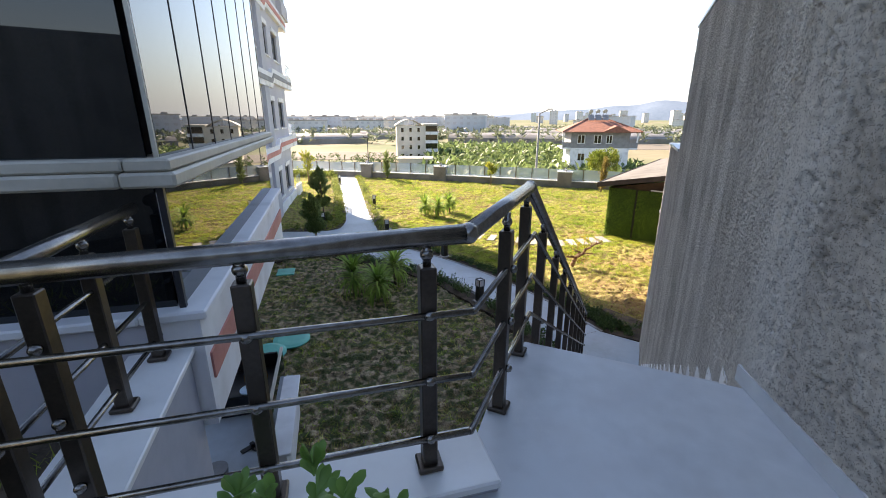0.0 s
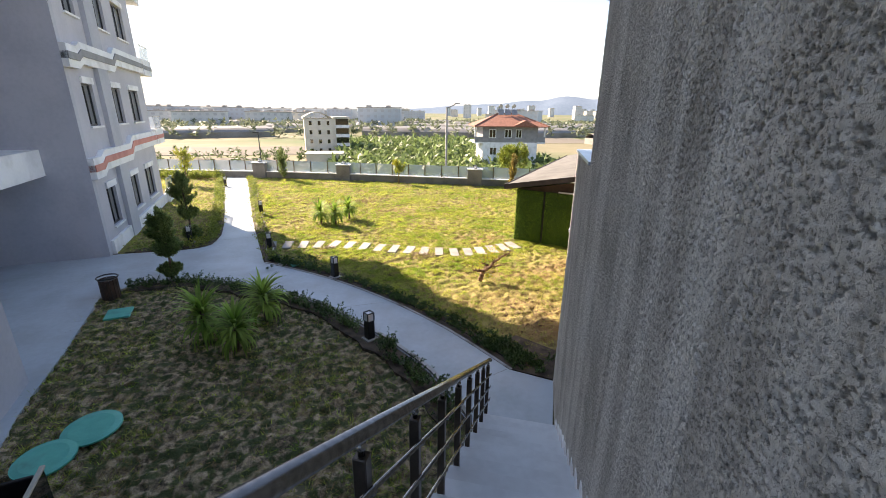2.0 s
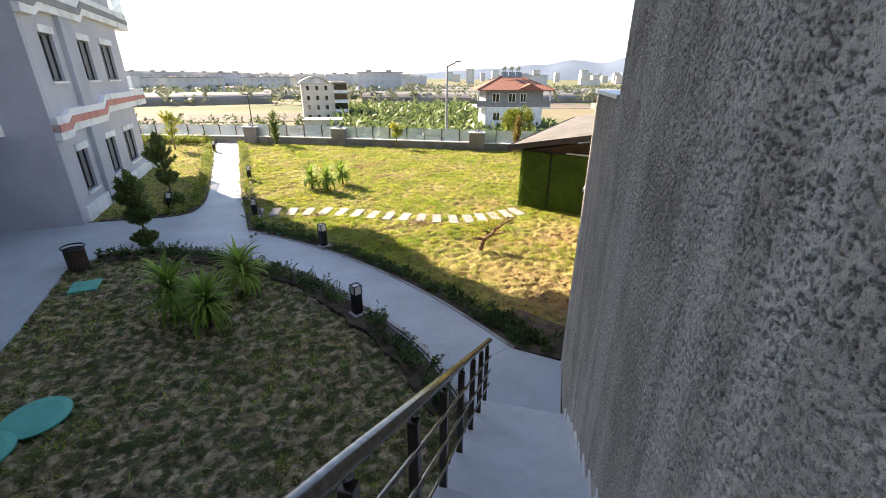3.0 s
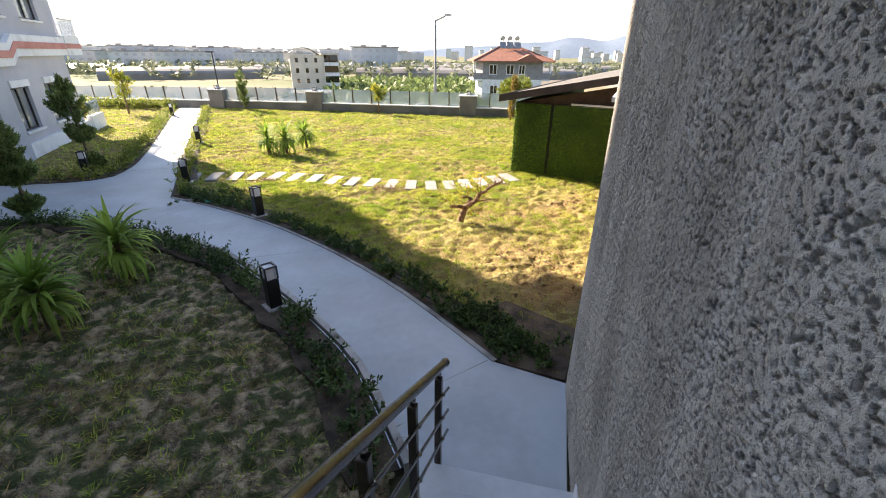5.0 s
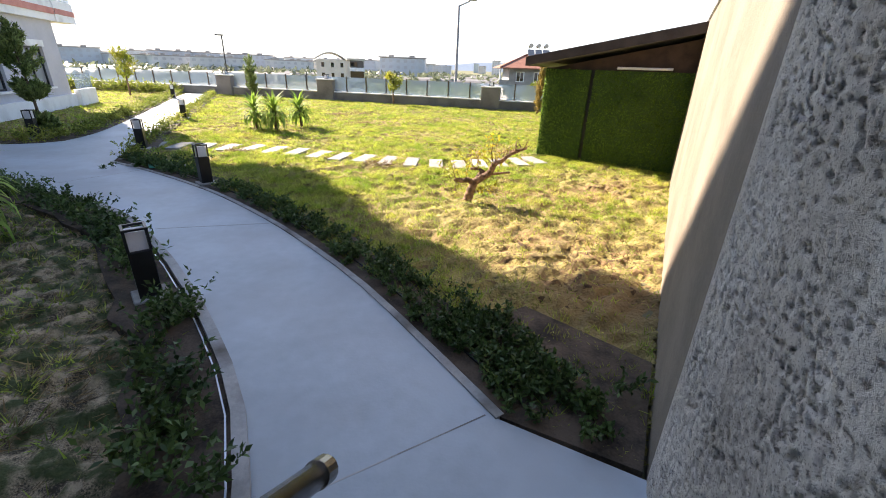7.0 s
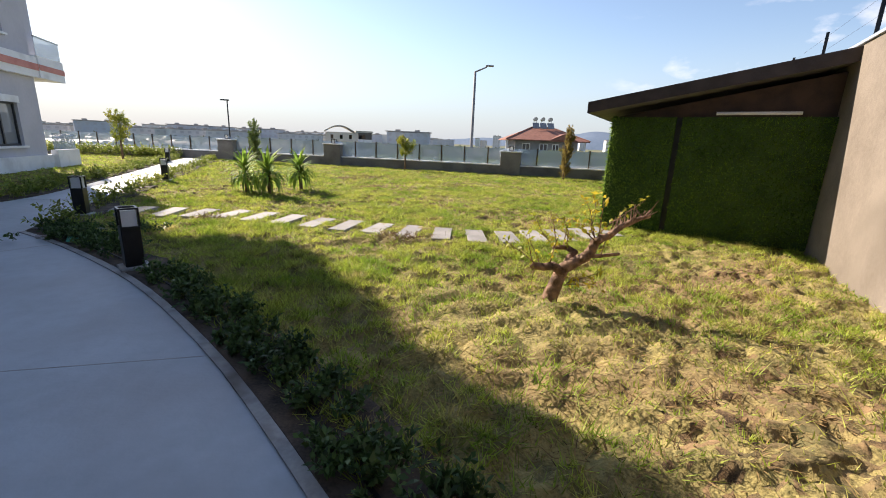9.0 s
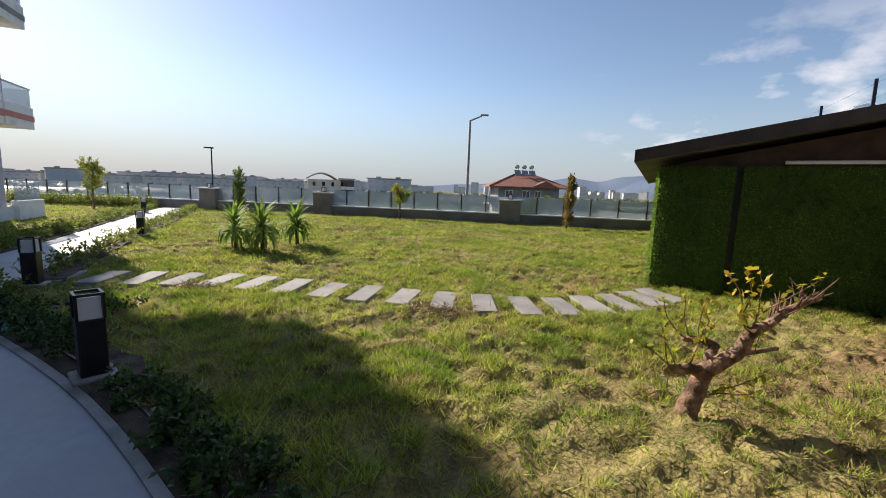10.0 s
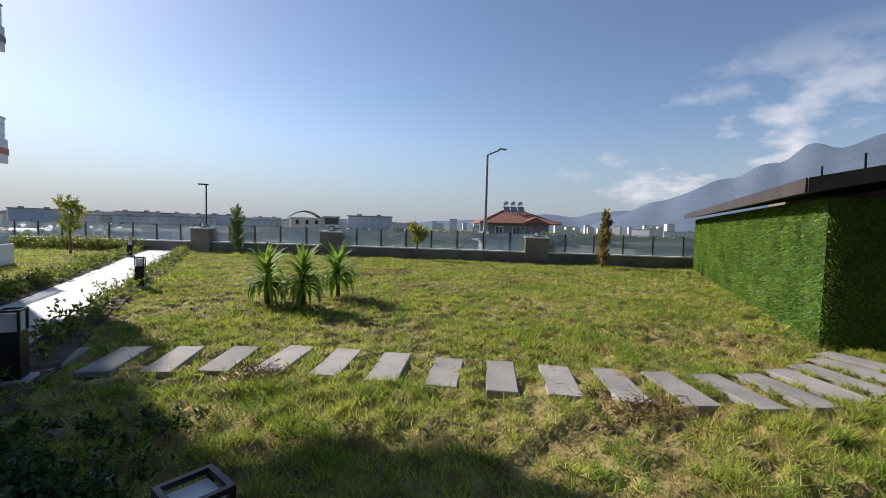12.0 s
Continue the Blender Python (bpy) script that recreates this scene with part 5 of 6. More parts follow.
def needle_clump(rng, c, rx, rz, n, size, cone=0.0):
    """A tuft of foliage: many small upright sprays in an uneven egg, with gaps between them."""
    sprays = 46
    d = unit(rng.normal(size=(sprays, 3)))
    r = rng.uniform(0.3, 1.0, sprays) ** 0.6
    taper = 1 - cone * np.clip(d[:, 2] * r, -1, 1)
    heart = np.array(c) + d * r[:, None] * np.column_stack((rx * taper, rx * taper, np.full(sprays, rz)))
    k = np.repeat(np.arange(sprays), max(1, n // sprays))
    m = len(k)
    lift = unit(d * np.array((1, 1, 0.5)) * 0.7 + np.array((0, 0, 0.9)))[k]
    along_spray = rng.uniform(-0.5, 0.5, m)[:, None] * max(rx, rz) * 0.62
    pos = heart[k] + lift * along_spray + rng.normal(0, 0.16 * rx, (m, 3)) * (0.6 - np.abs(along_spray) / (max(rx, rz) * 0.62) * 0.5)
    way = unit(lift + rng.normal(0, 0.45, (m, 3)))
    return leaf_array(pos, way, rng.uniform(0.6, 1.3, m) * size, rng.uniform(0.22, 0.4, m) * size, rng)


def clump_tree(name, x, y, z, clumps, trunk_r, mat, label, category, seed, needles=1500, size=0.09, cone=0.35, group=""):
    """A trunk with tufts of foliage at heights: (offset x, offset y, height, radius, half height)."""
    ob = thing(name, label, category, pose(x, y, z), group=group)
    rng = np.random.default_rng(seed)
    top = max(c[2] for c in clumps)
    bm = bmesh.new()
    last, r = Vector((0, 0, -0.05)), trunk_r
    for cx, cy, cz, *_ in sorted(clumps, key=lambda c: c[2]):
        p = Vector((cx * 0.6, cy * 0.6, cz))
        rod(bm, last, p, r, r * 0.7, 9)
        ball(bm, p, r * 0.7, u=8, v=6)
        last, r = p, r * 0.7
    part("trunk", bm, M_BARK, ob, smooth=True)
    for c in clumps:
        v, f = needle_clump(rng, c[:3], c[3], c[4], needles, size, c[5] if len(c) > 5 else cone)
        triangles("crown", v, f, mat, ob)
    return ob


clump_tree("topiary_conifer", -4.34, 14.3, G, [(0, 0, 0.26, 0.24, 0.2), (0.03, -0.02, 0.88, 0.3, 0.2, -0.3), (-0.12, 0.05, 1.5, 0.27, 0.42, 0.75)], 0.05, M_PINE, "conifer clipped into stacked tufts beside the path", "tree", 71, 7500, 0.08, group="clipped conifers")
clump_tree("topiary_conifer", -5.15, 18.15, G, [(0.05, 0, 0.28, 0.26, 0.2), (0.05, 0, 1.02, 0.3, 0.2, -0.35), (-0.05, 0.02, 1.88, 0.31, 0.56, 0.8)], 0.05, M_PINE, "conifer clipped into stacked tufts on the side lawn", "tree", 72, 7500, 0.085, group="clipped conifers")
clump_tree("columnar_cypress", -4.2, 32.5, G, [(0, 0, 0.75, 0.22, 0.55), (0, 0, 1.45, 0.24, 0.6)], 0.04, M_PINE, "slim green columnar cypress by the boundary wall", "tree", 73, 2600, 0.1)
M_AUTUMN = leaf_material("browning_leaves", (0.2, 0.15, 0.05), (0.36, 0.28, 0.09), island=0.4, through_light=0.4)
clump_tree("columnar_tree", 10.0, 26.4, G, [(0, 0, 0.5, 0.13, 0.45), (0.04, 0, 1.15, 0.16, 0.5), (0.08, 0, 1.75, 0.13, 0.4)], 0.04, M_AUTUMN, "slim yellowing tree by the boundary wall", "tree", 74, 1100, 0.11)
clump_tree("lemon_sapling", 3.43, 29.6, G, [(0, 0, 0.85, 0.28, 0.22), (0.12, 0, 1.15, 0.34, 0.26), (-0.12, 0.1, 1.3, 0.26, 0.2)], 0.05, M_YELLOWLEAF, "small lemon sapling with yellow-green leaves by the wall", "tree", 75, 450, 0.12, 0)
clump_tree("lemon_sapling", -9.8, 31.2, G, [(0, 0, 1.1, 0.36, 0.3), (0.15, 0, 1.6, 0.4, 0.34), (-0.15, 0.1, 1.95, 0.32, 0.3)], 0.05, M_YELLOWLEAF, "small lemon sapling behind the side lawn", "tree", 76, 500, 0.14, 0)
clump_tree("round_tree", 19.2, 51.0, -7.5, [(0, 0, 3.5, 1.7, 1.3), (0.7, 0.3, 4.4, 1.2, 1.0), (-0.7, 0.2, 4.2, 1.2, 0.9)], 0.22, M_SHRUBLIGHT, "round yellow-green tree beside the red-roofed house", "tree", 77, 1800, 0.3, 0)


def pruned_tree(x, y):
    """A hard-pruned lemon tree: short thick trunk, cut limbs, thin shoots and few yellow leaves."""
    ob = thing("pruned_lemon_tree", "hard-pruned lemon tree with cut limbs and sparse yellow leaves", "tree", pose(x, y, G - 0.02, 0, 0, -12))
    rng = random.Random(8)
    bm = bmesh.new()
    tips = []

    def limb(pts, r0, r1):
        n = len(pts) - 1
        for i in range(n):
            a, b = r0 + (r1 - r0) * i / n, r0 + (r1 - r0) * (i + 1) / n
            rod(bm, pts[i], pts[i + 1], a, b, 9)
            ball(bm, pts[i + 1], b * 1.04, u=9, v=7)
    limb([(-0.02, 0, -0.03), (0.0, 0, 0.06), (0.03, 0, 0.15), (0.06, 0.01, 0.24), (0.09, 0.01, 0.31)], 0.075, 0.055)
    limb([(0.06, 0.0, 0.29), (-0.02, -0.03, 0.335), (-0.1, -0.04, 0.325), (-0.2, -0.05, 0.335)], 0.045, 0.03)
    limb([(0.08, 0.01, 0.3), (0.14, 0.0, 0.345), (0.21, 0.01, 0.39), (0.28, 0.02, 0.43), (0.32, 0.02, 0.49), (0.345, 0.02, 0.565)], 0.055, 0.043)
    limb([(0.345, 0.02, 0.565), (0.4, 0.02, 0.61), (0.46, 0.03, 0.63), (0.52, 0.03, 0.69), (0.58, 0.04, 0.735), (0.68, 0.05, 0.79), (0.8, 0.07, 0.82)], 0.04, 0.016)
    limb([(0.3, 0.03, 0.43), (0.42, 0.06, 0.435), (0.59, 0.09, 0.455)], 0.022, 0.015)
    limb([(0.1, 0.02, 0.33), (0.15, 0.08, 0.4), (0.2, 0.12, 0.44)], 0.035, 0.03)
    limb([(0.2, 0.12, 0.44), (0.13, 0.15, 0.475), (0.02, 0.18, 0.465)], 0.03, 0.02)
    for cx, cy, cz, r in ((0.36, -0.02, 0.6, 0.034), (0.47, 0.0, 0.66, 0.026), (0.0, -0.05, 0.345, 0.034), (0.24, -0.02, 0.42, 0.03)):
        ball(bm, (cx, cy, cz), r, 0.8, 9, 7)
    part("trunk", bm, M_LEMONBARK, ob, "knobbly brown trunk with cut limbs", smooth=True)
    bm = bmesh.new()

    def shoot(start, way, length, bits, bend=0.22, r=0.0065):
        p, w = Vector(start), Vector(way).normalized()
        for j in range(bits):
            q = p + w * length / bits * rng.uniform(0.8, 1.2)
            rod(bm, p, q, r * (1 - 0.7 * j / bits), r * (1 - 0.7 * (j + 1) / bits), 5)
            p = q
            w = (w + Vector((rng.gauss(0, bend), rng.gauss(0, bend), rng.gauss(0.05, bend)))).normalized()
            tips.append(p.copy())
    # long thin shoots off the cut limbs
    for start, way, length, bits in (((-0.16, -0.05, 0.34), (-0.8, -0.1, 0.55), 0.42, 6), ((-0.14, -0.04, 0.35), (-0.3, 0.3, 1.0), 0.3, 5), ((-0.18, -0.04, 0.34), (-0.6, -0.5, 0.9), 0.33, 5), ((-0.05, -0.03, 0.35), (0.15, -0.4, 1.0), 0.3, 5),
                                     ((0.02, 0.18, 0.47), (-0.7, 0.1, 0.6), 0.4, 6), ((0.05, 0.17, 0.47), (-0.3, 0.2, 1.0), 0.35, 5), ((0.1, 0.16, 0.47), (0.1, 0.3, 1.0), 0.34, 5), ((0.12, 0.15, 0.47), (0.0, -0.4, 0.9), 0.28, 5),
                                     ((0.345, 0.02, 0.6), (-0.5, 0.1, 0.8), 0.4, 6), ((0.34, 0.02, 0.6), (-0.25, 0.35, 1.0), 0.4, 6), ((0.36, 0.02, 0.6), (0.15, -0.1, 1.0), 0.36, 5), ((0.35, 0.03, 0.59), (0.45, 0.1, 0.75), 0.52, 6),
                                     ((0.35, 0.0, 0.58), (-0.7, -0.3, 0.5), 0.36, 5), ((0.12, -0.04, 0.18), (0.5, -0.3, 0.45), 0.34, 6), ((0.1, -0.04, 0.16), (0.8, -0.2, 0.3), 0.26, 5), ((0.42, 0.05, 0.44), (0.2, 0.1, 1.0), 0.17, 3), ((-0.19, -0.05, 0.33), (-0.05, -0.2, -1.0), 0.16, 3)):
        shoot(start, way, length, bits)
    leafy = list(tips)
    # a broom of cut twigs at the end of the long limb
    for i in range(34):
        f = rng.random()
        start = (0.46 + 0.34 * f, 0.03 + 0.04 * f + rng.gauss(0, 0.012), 0.65 + 0.17 * f)
        shoot(start, (rng.gauss(0.35, 0.35), rng.gauss(0, 0.4), rng.uniform(0.5, 1.1)), rng.uniform(0.07, 0.2), 2, 0.12, 0.008)
    part("shoots", bm, M_LEMONBARK, ob, "thin bare shoots")["kind"] = "stuff"
    g = np.random.default_rng(9)
    pos = np.array([t for t in leafy for _ in range(3)]) + g.normal(0, 0.018, (3 * len(leafy), 3))
    v, f = leaf_array(pos, unit(g.normal(size=pos.shape) + np.array((0, 0, -0.15))), g.uniform(0.035, 0.075, len(pos)), g.uniform(0.02, 0.036, len(pos)), g)
    triangles("leaves", v, f, M_LEMONLEAF, ob)["label"] = "few yellow and green leaves"


# The bark's sunlit warmth is put into its base colour.
M_LEMONBARK = material("sun_toned_lemon_bark", (0.13, 0.075, 0.045), (0.34, 0.21, 0.14), scale=14, rough=0.9, bump=0.9, bump_scale=60, stain=(0.07, 0.045, 0.03), stain_scale=9)
M_LEMONLEAF = leaf_material("yellow_lemon_leaves", (0.2, 0.27, 0.03), (0.62, 0.47, 0.04), island=0.4, through_light=0.5, tip=(0.6, 0.42, 0.03))
pruned_tree(4.2, 12.76)


def dry_clump(x, y, r, seed, label="heap of dry cut grass on the lawn"):
    g = np.random.default_rng(seed)
    n = 420
    pos = np.column_stack((g.normal(0, r * 0.5, n), g.normal(0, r * 0.35, n), np.abs(g.normal(0, 0.035, n))))
    way = unit(g.normal(size=(n, 3)) * np.array((1, 1, 0.45)) + np.array((0, 0, 0.2)))
    v, f = leaf_array(pos, way, g.uniform(0.06, 0.14, n), g.uniform(0.005, 0.014, n), g)
    ob = triangles("dry_grass_heap", v, f, M_DRY)
    ob.location = (x, y, G)
    tagged(ob, label, "dry grass", kind="stuff")


M_DRY = leaf_material("dry_straw", (0.1, 0.065, 0.03), (0.26, 0.17, 0.08), island=0.4, through_light=0.15)
for k, (x, y, r) in enumerate(((2.88, 15.1, 0.42), (4.7, 22.7, 0.8), (2.0, 24.9, 0.7), (-0.2, 16.35, 0.3), (1.3, 24.2, 0.5))):
    dry_clump(x, y, r, 80 + k)

# potted shrub at the landing
pot = thing("potted_shrub", "leafy green shrub in a white planter beside the parapet", "plant", pose(-0.25, 1.0, TOP))
bm = bmesh.new()
box(bm, 0, -0.02, 0.06, 0.6, 0.16, 0.12)
bevel(bm, 0.01)
part("planter", bm, M_POT, pot)
g = np.random.default_rng(5)
vs, fs, k = [], [], 0
for hx, hy, top in ((-0.2, 0.05, 0.28), (-0.09, 0.0, 0.33), (0.0, 0.07, 0.36), (0.09, 0.02, 0.32), (0.2, 0.05, 0.28)):
    for i in range(22):
        f = g.uniform(0.35, 1)
        az, lift = g.uniform(0, 2 * math.pi), 0.2 + 1.0 * f + g.normal(0, 0.2)
        way = np.array((math.cos(az) * math.cos(lift), math.sin(az) * math.cos(lift), math.sin(lift)))
        side = np.array((-math.sin(az), math.cos(az), 0))
        nor = np.cross(side, way)
        long, wide = g.uniform(0.075, 0.115), g.uniform(0.028, 0.04)
        p = np.array((hx, hy, top * f))
        rows = ((0.0, 0.12), (0.3, 0.6), (0.6, 1.0), (0.82, 0.75), (1.0, 0.05))
        for t, w in rows:
            c = p + way * long * t + np.array((0, 0, -0.35)) * long * t * t
            vs += [c + side * wide * w / 2 + nor * wide * w * 0.2, c, c - side * wide * w / 2 + nor * wide * w * 0.2]
        for j in range(4):
            q = k + 3 * j
            fs += [(q, q + 1, q + 4, q + 3), (q + 1, q + 2, q + 5, q + 4)]
        k += 15
leaves = triangles("leaves", vs, fs, leaf_material("pot_leaves", (0.075, 0.17, 0.035), (0.16, 0.3, 0.07), island=0.0, through_light=0.3, rough=0.35), pot)
leaves.data.polygons.foreach_set("use_smooth", [True] * len(fs))

# ---------------------------------------------------------------- small garden things
bin_ob = thing("litter_bin", "round dark wooden slatted litter bin with a black rim", "bin", pose(-5.28, 13.1, G + 0.012))
bm = bmesh.new()
rod(bm, (0, 0, 0), (0, 0, 0.5), 0.17, 0.17, 20)
part("liner", bm, M_BLACK, bin_ob)
for k in range(16):
    a = k * math.tau / 16
    bm = bmesh.new()
    box(bm, 0.185, 0, 0.27, 0.022, 0.062, 0.5, Matrix.Rotation(a, 4, "Z"))
    part("slat", bm, M_DARKWOOD, bin_ob)
bm = bmesh.new()
for k in range(24):
    a, b = k * math.tau / 24, (k + 1) * math.tau / 24
    rod(bm, (0.22 * math.cos(a), 0.22 * math.sin(a), 0.57), (0.22 * math.cos(b), 0.22 * math.sin(b), 0.57), 0.018, seg=6)
part("rim", bm, M_BLACK, bin_ob)

bm = bmesh.new()
box(bm, 0, 0, 0.02, 0.5, 0.5, 0.05)
bevel(bm, 0.01)
hatch = part("valve_box_lid", bm, M_TURQUOISE)
hatch.matrix_basis = pose(-4.66, 12.1, G + 0.01, 2, 0, 14)
tagged(hatch, "square turquoise plastic valve box lid in the lawn", "lid")
for x, y, r, seed in ((-3.08, 8.03, 0.37, 0), (-3.36, 7.48, 0.35, 1)):
    ob = thing("tank_lid", "round turquoise plastic tank lid standing on the lawn", "lid", pose(x, y, G, 2, 1, 0), group="round tank lids")
    bm = bmesh.new()
    rod(bm, (0, 0, -0.05), (0, 0, 0.05), r * 0.85, r * 0.85, 32)
    part("neck", bm, M_BLACK, ob)
    bm = bmesh.new()
    rod(bm, (0, 0, 0.05), (0, 0, 0.075), r, r, 40)
    rod(bm, (0, 0, 0.075), (0, 0, 0.09), r * 0.97, r * 0.75, 40)
    part("lid", bm, M_TURQUOISE, ob)
bm = bmesh.new()
box(bm, 0, 0, 0.02, 0.3, 0.3, 0.04)
bevel(bm, 0.008)
small = part("valve_box_lid", bm, M_TURQUOISE)
small.matrix_basis = pose(-1.12, 14.85, G + 0.02, 3, 0, 30)
tagged(small, "small turquoise valve box lid in the shaded bed", "lid")
rs = random.Random(12)
for k in range(14):
    bm = bmesh.new()
    bmesh.ops.create_icosphere(bm, subdivisions=1, radius=1)
    for v in bm.verts:
        v.co *= 1 + rs.uniform(-0.25, 0.25)
    ob = part("stone", bm, M_SLAB)
    s = rs.uniform(0.04, 0.11)
    ob.matrix_basis = pose(-1.5 + rs.uniform(-0.55, 0.9), 15.15 + rs.uniform(-0.45, 0.5), G + 0.03, 0, 0, rs.uniform(0, 360)) @ Matrix.Diagonal((s, s * 0.7, s * 0.45, 1))
    tagged(ob, "pale loose stone on the soil at the bed's tip", "stone", group="loose stones")
bm = bmesh.new()
for k in range(60):
    a, b = k * 0.42, (k + 1) * 0.42
    ra, rb = 0.2 - 0.0012 * k, 0.2 - 0.0012 * (k + 1)
    rod(bm, (ra * math.cos(a), ra * math.sin(a), 0.02 + 0.0009 * k), (rb * math.cos(b), rb * math.sin(b), 0.02 + 0.0009 * (k + 1)), 0.014, seg=6)
hose = part("garden_hose", bm, material("blue_hose", (0.01, 0.06, 0.5), (0.02, 0.1, 0.65), scale=4, rough=0.4), smooth=True)
hose.matrix_basis = pose(-5.0, 7.98, G + 0.015)
tagged(hose, "coiled blue garden hose on the terrace", "hose")

# posts and wire on the boundary wall
BWALL = (Vector((16.2, 25.2, 0)) - Vector((*WALL_END, 0))).normalized()
wire_fence = thing("wire_fence", "leaning dark posts with barbed wire on the boundary wall", "wire fence")
tops = []
for k, s in enumerate((5.8, 7.9, 10.2, 12.5, 14.8, 17.1)):
    p = Vector((*WALL_END, 0)) + BWALL * s + Vector((BWALL.y, -BWALL.x, 0)) * 0.15
    a, b = p + Vector((0, 0, -0.11)), p + Vector((0.05, 0.05, 0.58))
    bm = bmesh.new()
    box(bm, 0, 0, 0, 0.045, 0.045, (b - a).length, Matrix.Translation((a + b) / 2) @ (b - a).to_track_quat("Z", "Y").to_matrix().to_4x4())
    part("post", bm, M_FRAME, wire_fence)
    tops.append((a, b))
for f in (0.55, 0.9):
    bm = bmesh.new()
    for (a, b), (c, d) in zip(tops, tops[1:]):
        rod(bm, a.lerp(b, f), c.lerp(d, f), 0.002, seg=4)
    part("wire", bm, M_FRAME, wire_fence)

# ---------------------------------------------------------------- terrace in the light well
def simple_thing(name, label, category, m, bm, mat):
    ob = part(name, bm, mat)
    ob.matrix_basis = m
    return tagged(ob, label, category)


screen = thing("terrace_divider", "white low terrace divider with a stepped top", "divider", pose(-1.85, 4.2, G + 0.015, 0, 0, 14.5))
bm = bmesh.new()
box(bm, 0, 0.8, 0.32, 0.16, 1.6, 0.64)
part("wall", bm, M_WHITE, screen)
bm = bmesh.new()
box(bm, 0.02, 0.8, 0.662, 0.24, 1.66, 0.04)
bevel(bm, 0.008)
part("coping", bm, M_WHITE, screen)
bm = bmesh.new()
box(bm, -0.25, 0.45, 0.0, 1.45, 2.7, 0.14)
bevel(bm, 0.008)
floor_slab = part("terrace_floor", bm, M_PAVING)
floor_slab.matrix_basis = pose(-2.62, 4.85, G + 0.015, 0, 0, 14.5)
tagged(floor_slab, "grey concrete floor of the sunken terrace", "terrace", kind="structure")
table = thing("terrace_bench", "low black glossy bench on the grey terrace", "bench", pose(-2.62, 4.85, G + 0.015, 0, 0, 14.5))
bm = bmesh.new()
box(bm, -0.1, 1.25, 0.2, 0.8, 0.8, 0.4)
bevel(bm, 0.02)
part("chest", bm, M_BLACK, table)
bm = bmesh.new()
box(bm, -0.1, 1.63, 0.53, 0.8, 0.05, 0.26)
bevel(bm, 0.01)
part("back_panel", bm, M_BLACK, table)
guard = thing("terrace_screen", "dark glass terrace screen with a pale metal top bar", "screen", pose(-2.62, 4.85, G + 0.015, 0, 0, 14.5))
bm = bmesh.new()
box(bm, 0.36, 0.75, 0.33, 0.02, 1.9, 0.66)
part("pane", bm, M_BALCONYGLASS, guard)
bm = bmesh.new()
box(bm, 0.36, 0.75, 0.68, 0.05, 1.95, 0.035)
bevel(bm, 0.006)
part("top_bar", bm, M_LEDGE, guard, "pale metal top bar")
for k, (dx, dy) in enumerate(((-0.2, 0.2), (0.05, 0.28))):
    lant = thing("amber_lantern", "small amber glass lantern on the bench", "lantern", pose(-2.88 + dx, 5.85 + dy, G + 0.416), group="lanterns on the bench")
    bm = bmesh.new()
    rod(bm, (0, 0, 0), (0, 0, 0.13), 0.045, 0.045, 14)
    part("glass", bm, material("amber_glass", (0.25, 0.12, 0.02), (0.4, 0.2, 0.04), scale=6, rough=0.2), lant)
    bm = bmesh.new()
    rod(bm, (0, 0, 0.13), (0, 0, 0.17), 0.05, 0.02, 14)
    part("lid", bm, M_BLACK, lant)
bm = bmesh.new()
rod(bm, (0, 0, 0), (0, 0, 0.02), 0.13, 0.13, 24)
simple_thing("plate", "pale blue plate on the bench", "plate", pose(-2.95, 5.8, G + 0.416), bm, material("pale_blue_glaze", (0.4, 0.55, 0.65), (0.5, 0.65, 0.72), rough=0.25))
bm = bmesh.new()
rod(bm, (0, 0, 0), (0, 0, 0.28), 0.11, 0.14, 20)
simple_thing("bucket", "grey plastic bucket on the terrace floor", "bucket", pose(-2.7, 4.3, G + 0.086), bm, M_BANDGREY)
for dx, dy, a in ((0, 0, 20), (0.14, 0.05, 28)):
    bm = bmesh.new()
    box(bm, 0, 0, 0.012, 0.09, 0.25, 0.022)
    bevel(bm, 0.01)
    ob = thing("slipper", "black slipper on the terrace floor", "slipper", pose(-2.6 + dx, 4.95 + dy, G + 0.086, 0, 0, -60 + a), group="pair of slippers")
    part("sole", bm, M_BLACK, ob)
    bm = bmesh.new()
    box(bm, 0, 0.04, 0.045, 0.085, 0.06, 0.04)
    bevel(bm, 0.012)
    part("strap", bm, M_BLACK, ob)

# ---------------------------------------------------------------- lamps outside the garden
PLAIN = -8.55
lampost = thing("street_lamp", "tall grey steel street lamp with one arm outside the fence", "street lamp", pose(6.85, 31.0, -6.2))
bm = bmesh.new()
rod(bm, (0, 0, 0), (0, 0, 8.1), 0.1, 0.06, 12)
part("pole", bm, M_BANDGREY, lampost, smooth=True)
bm = bmesh.new()
rod(bm, (0, 0, 8.08), (0.55, -0.1, 8.32), 0.04, 0.035, 8)
part("arm", bm, M_BANDGREY, lampost)
bm = bmesh.new()
box(bm, 0.68, -0.12, 8.37, 0.4, 0.16, 0.07, Matrix())
bevel(bm, 0.02)
part("head", bm, M_BANDGREY, lampost)
garden_lamp = thing("garden_lamp", "dark slim pole lamp on the boundary wall pillar", "lamp", pose(-5.75, 33.6, G + 1.1))
bm = bmesh.new()
rod(bm, (0, 0, 0), (0, 0, 1.95), 0.035, 0.03, 10)
part("pole", bm, M_FRAME, garden_lamp)
bm = bmesh.new()
box(bm, -0.12, 0, 1.96, 0.42, 0.16, 0.06)
bevel(bm, 0.01)
part("head", bm, M_FRAME, garden_lamp)

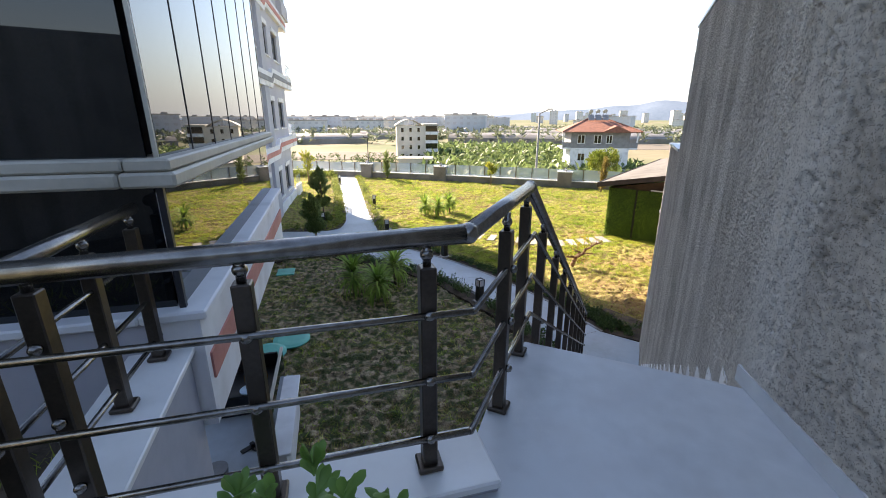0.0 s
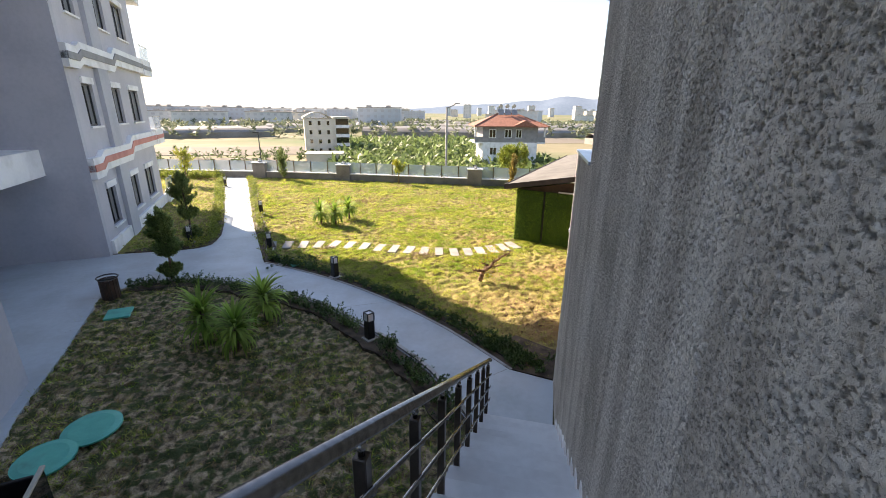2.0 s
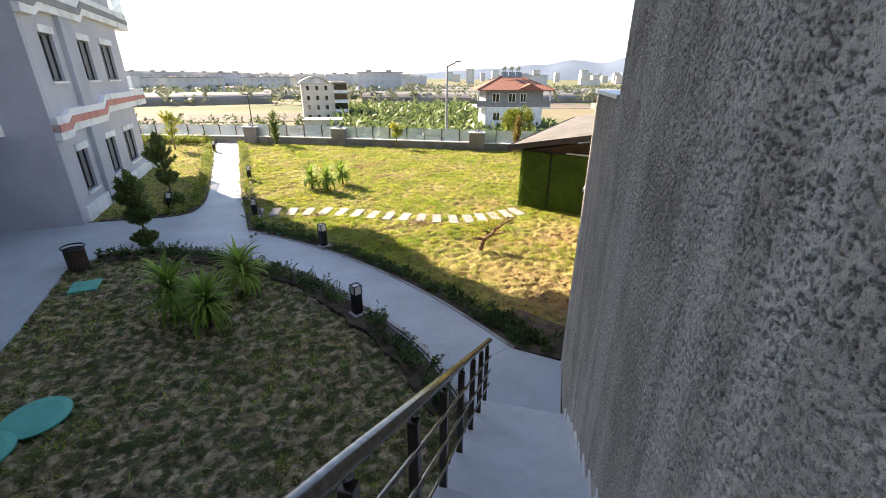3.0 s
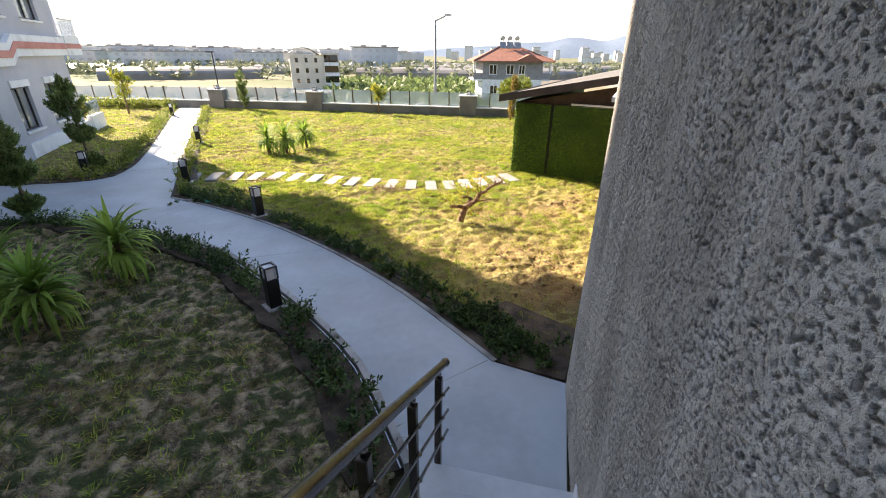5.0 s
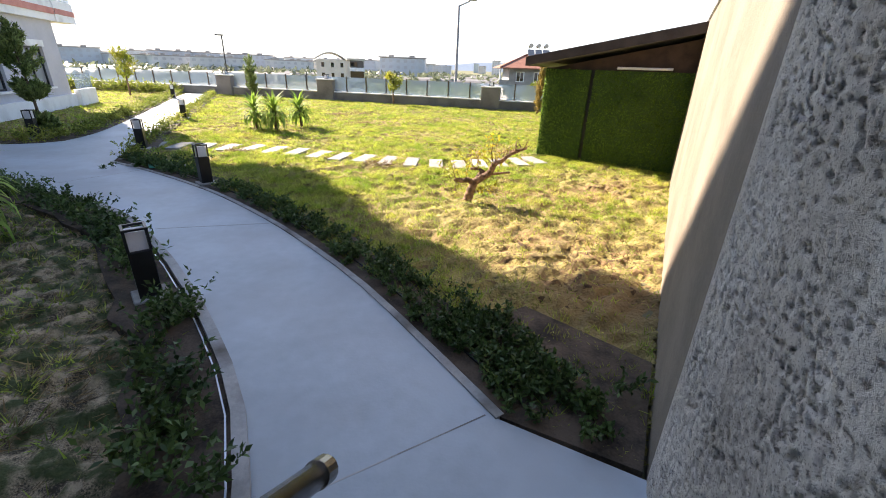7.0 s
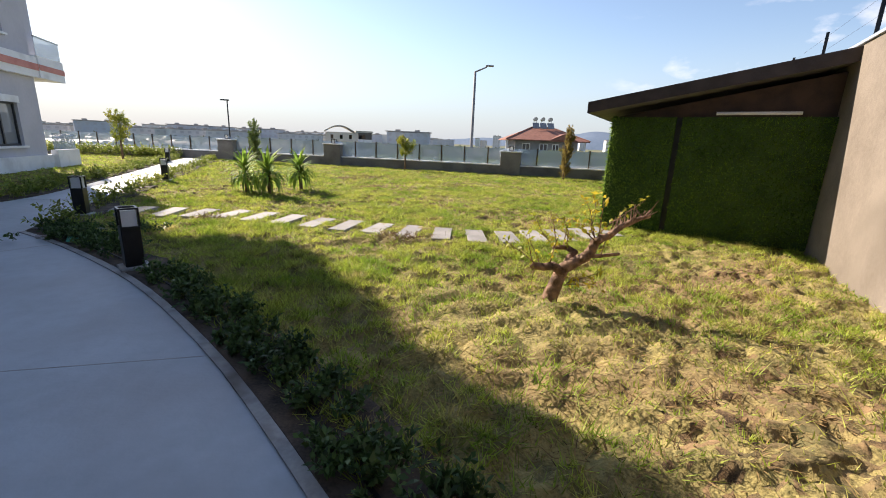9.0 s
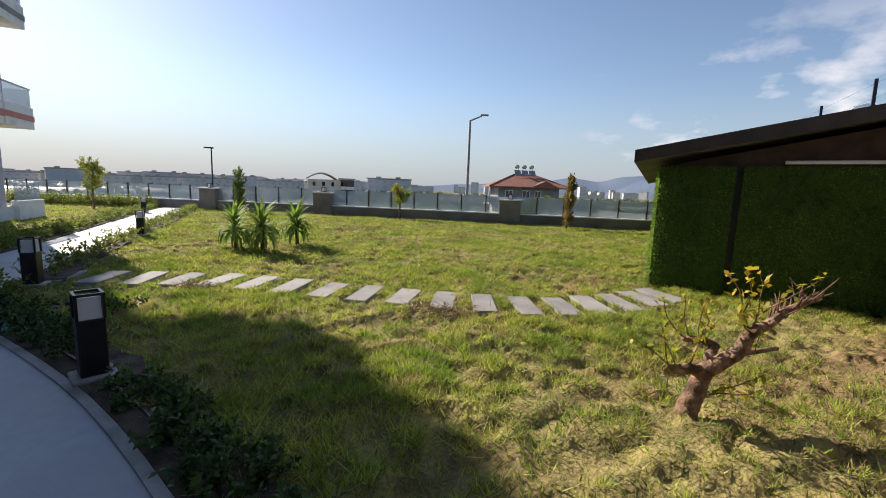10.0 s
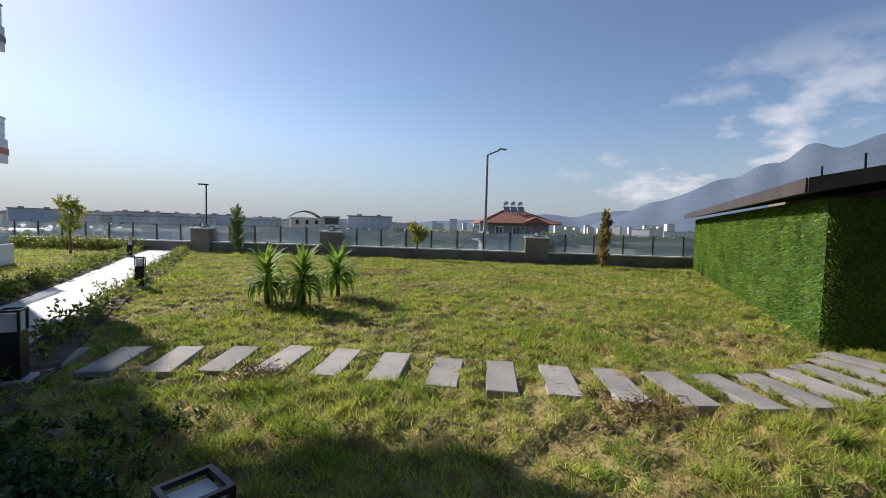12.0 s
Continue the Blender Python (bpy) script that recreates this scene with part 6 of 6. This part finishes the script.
# ---------------------------------------------------------------- red-roofed house
M_TILE = material("red_roof_tiles", (0.2, 0.085, 0.06), (0.31, 0.135, 0.095), scale=2.5, rough=0.8, bump=0.5, bump_scale=20)
house = thing("house", "grey and white three-storey house with a red hipped tile roof", "house", pose(27.6, 78.6, -8.85, 0, 0, -8) @ Matrix.Scale(1.05, 4))
HX, HY = 4.6, 4.2


def house_box(name, x0, x1, y0, y1, z0, z1, mat, label="", parent=house):
    bm = bmesh.new()
    box(bm, (x0 + x1) / 2, (y0 + y1) / 2, (z0 + z1) / 2, x1 - x0, y1 - y0, z1 - z0)
    return part(name, bm, mat, parent, label)


FRONTW = [(-3.6, -2.4, 5.9, 7.3), (-1.0, 0.2, 5.9, 7.3), (0.9, 1.9, 5.9, 7.3), (-3.4, -2.2, 3.1, 4.4), (-0.8, 0.4, 2.9, 4.4), (2.4, 3.3, 3.2, 4.2), (-3.2, -1.8, 0.4, 1.8), (1.5, 3.0, 0.4, 1.8)]
bm = bmesh.new()
wall_panel(bm, -HX, HX, 0, 5.2, 0.25, [w for w in FRONTW if w[3] < 5], Matrix.Translation((0, -HY, 0)))
part("lower_wall", bm, M_WHITE, house, "white lower walls")
bm = bmesh.new()
wall_panel(bm, -HX, HX, 5.2, 7.8, 0.25, [w for w in FRONTW if w[3] > 5], Matrix.Translation((0, -HY, 0)))
part("upper_wall", bm, M_BANDGREY, house, "dark grey upper wall")
house_box("core", -HX, HX, -HY + 0.26, HY, 0, 5.2, M_WHITE)
house_box("core_upper", -HX, HX, -HY + 0.26, HY, 5.203, 7.8, M_BANDGREY)
for a, b, z0, z1 in FRONTW:
    w = thing("window", "", "")
    w.parent = house
    house_box("pane", a, b, -HY + 0.1, -HY + 0.12, z0, z1, M_PANE, "", w)
    bm = bmesh.new()
    for x0, x1, c0, c1 in ((a, a + 0.09, z0, z1), (b - 0.09, b, z0, z1), (a + 0.09, b - 0.09, z0, z0 + 0.09), (a + 0.09, b - 0.09, z1 - 0.09, z1), ((a + b) / 2 - 0.04, (a + b) / 2 + 0.04, z0 + 0.09, z1 - 0.09)):
        box(bm, (x0 + x1) / 2, -HY + 0.04, (c0 + c1) / 2, x1 - x0, 0.1, c1 - c0)
    part("window_frame", bm, M_WHITE, w, "white frame")
for x0, x1 in ((-6.0, -HX), (HX, 5.9)):
    b = thing("balcony", "", "")
    b.parent = house
    house_box("slab", x0, x1, -HY, HY - 2, 5.0, 5.25, M_WHITE, "", b)
    house_box("rail", x0, x1, -HY, -HY + 0.06, 5.25, 6.1, M_BANDGREY, "", b)
    for px in (x0 + 0.1 if x0 < 0 else x1 - 0.1,):
        house_box("column", px - 0.1, px + 0.1, -HY + 0.1, -HY + 0.3, 6.1, 7.8, M_WHITE, "", b)
bm = bmesh.new()
e, rx = 1.1, 1.6
base = [bm.verts.new(p) for p in ((-6.1, -HY - e, 7.82), (6.1, -HY - e, 7.82), (6.1, HY + e, 7.82), (-6.1, HY + e, 7.82))]
low = [bm.verts.new((v.co.x, v.co.y, 7.68)) for v in base]
r0, r1 = bm.verts.new((-rx, 0, 9.75)), bm.verts.new((rx, 0, 9.75))
for f in ((base[0], base[1], r1, r0), (base[1], base[2], r1), (base[2], base[3], r0, r1), (base[3], base[0], r0), low[::-1]):
    bm.faces.new(f)
for i in range(4):
    bm.faces.new((low[i], low[(i + 1) % 4], base[(i + 1) % 4], base[i]))
bmesh.ops.recalc_face_normals(bm, faces=bm.faces[:])
roof = part("roof", bm, M_TILE, house, "red tiled hipped roof")
for v, r in ((base_co, ridge) for base_co, ridge in (((-6.1, -HY - e, 7.84), (-rx, 0, 9.77)), ((6.1, -HY - e, 7.84), (rx, 0, 9.77)), ((6.1, HY + e, 7.84), (rx, 0, 9.77)), ((-rx, 0, 9.77), (rx, 0, 9.77)))):
    bm = bmesh.new()
    rod(bm, v, r, 0.11, seg=7)
    part("ridge_tiles", bm, M_TILE, roof)
bm = bmesh.new()
g0 = [(0.2, -HY - e - 0.02, 7.86), (4.2, -HY - e - 0.02, 7.86), (2.2, -HY - e - 0.02, 8.75), (2.2, -1.2, 8.75)]
q = [bm.verts.new(p) for p in g0]
for f in ((0, 1, 2), (0, 2, 3), (1, 3, 2)):
    bm.faces.new([q[i] for i in f])
part("gable", bm, M_TILE, roof)
for k in range(3):
    x = -1.1 + 1.15 * k
    sol = thing("solar_heater", "", "")
    sol.parent = house
    bm = bmesh.new()
    rod(bm, (x, -0.35, 11.0), (x, 0.5, 11.0), 0.3, seg=16)
    part("tank", bm, M_STEEL, sol, "steel water tank")
    bm = bmesh.new()
    box(bm, 0, 0, 0, 1.0, 0.06, 1.3, Matrix.Translation((x, -0.7, 10.0)) @ Matrix.Rotation(radians(-48), 4, "X"))
    part("collector", bm, M_BANDGREY, sol, "dark solar panel")
    for sx in (-0.2, 0.2):
        bm = bmesh.new()
        rod(bm, (x + sx, 0.1, 9.7), (x + sx, 0.1, 10.8), 0.03, seg=6)
        part("leg", bm, M_FRAME, sol)

# ---------------------------------------------------------------- pale block with a barrel roof
M_PALE = material("pale_cream_plaster", (0.55, 0.5, 0.43), (0.65, 0.6, 0.52), scale=0.5, rough=0.85)
pale = thing("barrel_roof_block", "cream four-storey block with a barrel roof and dark balconies", "building", pose(-6.8, 112, -8.75, 0, 0, 8) @ Matrix.Scale(0.77, 4))
bm = bmesh.new()
PW = [(-5.2 + 2.6 * i, -4.4 + 2.6 * i, 1.0 + 2.7 * k, 2.2 + 2.7 * k) for i in range(3) for k in range(4)]
wall_panel(bm, -6.6, 1.6, 0, 11.0, 0.3, PW, Matrix.Translation((0, -5, 0)))
part("front_wall", bm, M_PALE, pale)
bm = bmesh.new()
box(bm, 0, 0.2, 5.5, 13.2, 9.8, 11.0)
part("body", bm, M_PALE, pale)
for a, b, z0, z1 in PW:
    bm = bmesh.new()
    box(bm, (a + b) / 2, -4.8, (z0 + z1) / 2, b - a, 0.04, z1 - z0)
    part("window", bm, M_PANE, pale)
for k in range(4):
    bm = bmesh.new()
    box(bm, 4.6, -5.3, 0.6 + 2.7 * k, 4.0, 1.4, 0.9)
    part("balcony", bm, M_WHITE, pale, "white balcony")
    bm = bmesh.new()
    box(bm, 4.6, -4.75, 2.0 + 2.7 * k, 3.8, 0.1, 1.8)
    part("window", bm, M_PANE, pale)
bm = bmesh.new()
prof = [(-7.0 + 8.6 * i / 12, 11.0 + 1.7 * math.sin(math.pi * i / 12)) for i in range(13)]
for a, b in zip(prof, prof[1:]):
    vs = [bm.verts.new((p[0], y, p[1] + h)) for y in (-5.6, 5.4) for p, h in ((a, 0), (b, 0), (b, 0.25), (a, 0.25))]
    for f in ((0, 1, 2, 3), (7, 6, 5, 4), (3, 2, 6, 7), (0, 4, 5, 1)):
        bm.faces.new([vs[i] for i in f])
part("barrel_roof", bm, M_LEDGE, pale)
bm = bmesh.new()
box(bm, 4.4, 0, 11.3, 5.0, 10.6, 0.5)
part("flat_roof", bm, M_LEDGE, pale)
annex = thing("low_white_shed", "low white flat-roofed building beyond the fence", "building", pose(-5.4, 86, PLAIN))
bm = bmesh.new()
box(bm, 0, 0, 1.2, 6.4, 5, 2.4)
part("wall", bm, M_PALE, annex)
bm = bmesh.new()
box(bm, 0, 0, 2.5, 6.9, 5.5, 0.2)
part("roof", bm, M_LEDGE, annex)


# ---------------------------------------------------------------- fields, greenhouses and city
def leafy_field(name, n, place, height, leaf, mat, label, category, seed, per=12):
    """Many plants of long leaves over a stretch of land: stuff."""
    g = np.random.default_rng(seed)
    spots = np.array([place(g) for _ in range(n)])
    base = np.repeat(spots, per, 0)
    m = len(base)
    h = np.repeat(g.uniform(0.6, 1.2, n) * height, per)
    pos = base + np.column_stack((g.normal(0, 0.12, (m, 2)) * height, g.uniform(0.25, 0.9, m) * h))
    way = unit(g.normal(size=(m, 3)) * np.array((1, 1, 0.5)) + np.array((0, 0, 0.35)))
    v, f = leaf_array(pos, way, g.uniform(0.6, 1.2, m) * leaf, g.uniform(0.3, 0.45, m) * leaf, g)
    return tagged(triangles(name, v, f, mat), label, category, kind="stuff")


M_BANANA = leaf_material("banana_leaves", (0.1, 0.15, 0.055), (0.18, 0.24, 0.09), island=0.35, through_light=0.4)
# Tree-belt leaves are paled to stand in for the haze of distance.
M_FARTREES = leaf_material("hazed_far_tree_leaves", (0.11, 0.14, 0.09), (0.19, 0.215, 0.14), island=0.3, through_light=0.35)
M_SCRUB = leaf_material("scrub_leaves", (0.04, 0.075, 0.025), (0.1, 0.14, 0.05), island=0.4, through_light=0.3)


def on_land(x, y):
    return (x, y, land(x, y) - 0.1)


leafy_field("banana_field", 1500, lambda g: on_land(2 + 40 * g.random() - 6, 62 + 88 * g.random() ** 1.2), 2.3, 1.7, M_BANANA, "banana plantation in rows on the plain", "banana plants", 41, 10)
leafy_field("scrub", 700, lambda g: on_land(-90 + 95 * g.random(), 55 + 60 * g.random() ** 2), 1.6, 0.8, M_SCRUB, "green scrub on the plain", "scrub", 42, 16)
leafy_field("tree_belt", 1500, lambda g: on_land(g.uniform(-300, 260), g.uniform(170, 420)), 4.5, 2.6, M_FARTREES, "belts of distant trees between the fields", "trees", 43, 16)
leafy_field("slope_scrub", 260, lambda g: on_land(g.uniform(-16, 20), 37 + 10 * g.random()), 1.0, 0.5, M_SCRUB, "scrub on the slope below the boundary wall", "scrub", 44, 20)

M_POLY = material("greenhouse_film", (0.19, 0.178, 0.168), (0.26, 0.247, 0.232), scale=0.15, rough=0.5)
M_FIELD = material("pale_bare_field", (0.105, 0.09, 0.075), (0.15, 0.132, 0.112), scale=0.05, rough=0.95)
rg = random.Random(15)
gh = thing("greenhouse", "long white plastic greenhouses on the plain", "greenhouse", group="greenhouses on the plain")
bm = bmesh.new()
for k in range(4):
    y0 = -14 + 7 * k
    arc = [(y0 + 7 * i / 6, 2.2 + 1.5 * math.sin(math.pi * i / 6)) for i in range(7)]
    for a, b in zip(arc, arc[1:]):
        vs = [bm.verts.new(p) for p in ((-25, *a), (25, *a), (25, *b), (-25, *b))]
        bm.faces.new(vs)
box(bm, 0, 0, 1.1, 50, 28, 2.2)
part("film_roof", bm, M_POLY, gh)
spots = [(-110, 150), (-60, 190), (-130, 240), (-20, 240), (30, 200), (75, 190), (55, 260), (110, 240), (120, 310), (20, 330), (-80, 330), (-200, 310), (170, 290), (190, 200), (140, 150), (80, 330), (-160, 190), (-260, 240), (230, 330), (60, 400), (-30, 400), (150, 400), (105, 130)]
gh.matrix_basis = pose(*spots[0], land(*spots[0]) - 0.1, 0, 0, 8)
for x, y in spots[1:]:
    copy_thing(gh, pose(x, y, land(x, y) - 0.1, 0, 0, rg.uniform(-20, 20)))
for k, (x, y, w, d) in enumerate(((-60, 88, 90, 26), (-30, 120, 70, 24), (60, 160, 60, 30), (-120, 120, 60, 40))):
    bm = bmesh.new()
    box(bm, x, y, land(x, y) + 0.02, w, d, 0.2)
    tagged(part("bare_field", bm, M_FIELD), "pale bare field on the plain", "field", kind="structure")

# Town plaster is lightened to stand in for distance haze.
M_CITY = [material("city_plaster_a", (0.55, 0.545, 0.55), (0.65, 0.645, 0.65), scale=0.05, rough=0.9), material("city_plaster_b", (0.56, 0.52, 0.47), (0.66, 0.62, 0.57), scale=0.05, rough=0.9),
          material("city_plaster_c", (0.44, 0.465, 0.5), (0.54, 0.565, 0.6), scale=0.05, rough=0.9)]
# Window glass greyed towards the plaster: haze painted into the colour.
M_FARPANE = material("hazed_far_window_glass", (0.42, 0.42, 0.44), (0.5, 0.5, 0.52), scale=0.1, rough=0.3)
M_FARROOF = material("far_roof", (0.3, 0.28, 0.26), (0.42, 0.39, 0.36), scale=0.1, rough=0.9)


def city_block(w, d, floors, mat, label):
    ob = thing("apartment_block", label, "building", group="apartment blocks of the town")
    bm = bmesh.new()
    box(bm, 0, 0, floors * 1.5 - 1, w, d, floors * 3.0 + 2)
    part("wall", bm, mat, ob)
    bm = bmesh.new()
    box(bm, 0, 0, floors * 3.0 + 0.4, w + 1.2, d + 1.2, 0.5)
    for k in (0.23, 0.7):
        box(bm, -w / 2 + w * k, 0, floors * 3.0 + 1.1, 2.6, 2.8, 1.0)
    part("roof", bm, M_FARROOF, ob)
    bm = bmesh.new()
    n = max(3, int(w / 4))
    for f in range(floors):
        for k in range(n):
            box(bm, -w / 2 + w * (k + 0.5) / n, -d / 2 - 0.03, f * 3.0 + 1.6, w / n * 0.45, 0.1, 1.4)
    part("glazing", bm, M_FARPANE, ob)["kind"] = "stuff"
    return ob


kinds = [city_block(30, 12, 3, M_CITY[0], "grey three-storey apartment block of the town"), city_block(24, 12, 4, M_CITY[2], "blue-grey four-storey apartment block of the town"),
         city_block(18, 12, 3, M_CITY[1], "cream three-storey apartment block of the town"), city_block(15, 13, 9, M_CITY[0], "pale apartment tower of the town"), city_block(17, 14, 6, M_CITY[1], "cream apartment tower of the town")]
used = [False] * 5
for k in range(210):
    ang = rg.uniform(-62, 58)
    if k % 5 == 0:
        ang = rg.uniform(-30, -2)
    tower = ang > 6 and rg.random() < 0.72
    dist = rg.uniform(950, 1900) if tower else rg.uniform(330, 800)
    i = rg.choice((3, 4)) if tower else rg.choice((0, 0, 1, 2))
    x, y = dist * math.sin(radians(ang)), dist * math.cos(radians(ang))
    m = pose(x, y, land(x, y), 0, 0, -ang + rg.uniform(-30, 30))
    if used[i]:
        copy_thing(kinds[i], m)
    else:
        kinds[i].matrix_basis, used[i] = m, True
near_blocks = [(14, 262, 1, -10), (-95, 300, 0, 12), (-60, 330, 0, 5), (-135, 330, 1, 20)]
for x, y, i, a in near_blocks:
    copy_thing(kinds[i], pose(x, y, land(x, y), 0, 0, a))

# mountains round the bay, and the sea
# Distance haze is put into the mountains: bluish base colour and a faint glow.
M_MOUNT = material("mountain_painted_haze", (0.08, 0.11, 0.155), (0.12, 0.15, 0.2), scale=0.004, rough=1.0, fine=0.5, spec=0.0)
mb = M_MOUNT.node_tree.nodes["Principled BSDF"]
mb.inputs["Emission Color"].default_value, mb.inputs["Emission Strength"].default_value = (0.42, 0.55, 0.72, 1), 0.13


def ridge(name, a0, a1, dist, peak, seed, label):
    """A range of hills between two bearings."""
    bm = bmesh.new()
    n = 90
    rows = []
    for i in range(n + 1):
        t = i / n
        ang = radians(a0 + (a1 - a0) * t)
        h = peak(t) * (1 + 0.22 * noise.noise((t * 7, seed, 0)) + 0.12 * noise.noise((t * 22, seed, 3)))
        col = []
        for j, (f, dd) in enumerate(((-0.1, -320), (0.3, -200), (0.7, -90), (1.0, 0))):
            d = dist + dd + 60 * noise.noise((t * 14, seed + j * 3, 1))
            col.append(bm.verts.new((d * math.sin(ang), d * math.cos(ang), -20 + h * f * (1 + 0.15 * noise.noise((t * 18, seed, j))))))
        rows.append(col)
    for r, s in zip(rows, rows[1:]):
        for j in range(3):
            bm.faces.new((r[j], s[j], s[j + 1], r[j + 1]))
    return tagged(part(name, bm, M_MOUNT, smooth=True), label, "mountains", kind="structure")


ridge("backdrop_ridge", -6, 62, 3050, lambda t: 12 + 128 * math.sin(math.pi * min(1, t * 0.75)) ** 2, 5, "mountain range on the horizon, its blue haze painted on")
ridge("backdrop_mountain", 30.5, 92, 2650, lambda t: 20 + 460 * min(1, t * 2.2) ** 0.9, 9, "high mountain beyond the town, its blue haze painted on")
bm = bmesh.new()
prism(bm, [(-3100, 950), (-350, 1100), (-150, 3100), (-3100, 3100)], -20, -11.5)
tagged(part("sea", bm, material("sea_water", (0.12, 0.22, 0.32), (0.16, 0.27, 0.38), scale=0.01, rough=0.25)), "strip of pale blue sea beyond the town", "sea", kind="structure")
